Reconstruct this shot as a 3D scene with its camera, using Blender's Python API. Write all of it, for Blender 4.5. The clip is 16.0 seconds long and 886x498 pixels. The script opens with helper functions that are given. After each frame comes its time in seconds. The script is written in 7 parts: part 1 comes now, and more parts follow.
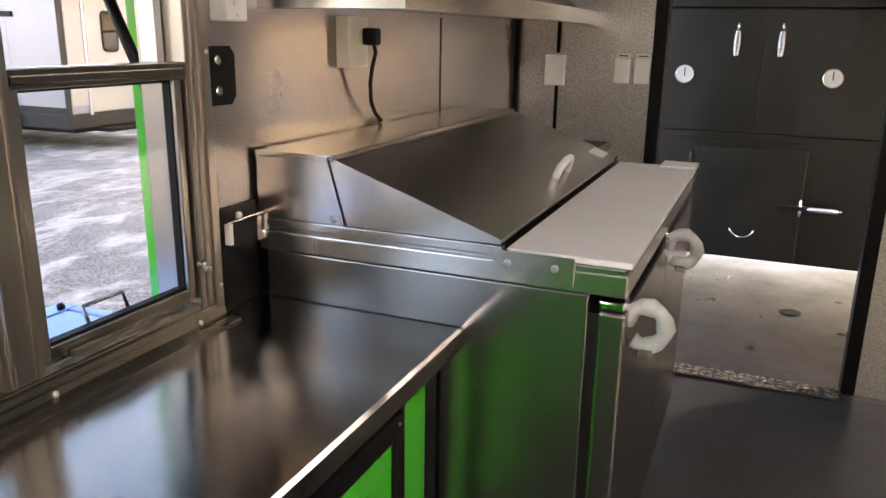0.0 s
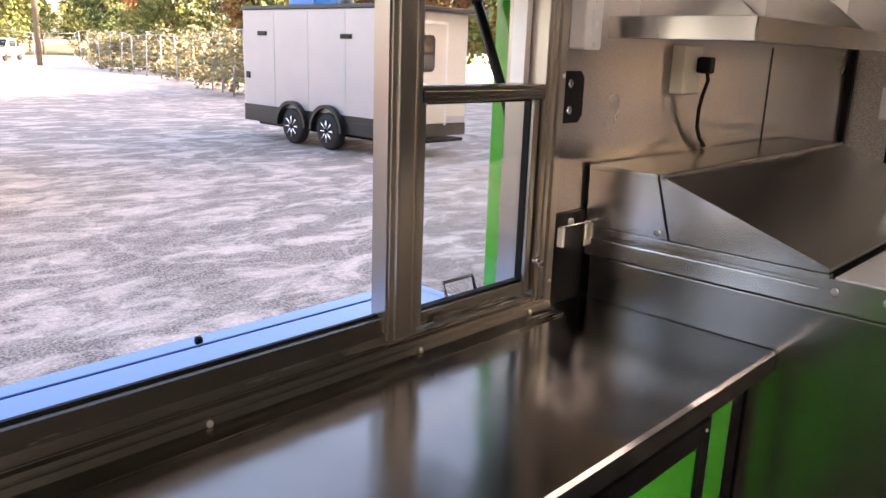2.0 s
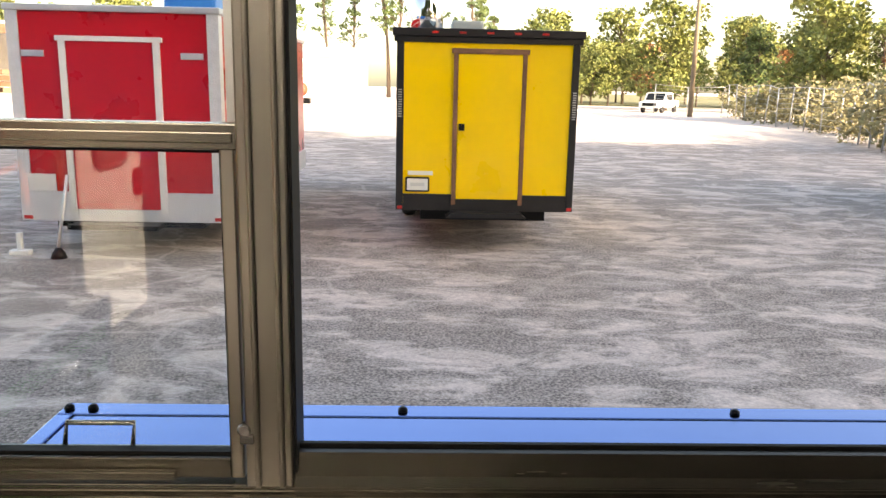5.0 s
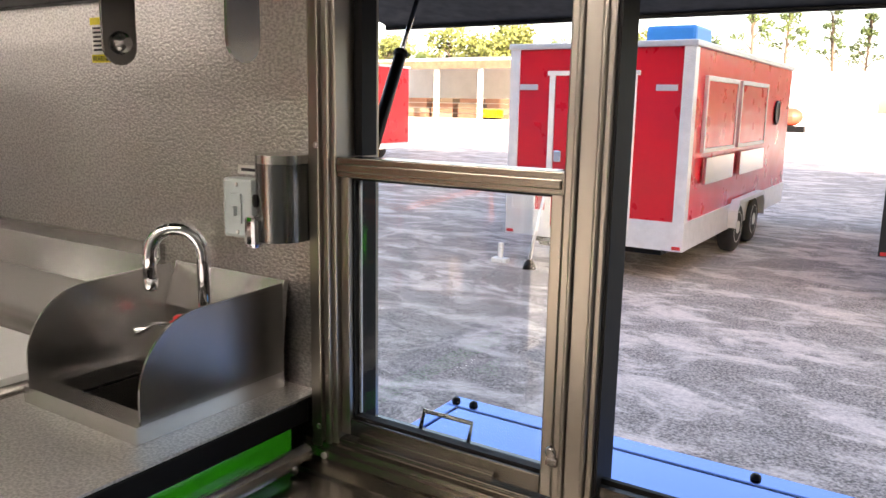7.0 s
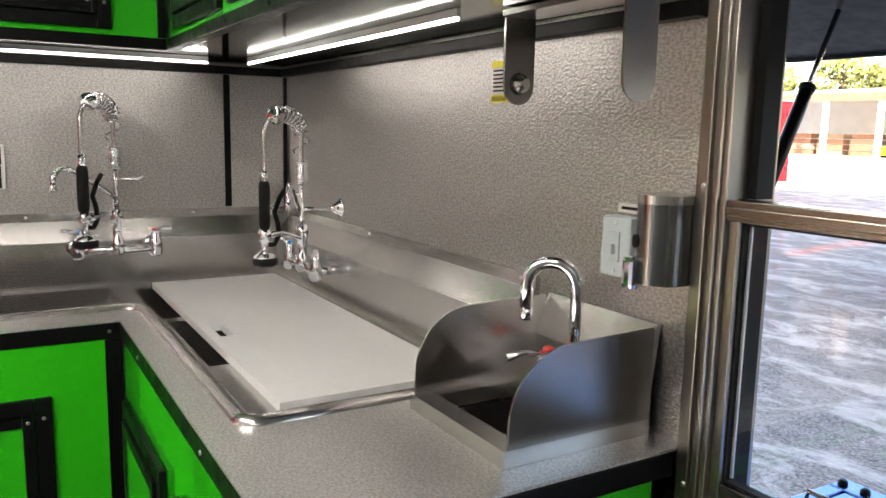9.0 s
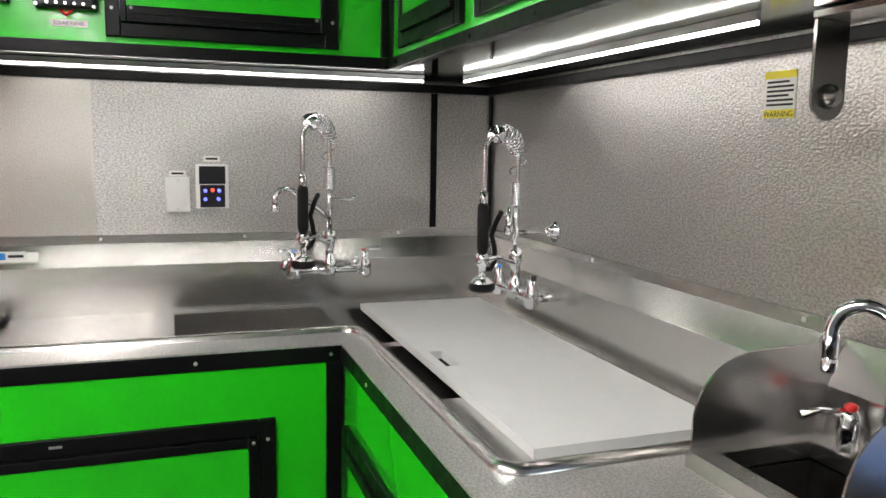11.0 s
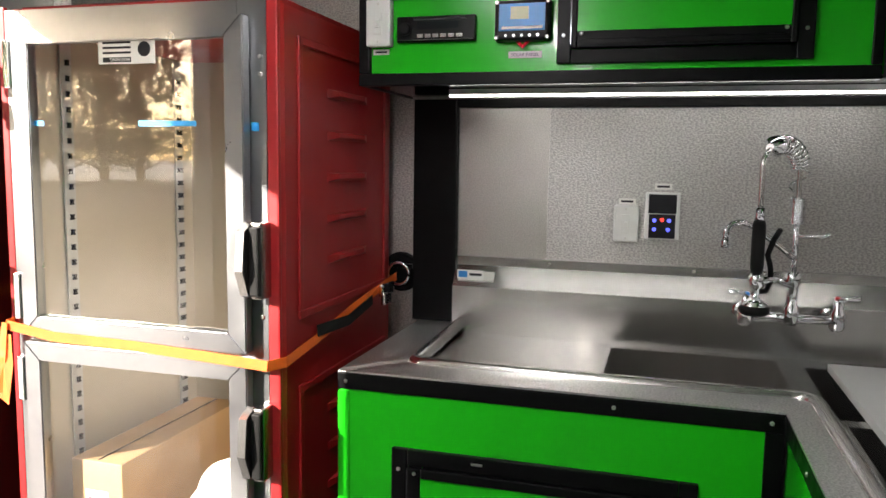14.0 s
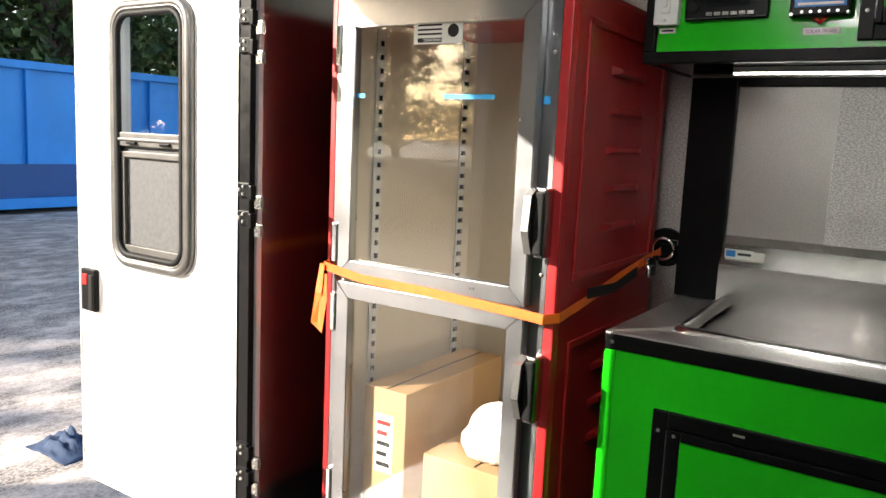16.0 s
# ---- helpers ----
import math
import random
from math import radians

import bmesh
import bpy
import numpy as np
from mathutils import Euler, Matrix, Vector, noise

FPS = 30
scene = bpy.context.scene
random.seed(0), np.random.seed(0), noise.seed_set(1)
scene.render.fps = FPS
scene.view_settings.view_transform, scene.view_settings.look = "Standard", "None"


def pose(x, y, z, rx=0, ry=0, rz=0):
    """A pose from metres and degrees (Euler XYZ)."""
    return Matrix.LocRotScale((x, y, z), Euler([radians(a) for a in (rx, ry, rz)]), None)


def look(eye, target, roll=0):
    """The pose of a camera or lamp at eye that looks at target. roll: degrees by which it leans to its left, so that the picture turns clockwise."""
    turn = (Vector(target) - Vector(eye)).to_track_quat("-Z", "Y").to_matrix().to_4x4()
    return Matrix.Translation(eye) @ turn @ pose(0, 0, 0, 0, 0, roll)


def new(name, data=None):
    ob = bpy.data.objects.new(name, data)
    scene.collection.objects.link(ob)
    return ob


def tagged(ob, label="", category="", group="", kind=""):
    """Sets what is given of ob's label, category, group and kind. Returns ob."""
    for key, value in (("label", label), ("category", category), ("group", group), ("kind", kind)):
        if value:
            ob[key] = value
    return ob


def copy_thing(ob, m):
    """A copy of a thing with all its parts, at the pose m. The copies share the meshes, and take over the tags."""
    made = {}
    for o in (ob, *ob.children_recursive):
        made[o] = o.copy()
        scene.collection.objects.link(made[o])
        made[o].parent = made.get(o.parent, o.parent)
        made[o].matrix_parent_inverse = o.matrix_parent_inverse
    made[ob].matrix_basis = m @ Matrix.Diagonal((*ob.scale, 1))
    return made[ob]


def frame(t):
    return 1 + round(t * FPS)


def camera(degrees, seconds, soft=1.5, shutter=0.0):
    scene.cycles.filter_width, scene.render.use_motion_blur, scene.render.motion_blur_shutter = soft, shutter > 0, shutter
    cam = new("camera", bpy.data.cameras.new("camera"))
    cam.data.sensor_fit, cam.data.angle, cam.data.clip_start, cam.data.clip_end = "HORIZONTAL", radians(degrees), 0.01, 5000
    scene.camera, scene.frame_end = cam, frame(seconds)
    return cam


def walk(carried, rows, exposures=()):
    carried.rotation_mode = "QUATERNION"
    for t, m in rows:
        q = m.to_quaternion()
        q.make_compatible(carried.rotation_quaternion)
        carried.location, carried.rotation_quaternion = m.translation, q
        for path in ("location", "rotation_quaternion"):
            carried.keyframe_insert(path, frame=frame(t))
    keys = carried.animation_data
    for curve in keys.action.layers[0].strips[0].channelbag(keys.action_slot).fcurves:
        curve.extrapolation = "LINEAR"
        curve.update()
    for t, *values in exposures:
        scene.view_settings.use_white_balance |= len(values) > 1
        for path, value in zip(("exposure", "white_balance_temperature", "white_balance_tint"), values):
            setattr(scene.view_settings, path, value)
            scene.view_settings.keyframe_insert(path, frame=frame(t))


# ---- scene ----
cam = camera(59.72, 16.0, soft=1.5)
PATH = [
    (0, (0.024, -0.046, 1.381), (1.802, 0.695, 0.843), 0.94),
    (0.5, (-0.035, -0.071, 1.378), (1.692, 0.784, 0.843), 1.75),
    (1, (-0.083, -0.077, 1.376), (1.555, 0.950, 0.862), 2.07),
    (1.5, (-0.139, -0.060, 1.383), (1.396, 1.118, 0.877), 2.26),
    (2, (-0.181, -0.043, 1.385), (1.227, 1.286, 0.887), 2.00),
    (2.5, (-0.192, -0.029, 1.387), (1.057, 1.455, 0.901), 1.61),
    (3, (-0.162, -0.008, 1.380), (0.905, 1.618, 0.913), 1.23),
    (3.5, (-0.107, 0.002, 1.373), (0.747, 1.755, 0.926), 1.05),
    (4, (-0.075, 0.006, 1.369), (0.527, 1.862, 0.931), 0.96),
    (6.3, (0.103, 0.046, 1.390), (-0.575, 1.887, 1.005), 0.75),
    (6.5, (0.129, 0.042, 1.394), (-0.665, 1.838, 1.014), 0.50),
    (7, (0.176, 0.029, 1.409), (-0.888, 1.681, 1.038), 0.98),
    (7.5, (0.199, 0.042, 1.417), (-1.108, 1.511, 1.054), 0.84),
    (8, (0.186, 0.033, 1.411), (-1.295, 1.335, 1.076), 1.16),
    (8.5, (0.155, 0.029, 1.409), (-1.451, 1.180, 1.094), 1.22),
    (9, (0.133, 0.026, 1.414), (-1.566, 1.037, 1.112), 1.23),
    (9.2, (0.122, 0.025, 1.412), (-1.612, 0.979, 1.120), 1.18),
    (11.3, (-0.114, -0.105, 1.415), (-2.011, 0.464, 1.141), 0.75),
    (11.5, (-0.140, -0.082, 1.426), (-2.060, 0.402, 1.145), 0.53),
    (12, (-0.203, -0.025, 1.426), (-2.171, 0.216, 1.162), 0.33),
    (12.5, (-0.261, 0.027, 1.423), (-2.246, 0.011, 1.180), 0.36),
    (13, (-0.285, 0.054, 1.429), (-2.257, -0.186, 1.197), 0.39),
    (13.5, (-0.276, 0.053, 1.429), (-2.220, -0.361, 1.207), 0.42),
    (14, (-0.252, 0.044, 1.425), (-2.161, -0.508, 1.201), 0.87),
    (14.5, (-0.207, 0.029, 1.425), (-2.072, -0.649, 1.181), 1.44),
    (15, (-0.164, 0.016, 1.415), (-1.978, -0.785, 1.157), 2.03),
    (15.5, (-0.105, 0.017, 1.401), (-1.855, -0.914, 1.133), 2.52),
    (16, (-0.072, 0.016, 1.392), (-1.721, -1.080, 1.109), 2.60),
]
EXPOSURES = [(0, 3.1, 7500, 22), (2, 2.66, 7700, 28), (3.5, 2.68, 8200, 9), (4.2, 2.55, 8300, 8), (6.3, 1.6, 8600, 30), (6.6, 1.85, 8400, 28), (7, 2.5, 7600, 20), (8.5, 2.85, 7100, 16),
             (11.5, 3.0, 6600, 12), (13, 2.75, 6600, 12), (14.5, 2.15, 6600, 12), (16, 1.9, 6700, 10)]
walk(cam, [(t, look(eye, target, roll)) for t, eye, target, roll in PATH], EXPOSURES)

# ---- light ----
SUN_AZ, SUN_EL = Vector((0.75, -0.66)).normalized(), radians(22)
world = bpy.data.worlds.new("world")
scene.world = world
world.use_nodes = True
wn = world.node_tree.nodes
sky = wn.new("ShaderNodeTexSky")
sky.sky_type, sky.sun_disc = "NISHITA", False
sky.sun_elevation, sky.sun_rotation = SUN_EL, math.atan2(SUN_AZ.x, SUN_AZ.y)
sky.air_density, sky.dust_density, sky.ozone_density = 1.0, 2.0, 1.0
wn["Background"].inputs["Strength"].default_value = 0.15
world.node_tree.links.new(sky.outputs[0], wn["Background"].inputs[0])
sun = new("sun", bpy.data.lights.new("sun", "SUN"))
sun.data.energy, sun.data.angle, sun.data.color = 4.5, radians(0.6), (1.0, 0.93, 0.82)
sun.matrix_world = look((SUN_AZ.x * 30, SUN_AZ.y * 30, 30 * math.tan(SUN_EL)), (0, 0, 0))


# ---- materials ----
def mat(name, color, rough=0.5, metal=0.0, vary=0.0, vscale=3.0, color2=None, bump=0.0, bscale=200.0, stretch=(1, 1, 1), coat=0.0,
        rvary=0.0, kind="noise", emit=None, estr=0.0, detail=4.0, bdist=0.002, spec=0.5, grain=0.0):
    """A node material: colour with two scales of variation, roughness variation and fine relief."""
    m = bpy.data.materials.new(name)
    m.use_nodes = True
    nt, bs = m.node_tree, m.node_tree.nodes["Principled BSDF"]
    nd, lk = nt.nodes.new, nt.links.new
    bs.inputs["Base Color"].default_value = (*color, 1)
    bs.inputs["Roughness"].default_value = rough
    bs.inputs["Metallic"].default_value = metal
    bs.inputs["Coat Weight"].default_value = coat
    bs.inputs["Coat Roughness"].default_value = 0.05
    bs.inputs["Specular IOR Level"].default_value = spec
    if emit:
        bs.inputs["Emission Color"].default_value = (*emit, 1)
        bs.inputs["Emission Strength"].default_value = estr
    co = nd("ShaderNodeTexCoord")
    mp = nd("ShaderNodeMapping")
    mp.inputs["Scale"].default_value = stretch
    lk(co.outputs["Object"], mp.inputs[0])
    if vary or color2:
        n1 = nd("ShaderNodeTexNoise")
        n1.inputs["Scale"].default_value, n1.inputs["Detail"].default_value = vscale, 6
        lk(mp.outputs[0], n1.inputs["Vector"])
        n2 = nd("ShaderNodeTexNoise")
        n2.inputs["Scale"].default_value, n2.inputs["Detail"].default_value = vscale * 9, 3
        lk(mp.outputs[0], n2.inputs["Vector"])
        mx = nd("ShaderNodeMath")
        mx.operation = "MULTIPLY_ADD"
        lk(n2.outputs["Fac"], mx.inputs[0])
        mx.inputs[1].default_value = 0.35
        lk(n1.outputs["Fac"], mx.inputs[2])
        rp = nd("ShaderNodeValToRGB")
        rp.color_ramp.elements[0].position, rp.color_ramp.elements[1].position = 0.45, 0.9
        c2 = color2 or tuple(c * (1 + vary) for c in color)
        c1 = color if color2 else tuple(c * (1 - vary) for c in color)
        rp.color_ramp.elements[0].color, rp.color_ramp.elements[1].color = (*c1, 1), (*c2, 1)
        lk(mx.outputs[0], rp.inputs[0])
        lk(rp.outputs[0], bs.inputs["Base Color"])
    if rvary:
        n3 = nd("ShaderNodeTexNoise")
        n3.inputs["Scale"].default_value, n3.inputs["Detail"].default_value = vscale * 2.3, 5
        lk(mp.outputs[0], n3.inputs["Vector"])
        mr = nd("ShaderNodeMapRange")
        mr.inputs["To Min"].default_value, mr.inputs["To Max"].default_value = max(0.02, rough - rvary), rough + rvary
        mr.inputs["From Min"].default_value, mr.inputs["From Max"].default_value = 0.3, 0.7
        lk(n3.outputs["Fac"], mr.inputs["Value"])
        lk(mr.outputs[0], bs.inputs["Roughness"])
    if bump:
        if kind == "voronoi":
            tx = nd("ShaderNodeTexVoronoi")
            tx.inputs["Scale"].default_value = bscale
            out = tx.outputs["Distance"]
        elif kind == "wave":
            tx = nd("ShaderNodeTexWave")
            tx.inputs["Scale"].default_value = bscale
            out = tx.outputs["Fac"]
        else:
            tx = nd("ShaderNodeTexNoise")
            tx.inputs["Scale"].default_value, tx.inputs["Detail"].default_value = bscale, detail
            out = tx.outputs["Fac"]
        lk(mp.outputs[0], tx.inputs["Vector"])
        bp = nd("ShaderNodeBump")
        bp.inputs["Strength"].default_value, bp.inputs["Distance"].default_value = bump, bdist
        lk(out, bp.inputs["Height"])
        lk(bp.outputs[0], bs.inputs["Normal"])
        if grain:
            # the pressed relief's light and dark are also put into the base colour
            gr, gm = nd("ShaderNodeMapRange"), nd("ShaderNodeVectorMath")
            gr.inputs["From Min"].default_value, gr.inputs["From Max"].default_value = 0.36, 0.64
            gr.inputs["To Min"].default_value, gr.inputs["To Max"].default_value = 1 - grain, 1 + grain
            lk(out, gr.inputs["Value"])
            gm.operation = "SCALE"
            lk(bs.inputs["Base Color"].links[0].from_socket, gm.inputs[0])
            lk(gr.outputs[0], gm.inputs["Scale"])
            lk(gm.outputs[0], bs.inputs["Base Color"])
    return m


def brushed(name, color, rough, stretch):
    return mat(name, color, rough, 1.0, 0.02, 2.0, stretch=stretch, rvary=0.007)


STEEL = brushed("brushed_steel", (0.60, 0.585, 0.565), 0.25, (2, 2, 110))
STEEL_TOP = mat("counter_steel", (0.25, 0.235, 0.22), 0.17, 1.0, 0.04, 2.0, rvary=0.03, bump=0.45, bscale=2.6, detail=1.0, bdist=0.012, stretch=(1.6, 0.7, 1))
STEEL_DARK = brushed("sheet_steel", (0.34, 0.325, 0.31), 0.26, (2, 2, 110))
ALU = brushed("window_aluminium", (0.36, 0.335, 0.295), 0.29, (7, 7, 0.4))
# same aluminium as ALU, darkened for the dark its level parts mirror
ALU_H = brushed("window_aluminium_shaded", (0.21, 0.195, 0.165), 0.27, (0.4, 7, 7))
ALU_PAINT = mat("door_frame_aluminium", (0.62, 0.63, 0.64), 0.38, 0.6, 0.06, 5, rvary=0.05)
# grain here paints the emboss's light and dark into the colour
STUCCO = mat("embossed_aluminium", (0.50, 0.485, 0.47), 0.34, 1.0, 0.05, 2.0, bump=0.6, bscale=190, detail=1.0, rvary=0.04, bdist=0.0032, stretch=(0.75, 0.75, 1.2), grain=0.22)
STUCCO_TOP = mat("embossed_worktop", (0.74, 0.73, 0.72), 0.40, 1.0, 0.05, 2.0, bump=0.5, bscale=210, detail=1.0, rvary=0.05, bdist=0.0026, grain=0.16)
GREEN = mat("green_paint", (0.007, 0.50, 0.009), 0.22, 0.0, 0.04, 1.5, coat=0.5, rvary=0.04)
BLACK = mat("black_trim", (0.004, 0.004, 0.0045), 0.38, 0.0, 0.25, 14, rvary=0.08, bump=0.05, bscale=90, spec=0.16)
BLACK_RUB = mat("black_rubber", (0.008, 0.008, 0.008), 0.6, 0.0, 0.2, 20, spec=0.2)
CHROME = mat("chrome", (0.82, 0.83, 0.85), 0.07, 1.0, 0.03, 20, rvary=0.03)
SCREW = mat("zinc_screw", (0.7, 0.69, 0.66), 0.3, 1.0, 0.05, 60)
BOARD = mat("white_board", (0.66, 0.67, 0.66), 0.42, 0.0, 0.04, 3, bump=0.06, bscale=240, rvary=0.06)
WHITE_PL = mat("white_plastic", (0.78, 0.78, 0.76), 0.35, 0.0, 0.03, 20)
CREAM_PL = mat("cream_plastic", (0.80, 0.76, 0.62), 0.4, 0.0, 0.03, 20)
GREY_PL = mat("grey_plastic", (0.40, 0.46, 0.46), 0.4, 0.0, 0.04, 20)
OVEN_RED = mat("red_moulded_plastic", (0.30, 0.010, 0.012), 0.42, 0.0, 0.10, 3, bump=0.12, bscale=260, rvary=0.06)
SMOKER = mat("black_steel_smoker", (0.008, 0.009, 0.008), 0.38, 0.0, 0.35, 2.5, bump=0.06, bscale=120, rvary=0.1)
FLOOR_IN = mat("black_coin_floor", (0.045, 0.045, 0.047), 0.34, 0.0, 0.3, 2.5, bump=0.35, bscale=75, kind="voronoi", rvary=0.05, bdist=0.002)
FLOOR_OUT = mat("worn_plate_floor", (0.10, 0.10, 0.105), 0.34, 0.6, 0.5, 2.0, bump=0.35, bscale=75, kind="voronoi", rvary=0.08, bdist=0.002)
# polished metal; the blue of the mirrored sky is put into its base colour
SHELF_OUT = mat("sky_tinted_shelf", (0.13, 0.22, 0.46), 0.16, 1.0, 0.04, 3, rvary=0.05)
LINER = mat("cabinet_liner", (0.60, 0.54, 0.45), 0.45, 0.35, 0.06, 3, rvary=0.06)
CARD = mat("cardboard", (0.42, 0.26, 0.13), 0.75, 0.0, 0.12, 6, bump=0.08, bscale=120)
WRAP = mat("bubble_wrap", (0.72, 0.70, 0.66), 0.3, 0.0, 0.12, 30, bump=0.6, bscale=90, kind="voronoi", bdist=0.006)
ORANGE = mat("orange_webbing", (0.80, 0.13, 0.01), 0.6, 0.0, 0.12, 20, bump=0.2, bscale=400)
TAPE = mat("blue_tape", (0.03, 0.35, 0.75), 0.5, 0.0, 0.08, 20)
PAPER = mat("paper_label", (0.74, 0.73, 0.69), 0.5, 0.0, 0.04, 30)
INK = mat("dark_ink", (0.015, 0.015, 0.018), 0.45, 0.0, 0.1, 40, spec=0.2)
YELLOW_INK = mat("yellow_ink", (0.75, 0.65, 0.03), 0.5, 0.0, 0.05, 40)
BLUE_PL = mat("blue_plastic", (0.02, 0.22, 0.62), 0.35, 0.0, 0.05, 30)
RED_PL = mat("red_plastic", (0.55, 0.02, 0.02), 0.3, 0.0, 0.05, 30)
LED = mat("led_diffuser", (0.9, 0.9, 0.9), 0.4, emit=(1.0, 0.98, 0.95), estr=3.8)
LED_CEIL = mat("ceiling_led", (0.9, 0.9, 0.9), 0.4, emit=(1.0, 0.99, 0.97), estr=10.5)
LED_DIM = mat("ceiling_led_dimmed", (0.9, 0.9, 0.9), 0.4, emit=(1.0, 0.99, 0.97), estr=2.0)
LED_BLUE = mat("led_blue", (0.02, 0.02, 0.6), 0.4, emit=(0.08, 0.10, 1.0), estr=0.5)
LED_RED = mat("led_red", (0.6, 0.02, 0.02), 0.4, emit=(1.0, 0.05, 0.03), estr=0.4)
LED_GREEN = mat("led_green", (0.02, 0.6, 0.1), 0.4, emit=(0.03, 1.0, 0.30), estr=0.6)
WHITE_PAINT = mat("white_door_paint", (0.72, 0.72, 0.70), 0.42, 0.0, 0.05, 2.0, stretch=(1, 3, 0.4), bump=0.05, bscale=60, rvary=0.05)
DIAL = mat("dial_face", (0.75, 0.77, 0.74), 0.25, 0.0, 0.03, 30, coat=0.6)
CLEAR_PL = mat("milky_wrap", (0.44, 0.46, 0.45), 0.25, 0.0, 0.12, 60, bump=0.6, bscale=130, bdist=0.004)
# outdoors
Y_SKIN = mat("yellow_trailer_skin", (0.95, 0.62, 0.002), 0.32, 0.0, 0.05, 1.2, coat=0.3, rvary=0.06)
B_SKIN = mat("black_trailer_trim", (0.015, 0.015, 0.016), 0.4, 0.2, 0.2, 8, bump=0.4, bscale=70, kind="voronoi")
R_SKIN = mat("red_trailer_skin", (0.50, 0.006, 0.016), 0.3, 0.0, 0.07, 1.2, coat=0.15, rvary=0.05)
G_SKIN = mat("silver_grey_trailer_skin", (0.42, 0.40, 0.41), 0.35, 0.2, 0.04, 1.5, rvary=0.05)
TAN_SKIN = mat("tan_trailer_rear", (0.62, 0.56, 0.46), 0.4, 0.0, 0.04, 1.5)
PLATE = mat("diamond_plate_aluminium", (0.72, 0.72, 0.73), 0.36, 0.45, 0.08, 8, bump=0.8, bscale=55, kind="voronoi", bdist=0.004)
TYRE = mat("tyre_rubber", (0.014, 0.014, 0.015), 0.75, 0.0, 0.2, 15)
DGLASS = mat("dark_glass", (0.012, 0.014, 0.016), 0.08, 0.0, 0.1, 3, spec=0.3)
WOOD_POLE = mat("weathered_pole", (0.20, 0.15, 0.10), 0.8, 0.0, 0.2, 3, stretch=(6, 6, 0.6), bump=0.3, bscale=20)
BARK = mat("pine_bark", (0.12, 0.085, 0.06), 0.9, 0.0, 0.3, 4, stretch=(4, 4, 0.7), bump=0.5, bscale=12, bdist=0.02)
CORRUG = mat("corrugated_sheet", (0.55, 0.54, 0.52), 0.5, 0.3, 0.08, 0.5, bump=0.5, bscale=6, kind="wave", bdist=0.02)
RUST = mat("rusty_steel", (0.20, 0.10, 0.06), 0.75, 0.2, 0.3, 2, bump=0.2, bscale=30)
OVEN_ALU = mat("door_rail_aluminium", (0.37, 0.376, 0.39), 0.32, 1.0, 0.05, 5, rvary=0.05, bump=0.03, bscale=150)
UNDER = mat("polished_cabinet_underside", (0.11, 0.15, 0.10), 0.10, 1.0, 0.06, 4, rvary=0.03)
BLUE_SKIN = mat("blue_dumpster_paint", (0.006, 0.22, 0.62), 0.45, 0.0, 0.12, 1.0, rvary=0.06)
GALV = mat("galvanised_wire", (0.45, 0.46, 0.46), 0.45, 0.8, 0.1, 10)


def leaf_mat(name, c1, c2):
    m = mat(name, c1, 0.7, 0.0, color2=c2, vscale=0.8)
    nt = m.node_tree
    gi = nt.nodes.new("ShaderNodeNewGeometry")
    hs = nt.nodes.new("ShaderNodeHueSaturation")
    mr = nt.nodes.new("ShaderNodeMapRange")
    mr.inputs["To Min"].default_value, mr.inputs["To Max"].default_value = 0.55, 1.45
    nt.links.new(gi.outputs["Random Per Island"], mr.inputs["Value"])
    nt.links.new(mr.outputs[0], hs.inputs["Value"])
    bs = nt.nodes["Principled BSDF"]
    src = bs.inputs["Base Color"].links[0].from_socket
    nt.links.new(src, hs.inputs["Color"])
    nt.links.new(hs.outputs[0], bs.inputs["Base Color"])
    return m


LEAF_PINE = leaf_mat("pine_needles", (0.045, 0.085, 0.022), (0.10, 0.13, 0.035))
LEAF_YEL = leaf_mat("yellowing_leaves", (0.10, 0.14, 0.035), (0.20, 0.20, 0.05))
LEAF_RED = leaf_mat("autumn_leaves", (0.20, 0.09, 0.03), (0.28, 0.13, 0.05))
LEAF_BRUSH = leaf_mat("dry_brush", (0.15, 0.14, 0.06), (0.30, 0.25, 0.12))


def glass_mat():
    m = bpy.data.materials.new("window_glass")
    m.use_nodes = True
    nt = m.node_tree
    bs = nt.nodes["Principled BSDF"]
    tr, gl, mx, lw = (nt.nodes.new("ShaderNode" + k) for k in ("BsdfTransparent", "BsdfGlossy", "MixShader", "LayerWeight"))
    pw, ma = nt.nodes.new("ShaderNodeMath"), nt.nodes.new("ShaderNodeMath")
    pw.operation, ma.operation = "POWER", "MULTIPLY_ADD"
    pw.inputs[1].default_value, ma.inputs[1].default_value, ma.inputs[2].default_value = 4.0, 0.75, 0.045
    tr.inputs[0].default_value = (0.93, 0.95, 0.95, 1)
    gl.inputs["Roughness"].default_value = 0.01
    lw.inputs[0].default_value = 0.5
    nt.links.new(lw.outputs["Facing"], pw.inputs[0])
    nt.links.new(pw.outputs[0], ma.inputs[0])
    nt.links.new(ma.outputs[0], mx.inputs[0])
    nt.links.new(tr.outputs[0], mx.inputs[1])
    nt.links.new(gl.outputs[0], mx.inputs[2])
    nt.links.new(mx.outputs[0], nt.nodes["Material Output"].inputs[0])
    nt.nodes.remove(bs)
    return m


SURROUND = mat("grey_window_surround", (0.13, 0.125, 0.12), 0.4, 0.7, 0.15, 12, rvary=0.06)
GLASS = glass_mat()


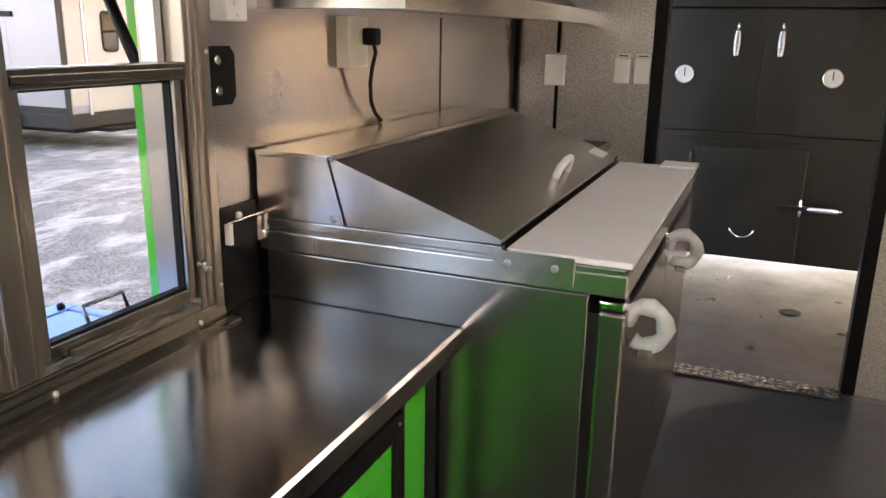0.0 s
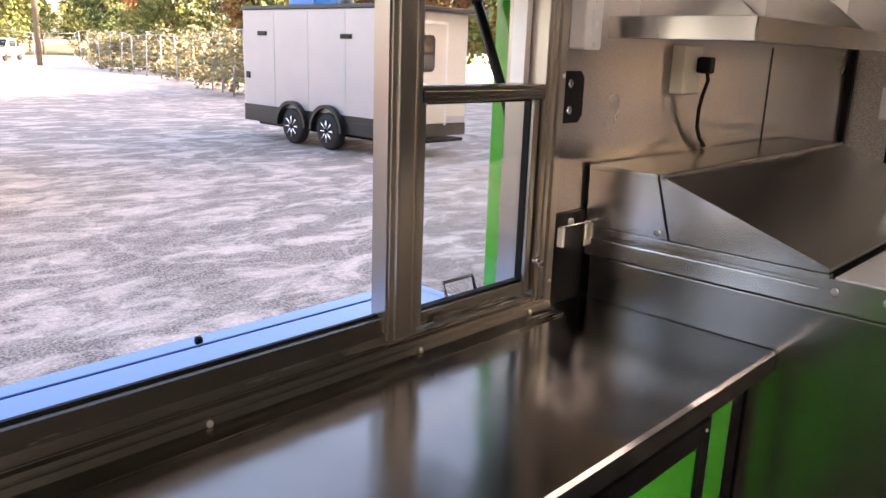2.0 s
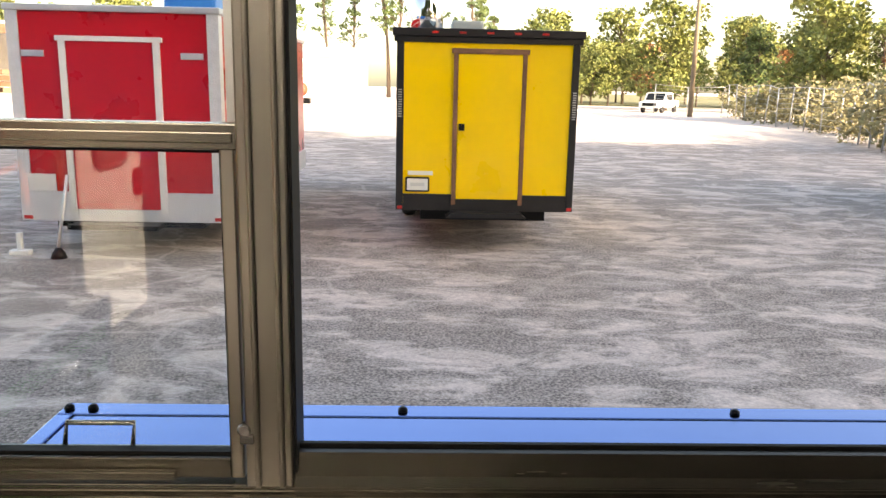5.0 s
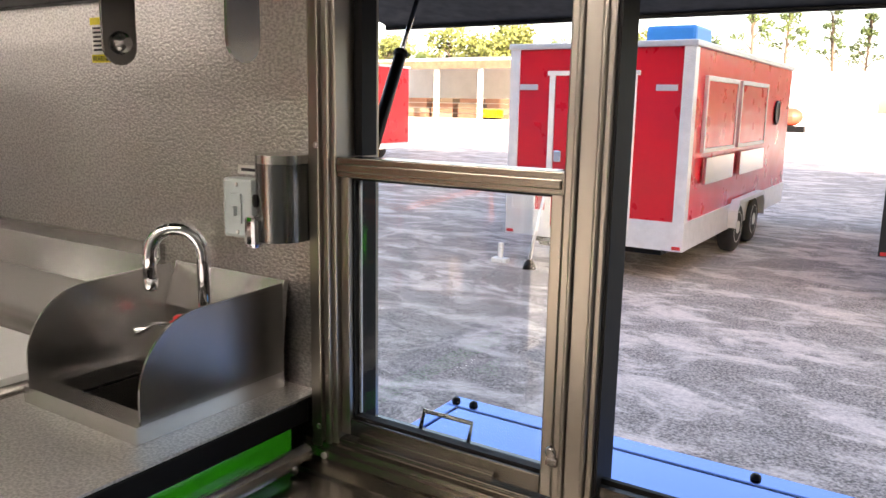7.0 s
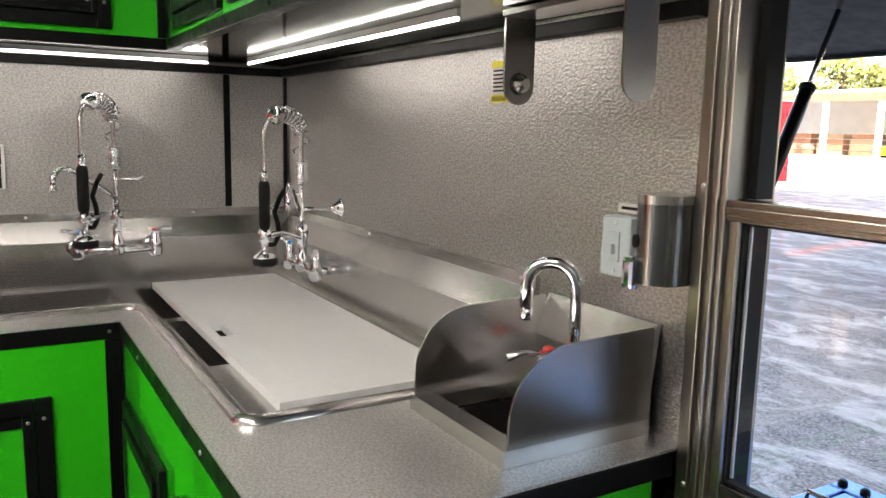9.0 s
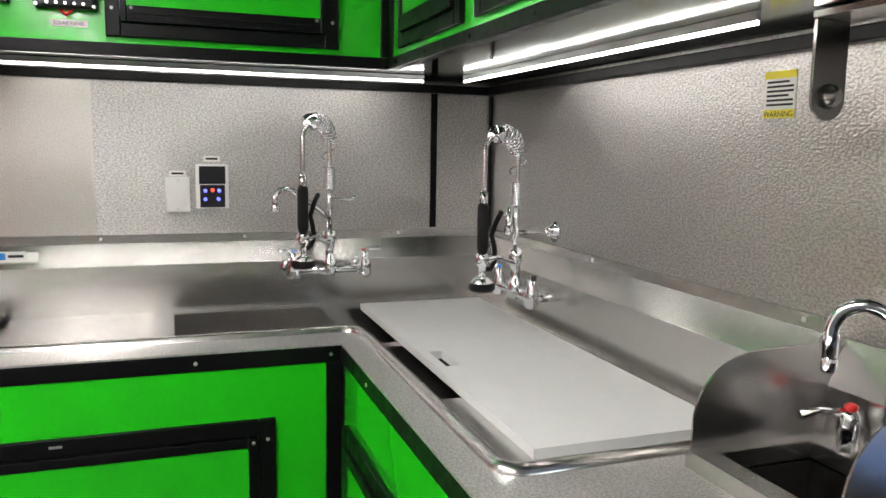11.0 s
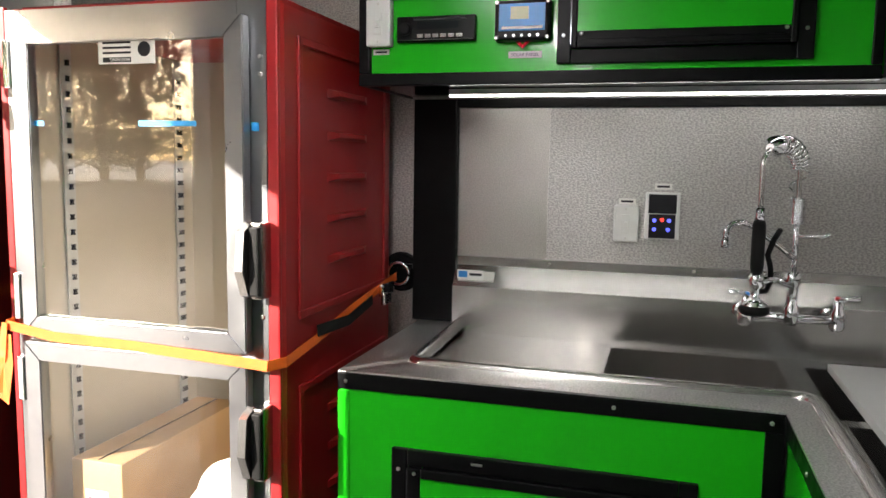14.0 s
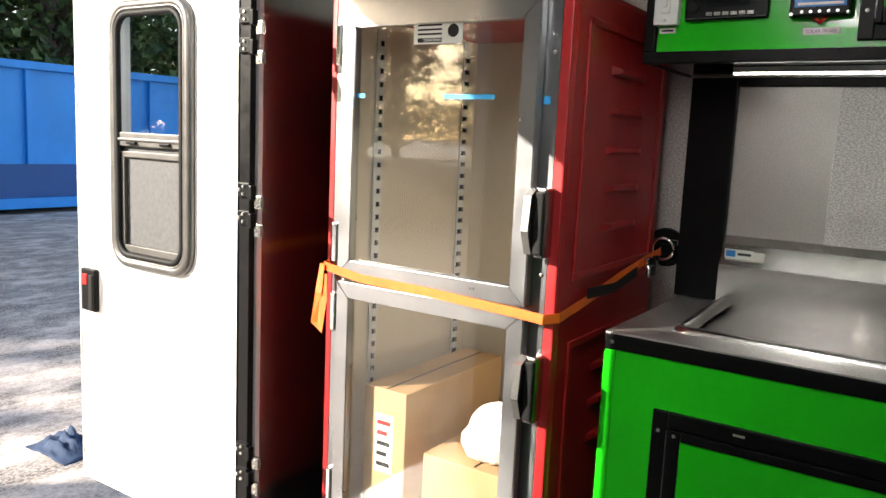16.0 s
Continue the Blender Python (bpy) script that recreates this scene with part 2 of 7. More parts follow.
def asphalt_mat():
    """Old pale asphalt: dark aggregate, sandy drifts, cracks and faded streaks."""
    m = bpy.data.materials.new("old_asphalt")
    m.use_nodes = True
    nt, bs = m.node_tree, m.node_tree.nodes["Principled BSDF"]
    nd, lk = nt.nodes.new, nt.links.new
    co = nd("ShaderNodeTexCoord")

    def tex(scale, detail, sx=1.0, sy=1.0, dist=0.0):
        mp = nd("ShaderNodeMapping")
        mp.inputs["Scale"].default_value = (sx, sy, 1)
        lk(co.outputs["Object"], mp.inputs[0])
        n = nd("ShaderNodeTexNoise")
        n.inputs["Scale"].default_value, n.inputs["Detail"].default_value = scale, detail
        n.inputs["Distortion"].default_value = dist
        n.inputs["Roughness"].default_value = 0.68 if detail > 7 else 0.55
        lk(mp.outputs[0], n.inputs["Vector"])
        return n.outputs["Fac"]

    def ramp(fac, a, b, ca, cb):
        r = nd("ShaderNodeValToRGB")
        r.color_ramp.elements[0].position, r.color_ramp.elements[1].position = a, b
        r.color_ramp.elements[0].color, r.color_ramp.elements[1].color = (*ca, 1), (*cb, 1)
        lk(fac, r.inputs[0])
        return r.outputs[0]

    def mixc(fac, a, b):
        x = nd("ShaderNodeMix")
        x.data_type = "RGBA"
        lk(fac, x.inputs[0])
        lk(a, x.inputs[6])
        lk(b, x.inputs[7])
        return x.outputs[2]

    grain = ramp(tex(48, 5), 0.38, 0.66, (0.10, 0.086, 0.077), (0.45, 0.39, 0.35))
    sand = ramp(tex(30, 4), 0.3, 0.75, (0.52, 0.445, 0.405), (0.82, 0.72, 0.655))
    drift = ramp(tex(1.9, 13, 0.58, 1.0, 0.5), 0.49, 0.585, (0, 0, 0), (0.85, 0.85, 0.85))
    far = ramp(tex(0.10, 4), 0.45, 0.65, (0.15, 0.15, 0.15), (0.7, 0.7, 0.7))
    base = mixc(drift, grain, sand)
    base = mixc(far, base, mixc(ramp(tex(3.4, 13, 0.65, 1.0, 0.4), 0.45, 0.60, (0, 0, 0), (1, 1, 1)), grain, sand))
    vo = nd("ShaderNodeTexVoronoi")
    vo.feature = "DISTANCE_TO_EDGE"
    vo.inputs["Scale"].default_value = 0.42
    wmp = nd("ShaderNodeMixRGB")
    wmp.inputs[0].default_value = 0.45
    wn2 = nd("ShaderNodeTexNoise")
    wn2.inputs["Scale"].default_value = 1.6
    lk(co.outputs["Object"], wn2.inputs["Vector"])
    lk(co.outputs["Object"], wmp.inputs[1])
    lk(wn2.outputs["Color"], wmp.inputs[2])
    lk(wmp.outputs[0], vo.inputs["Vector"])
    crack = ramp(vo.outputs["Distance"], 0.002, 0.010, (0.38, 0.38, 0.38), (0, 0, 0))
    pale = nd("ShaderNodeRGB")
    pale.outputs[0].default_value = (0.66, 0.57, 0.52, 1)
    base = mixc(crack, base, pale.outputs[0])
    # the far yard turns to pale dry sand, sunlit brightness put into its colour
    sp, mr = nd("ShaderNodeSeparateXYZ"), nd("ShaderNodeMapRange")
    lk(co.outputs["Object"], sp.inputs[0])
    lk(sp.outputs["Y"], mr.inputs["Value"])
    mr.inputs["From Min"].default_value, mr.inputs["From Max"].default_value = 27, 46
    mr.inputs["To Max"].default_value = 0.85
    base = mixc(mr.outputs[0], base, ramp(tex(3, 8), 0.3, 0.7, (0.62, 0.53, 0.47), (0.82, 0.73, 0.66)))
    lk(base, bs.inputs["Base Color"])
    bs.inputs["Roughness"].default_value = 0.85
    bp = nd("ShaderNodeBump")
    bp.inputs["Strength"].default_value, bp.inputs["Distance"].default_value = 0.5, 0.01
    lk(tex(90, 3), bp.inputs["Height"])
    lk(bp.outputs[0], bs.inputs["Normal"])
    return m


ASPHALT = asphalt_mat()
GRASS = mat("dry_grass", (0.12, 0.13, 0.05), 0.9, 0.0, color2=(0.24, 0.21, 0.10), vscale=0.6, bump=0.5, bscale=30, bdist=0.03)


# ---- mesh helpers ----
def box(bm, x0, x1, y0, y1, z0, z1, bev=0.0):
    vs = [bm.verts.new((x, y, z)) for x in (x0, x1) for y in (y0, y1) for z in (z0, z1)]
    fs = [bm.faces.new([vs[i] for i in q]) for q in ((0, 1, 3, 2), (4, 6, 7, 5), (0, 4, 5, 1), (2, 3, 7, 6), (0, 2, 6, 4), (1, 5, 7, 3))]
    if bev:
        es = {e for f in fs for e in f.edges}
        bmesh.ops.bevel(bm, geom=list(es), offset=bev, segments=2, profile=0.6, affect="EDGES")
    return bm


def boxes(*specs, bev=0.0):
    bm = bmesh.new()
    for s in specs:
        box(bm, *s, bev=bev)
    return bm


def prism(bm, pts, axis, a, b, bev=0.0, smooth=False):
    """A polygon extruded along an axis from a to b; pts are the other two coordinates in axis order."""
    def at(p, w):
        q = list(p)
        q.insert("xyz".index(axis), w)
        return q
    lo, hi = [bm.verts.new(at(p, a)) for p in pts], [bm.verts.new(at(p, b)) for p in pts]
    n = len(pts)
    fs = [bm.faces.new(lo), bm.faces.new(hi[::-1])]
    fs += [bm.faces.new((lo[i], hi[i], hi[(i + 1) % n], lo[(i + 1) % n])) for i in range(n)]
    bmesh.ops.recalc_face_normals(bm, faces=fs)
    if smooth:
        for f in fs[2:]:
            f.smooth = True
        for e in fs[0].edges[:] + fs[1].edges[:]:
            e.smooth = False
    if bev:
        bmesh.ops.bevel(bm, geom=list({e for f in fs for e in f.edges}), offset=bev, segments=2, affect="EDGES")
    return bm


def tube(bm, pts, r, seg=10, cap=True, closed=False):
    """A round bar along a polyline; r may be a list."""
    pts = [Vector(p) for p in pts]
    n = len(pts)
    rs = r if isinstance(r, (list, tuple)) else [r] * n
    rings, up = [], None
    for i, p in enumerate(pts):
        d = (pts[(i + 1) % n] - pts[i - 1]) if closed else (pts[min(i + 1, n - 1)] - pts[max(i - 1, 0)])
        d.normalize()
        if up is None:
            up = Vector((0, 0, 1)) if abs(d.z) < 0.9 else Vector((1, 0, 0))
        s = d.cross(up).normalized()
        up = s.cross(d).normalized()
        rings.append([bm.verts.new(p + rs[i] * (math.cos(k * math.tau / seg) * s + math.sin(k * math.tau / seg) * up)) for k in range(seg)])
    pairs = list(zip(rings, rings[1:])) + ([(rings[-1], rings[0])] if closed else [])
    for a, b in pairs:
        for k in range(seg):
            f = bm.faces.new((a[k], a[(k + 1) % seg], b[(k + 1) % seg], b[k]))
            f.smooth = True
    if cap and not closed:
        bm.faces.new(rings[0][::-1])
        bm.faces.new(rings[-1])
    return bm


def rod(p0, p1, r, seg=12, bev=True):
    bm = bmesh.new()
    p0, p1 = Vector(p0), Vector(p1)
    if not bev:
        return tube(bm, [p0, p1], r, seg)
    d = (p1 - p0).normalized() * min(r * 0.25, (p1 - p0).length * 0.2)
    return tube(bm, [p0, p0 + d * 0.01, p0 + d, p1 - d, p1 - d * 0.01, p1], [r * 0.78, r * 0.8, r, r, r * 0.8, r * 0.78], seg)


def lathe(bm, axis_p, axis_d, prof, seg=20):
    """prof: (distance along the axis, radius)."""
    p, d = Vector(axis_p), Vector(axis_d).normalized()
    s = d.orthogonal().normalized()
    t = d.cross(s)
    rings = []
    for a, r in prof:
        rings.append([bm.verts.new(p + d * a + max(r, 1e-4) * (math.cos(k * math.tau / seg) * s + math.sin(k * math.tau / seg) * t)) for k in range(seg)])
    for a, b in zip(rings, rings[1:]):
        for k in range(seg):
            f = bm.faces.new((a[k], a[(k + 1) % seg], b[(k + 1) % seg], b[k]))
            f.smooth = True
    bm.faces.new(rings[0][::-1])
    bm.faces.new(rings[-1])
    bmesh.ops.recalc_face_normals(bm, faces=bm.faces[:])
    return bm


def arc(c, u, v, r, a0, a1, n=10):
    c, u, v = Vector(c), Vector(u), Vector(v)
    return [c + r * (math.cos(radians(a0 + (a1 - a0) * i / n)) * u + math.sin(radians(a0 + (a1 - a0) * i / n)) * v) for i in range(n + 1)]


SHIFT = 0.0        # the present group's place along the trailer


def mesh_of(name, bm, material):
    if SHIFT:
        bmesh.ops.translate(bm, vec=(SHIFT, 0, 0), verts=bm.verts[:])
    me = bpy.data.meshes.new(name)
    bm.to_mesh(me)
    bm.free()
    me.materials.append(material)
    return me


def single(name, bm, material, label="", category="", group="", kind=""):
    return tagged(new(name, mesh_of(name, bm, material)), label, category, group, kind)


def thing(name, base, label, category, group=""):
    ob = new(name)
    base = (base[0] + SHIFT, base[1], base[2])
    ob.location, ob.empty_display_size = base, 0.1
    ob["at"] = tuple(base)
    return tagged(ob, label, category, group)


def part(name, bm, material, parent, label="", shared=None):
    ob = new(name, shared or mesh_of(name, bm, material))
    ob.parent = parent
    if "at" in parent:
        ob.matrix_parent_inverse = Matrix.Translation([-v for v in parent["at"]])
    return tagged(ob, label)


def cells(bm, outer, holes, z0, z1):
    """A plate made of rectangles: the outer rectangles less the holes."""
    xs = sorted({v for r in outer + holes for v in r[:2]})
    ys = sorted({v for r in outer + holes for v in r[2:]})
    inside = lambda x, y, rs: any(a < x < b and c < y < d for a, b, c, d in rs)
    ok = lambda i, j: 0 <= i < len(xs) - 1 and 0 <= j < len(ys) - 1 and inside((xs[i] + xs[i + 1]) / 2, (ys[j] + ys[j + 1]) / 2, outer) and not inside((xs[i] + xs[i + 1]) / 2, (ys[j] + ys[j + 1]) / 2, holes)
    memo = {}

    def vert(x, y, z):
        if (x, y, z) not in memo:
            memo[x, y, z] = bm.verts.new((x, y, z))
        return memo[x, y, z]
    for i in range(len(xs) - 1):
        for j in range(len(ys) - 1):
            if not ok(i, j):
                continue
            x0, x1, y0, y1 = xs[i], xs[i + 1], ys[j], ys[j + 1]
            bm.faces.new([vert(*p, z1) for p in ((x0, y0), (x1, y0), (x1, y1), (x0, y1))])
            bm.faces.new([vert(*p, z0) for p in ((x0, y1), (x1, y1), (x1, y0), (x0, y0))])
            for di, dj, a, b in ((-1, 0, (x0, y1), (x0, y0)), (1, 0, (x1, y0), (x1, y1)), (0, -1, (x0, y0), (x1, y0)), (0, 1, (x1, y1), (x0, y1))):
                if not ok(i + di, j + dj):
                    bm.faces.new([vert(*a, z0), vert(*b, z0), vert(*b, z1), vert(*a, z1)])
    return bm


def screws(parent, spots, axis, r=0.005, material=None):
    """Pan-head screws, each its own part, standing out along an axis."""
    for p in spots:
        part("screw", lathe(bmesh.new(), p, axis, [(0, r), (0.002, r), (0.0035, r * 0.6)], 8), material or SCREW, parent)


# ---- the kitchen shell ----
X0, X1, Y0, Y1, ZC = -2.653, 3.30, -1.72, 0.997, 2.10
WX0, WX1, WZ0, WZ1 = -0.68, 1.25, 0.81, 1.84
single("floor", boxes((X0 - 0.08, 3.25, Y0 - 0.08, Y1 + 0.08, -0.10, 0.0)), FLOOR_IN, "black textured rubber floor of the kitchen", "floor", kind="structure")
single("floor_porch", boxes((3.25, 5.95, Y0 - 0.08, Y1 + 0.08, -0.10, -0.002)), FLOOR_OUT, "worn wet-looking plate floor of the porch", "floor", kind="structure")
single("ceiling", boxes((X0 - 0.08, 5.95, Y0 - 0.08, Y1 + 0.08, ZC, ZC + 0.08)), STUCCO, "plain metal trailer ceiling", "ceiling", kind="structure")
single("wall_window", boxes((X0 - 0.08, WX0, Y1, Y1 + 0.078, 0, ZC), (WX1, X1 + 0.06, Y1, Y1 + 0.078, 0, ZC), (WX0, WX1, Y1, Y1 + 0.078, 0, WZ0), (WX0, WX1, Y1, Y1 + 0.078, WZ1, ZC)),
       STUCCO, "embossed aluminium wall round the serving window", "wall", kind="structure")
single("wall_sink", boxes((X0 - 0.08, X0, Y0, Y1, 0, ZC)), STUCCO, "embossed aluminium wall behind the sinks", "wall", kind="structure")
DX0, DX1 = -1.72, -0.735
single("wall_door", boxes((X0 - 0.08, -2.25, Y0 - 0.078, Y0, 0, ZC), (-2.25, DX0, Y0 - 0.078, Y0 - 0.066, 0, 1.93), (-2.25, DX0, Y0 - 0.078, Y0, 1.93, ZC), (DX1, X1 + 0.06, Y0 - 0.078, Y0, 0, ZC), (DX0, DX1, Y0 - 0.078, Y0, 1.93, ZC)),
       STUCCO, "embossed aluminium wall with the entrance doorway", "wall", kind="structure")
PY0, PY1 = -0.46, 0.39
single("wall_partition", boxes((X1, X1 + 0.06, PY1, Y1, 0, ZC), (X1, X1 + 0.06, Y0, PY0, 0, ZC), (X1, X1 + 0.06, PY0, PY1, 1.95, ZC)),
       STUCCO, "brushed metal partition wall before the porch", "wall", kind="structure")
trim = single("trim_doorway", boxes((X1 - 0.012, X1 + 0.072, PY1 - 0.022, PY1 + 0.03, 0.0, 1.95), (X1 - 0.012, X1 + 0.072, PY0 - 0.03, PY0 + 0.022, 0.0, 1.95), (X1 - 0.012, X1 + 0.072, PY0 - 0.03, PY1 + 0.03, 1.952, 2.0), bev=0.004),
              BLACK, "black metal trim round the porch doorway", "trim", kind="structure")
thr = single("threshold", boxes((3.195, 3.305, PY0 + 0.02, PY1 - 0.02, 0.0, 0.012), bev=0.003), mat("black_tread_plate", (0.05, 0.05, 0.05), 0.35, 0.7, 0.2, 10, bump=0.9, bscale=40, kind="voronoi", bdist=0.006),
       "dark tread plate threshold strip", "threshold", kind="structure")
loz = mesh_of("tread_bar", prism(bmesh.new(), [(-0.014, 0.0), (0.0, -0.0045), (0.014, 0.0), (0.0, 0.0045)], "z", 0.0, 0.004), SCREW)
for k in range(26):
    for j in range(3):
        b_ = part("tread_bar", None, None, thr, shared=loz)
        b_.matrix_basis = pose(3.215 + 0.034 * j, PY0 + 0.04 + 0.030 * k, 0.0121, 0, 0, 45 if (k + j) % 2 else -45)
# wall trims of the sink corner
single("trim_sink_wall", boxes((X0, X0 + 0.03, -0.60, Y1, 1.595, 1.622), (X0 + 0.03, -0.71, Y1 - 0.03, Y1, 1.595, 1.622), bev=0.003), BLACK, "black trim along the top of the metal wall", "trim", kind="structure")
seam = single("trim_wall_seams", boxes((X0, X0 + 0.006, 0.767, 0.789, 1.13, 1.594), (X0 + 0.001, X0 + 0.012, Y1 - 0.012, Y1 - 0.001, 1.13, 1.594), (2.465, 2.477, Y1 - 0.004, Y1, 0.82, 1.43),
              (X1 - 0.025, X1, Y1 - 0.025, Y1, 0.0, 2.0), (X1 - 0.005, X1, 0.80, 0.815, 0.4, 1.24), (X1 - 0.005, X1, 0.80, 0.815, 1.31, 2.0)), BLACK, "thin black panel joint strips on the walls", "trim", kind="structure")
post = single("wall_post", boxes((X0, X0 + 0.03, -0.745, -0.600, 0.91, 1.622), bev=0.006), BLACK, "black boxed corner post beside the sinks", "post", kind="structure")
for x, y in ((5.85, 0.97), (5.85, -1.78)):
    single("porch_post", boxes((x, x + 0.08, y, y + 0.08, -0.002, ZC), bev=0.005), BLACK, "black corner post of the open porch", "post", kind="structure")
single("wall_panel", boxes((X0, X0 + 0.003, -0.598, -0.312, 1.127, 1.594)), mat("fine_embossed_panel", (0.60, 0.575, 0.545), 0.38, 1.0, 0.04, 2.0, bump=0.4, bscale=260, detail=1.0, bdist=0.0016, grain=0.10), "paler finely embossed metal wall panel", "wall panel", kind="structure")
# smoother sheet; the shade on this wall is put into its darker colour
SHEET = mat("smooth_shaded_sheet", (0.36, 0.34, 0.325), 0.30, 1.0, 0.05, 1.5, bump=0.25, bscale=160, detail=1.0, rvary=0.03, bdist=0.0012, grain=0.05)
single("wall_sheet", boxes((1.268, X1 - 0.026, Y1 - 0.0022, Y1 - 0.0002, 0.80, ZC - 0.001)), SHEET, "smoother metal wall sheet over the prep table, its grey darkened for shade", "wall panel", kind="structure")
single("wall_jamb_sheet", boxes((-2.249, -1.738, Y0 - 0.0655, Y0 - 0.063, 0.002, 1.928)), mat("satin_jamb_sheet", (0.62, 0.59, 0.55), 0.20, 1.0, 0.05, 2.0, bump=0.2, bscale=150, bdist=0.001, rvary=0.03), "satin metal sheet beside the entrance door", "wall panel", kind="structure")
# black plate put in for the darkness of the recess here
single("dark_gap_plate", boxes((1.262, 1.414, Y1 - 0.012, Y1, 0.797, 1.02)), BLACK, "black plate standing in for the dark gap between counter and prep table", "trim", kind="structure")


# ---- the serving window ----
FY0, FY1 = 0.972, 1.088
win = tagged(thing("window_1", (0.35, 1.03, WZ0), "three-part aluminium serving window with an open middle", "window"), kind="structure")
# outer frame with stepped ribs
part("window_frame", boxes((WX0 - 0.005, WX0 + 0.04, FY0 + 0.002, FY1, WZ0, WZ1), (WX0 - 0.012, WX0 + 0.012, FY0 - 0.006, FY0 + 0.012, WZ0, WZ1), (WX0 + 0.018, WX0 + 0.03, FY0 - 0.004, FY0 + 0.01, WZ0 + 0.01, WZ1), bev=0.003), ALU, win)
part("window_frame", boxes((WX1 - 0.045, WX1 + 0.005, FY0 + 0.002, FY1, WZ0, WZ1), (WX1 - 0.012, WX1 + 0.014, FY0 - 0.006, FY0 + 0.012, WZ0, WZ1), (WX1 - 0.033, WX1 - 0.022, FY0 - 0.004, FY0 + 0.01, WZ0 + 0.01, WZ1), bev=0.003), ALU, win)
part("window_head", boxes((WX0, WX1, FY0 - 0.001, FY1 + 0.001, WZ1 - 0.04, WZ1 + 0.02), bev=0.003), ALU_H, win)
bm = bmesh.new()
nose = [(0.925, 0.797), (0.925, 0.801), (0.962, 0.806), (0.968, 0.832), (0.978, 0.834), (0.982, 0.855)]
low_back = [(0.982, 0.842), (FY1 + 0.002, 0.846)]
for xa, xb, back in ((WX0 - 0.03, -0.181, low_back), (-0.181, 0.752, [(0.984, 0.889), (0.994, 0.891), (0.996, 0.830), (FY1 + 0.002, 0.812)]), (0.752, WX1 + 0.012, low_back)):
    prism(bm, (nose[:-1] if back is low_back else nose) + back + [(FY1 + 0.002, 0.797)], "x", xa, xb)
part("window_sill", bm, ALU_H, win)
# black strip drawn for the shadow line behind the sill lip
part("sill_dark_strip", boxes((-0.180, 0.751, 0.9965, 1.004, 0.845, 0.896)), BLACK_RUB, win)
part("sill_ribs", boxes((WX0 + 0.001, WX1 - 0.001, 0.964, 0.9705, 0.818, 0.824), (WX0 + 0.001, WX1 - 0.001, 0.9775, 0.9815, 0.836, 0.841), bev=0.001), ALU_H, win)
screws(win, [(x, 0.962, 0.811) for x in (-0.66, -0.05, 0.37, 0.83, 1.18)], (0, -1, 0.2), 0.006)
screws(win, [(WX0 + 0.006, FY0 - 0.006, z) for z in (0.86, 1.34)] + [(WX1 + 0.004, FY0 - 0.006, z) for z in (0.87, 1.34)], (0, -1, 0))


def mullion(x0, x1, dark_side, yb):
    part("mullion", boxes((x0, x1, FY0, yb, 0.844, WZ1 - 0.041), (x0 + 0.012, x0 + 0.020, FY0 - 0.006, FY0 + 0.004, 0.845, WZ1 - 0.042), (x1 - 0.018, x1 - 0.010, FY0 - 0.006, FY0 + 0.004, 0.845, WZ1 - 0.042), bev=0.003), ALU, win)
    xa, xb = (x1 + 0.0005, x1 + 0.005) if dark_side > 0 else (x0 - 0.006, x0 - 0.0005)
    part("weather_strip", boxes((xa, xb, FY0 + 0.004, yb, 0.863, WZ1 - 0.042)), BLACK_RUB if dark_side > 0 else ALU, win)


mullion(-0.243, -0.181, 1, 1.035)
mullion(0.752, 0.828, -1, 1.015)


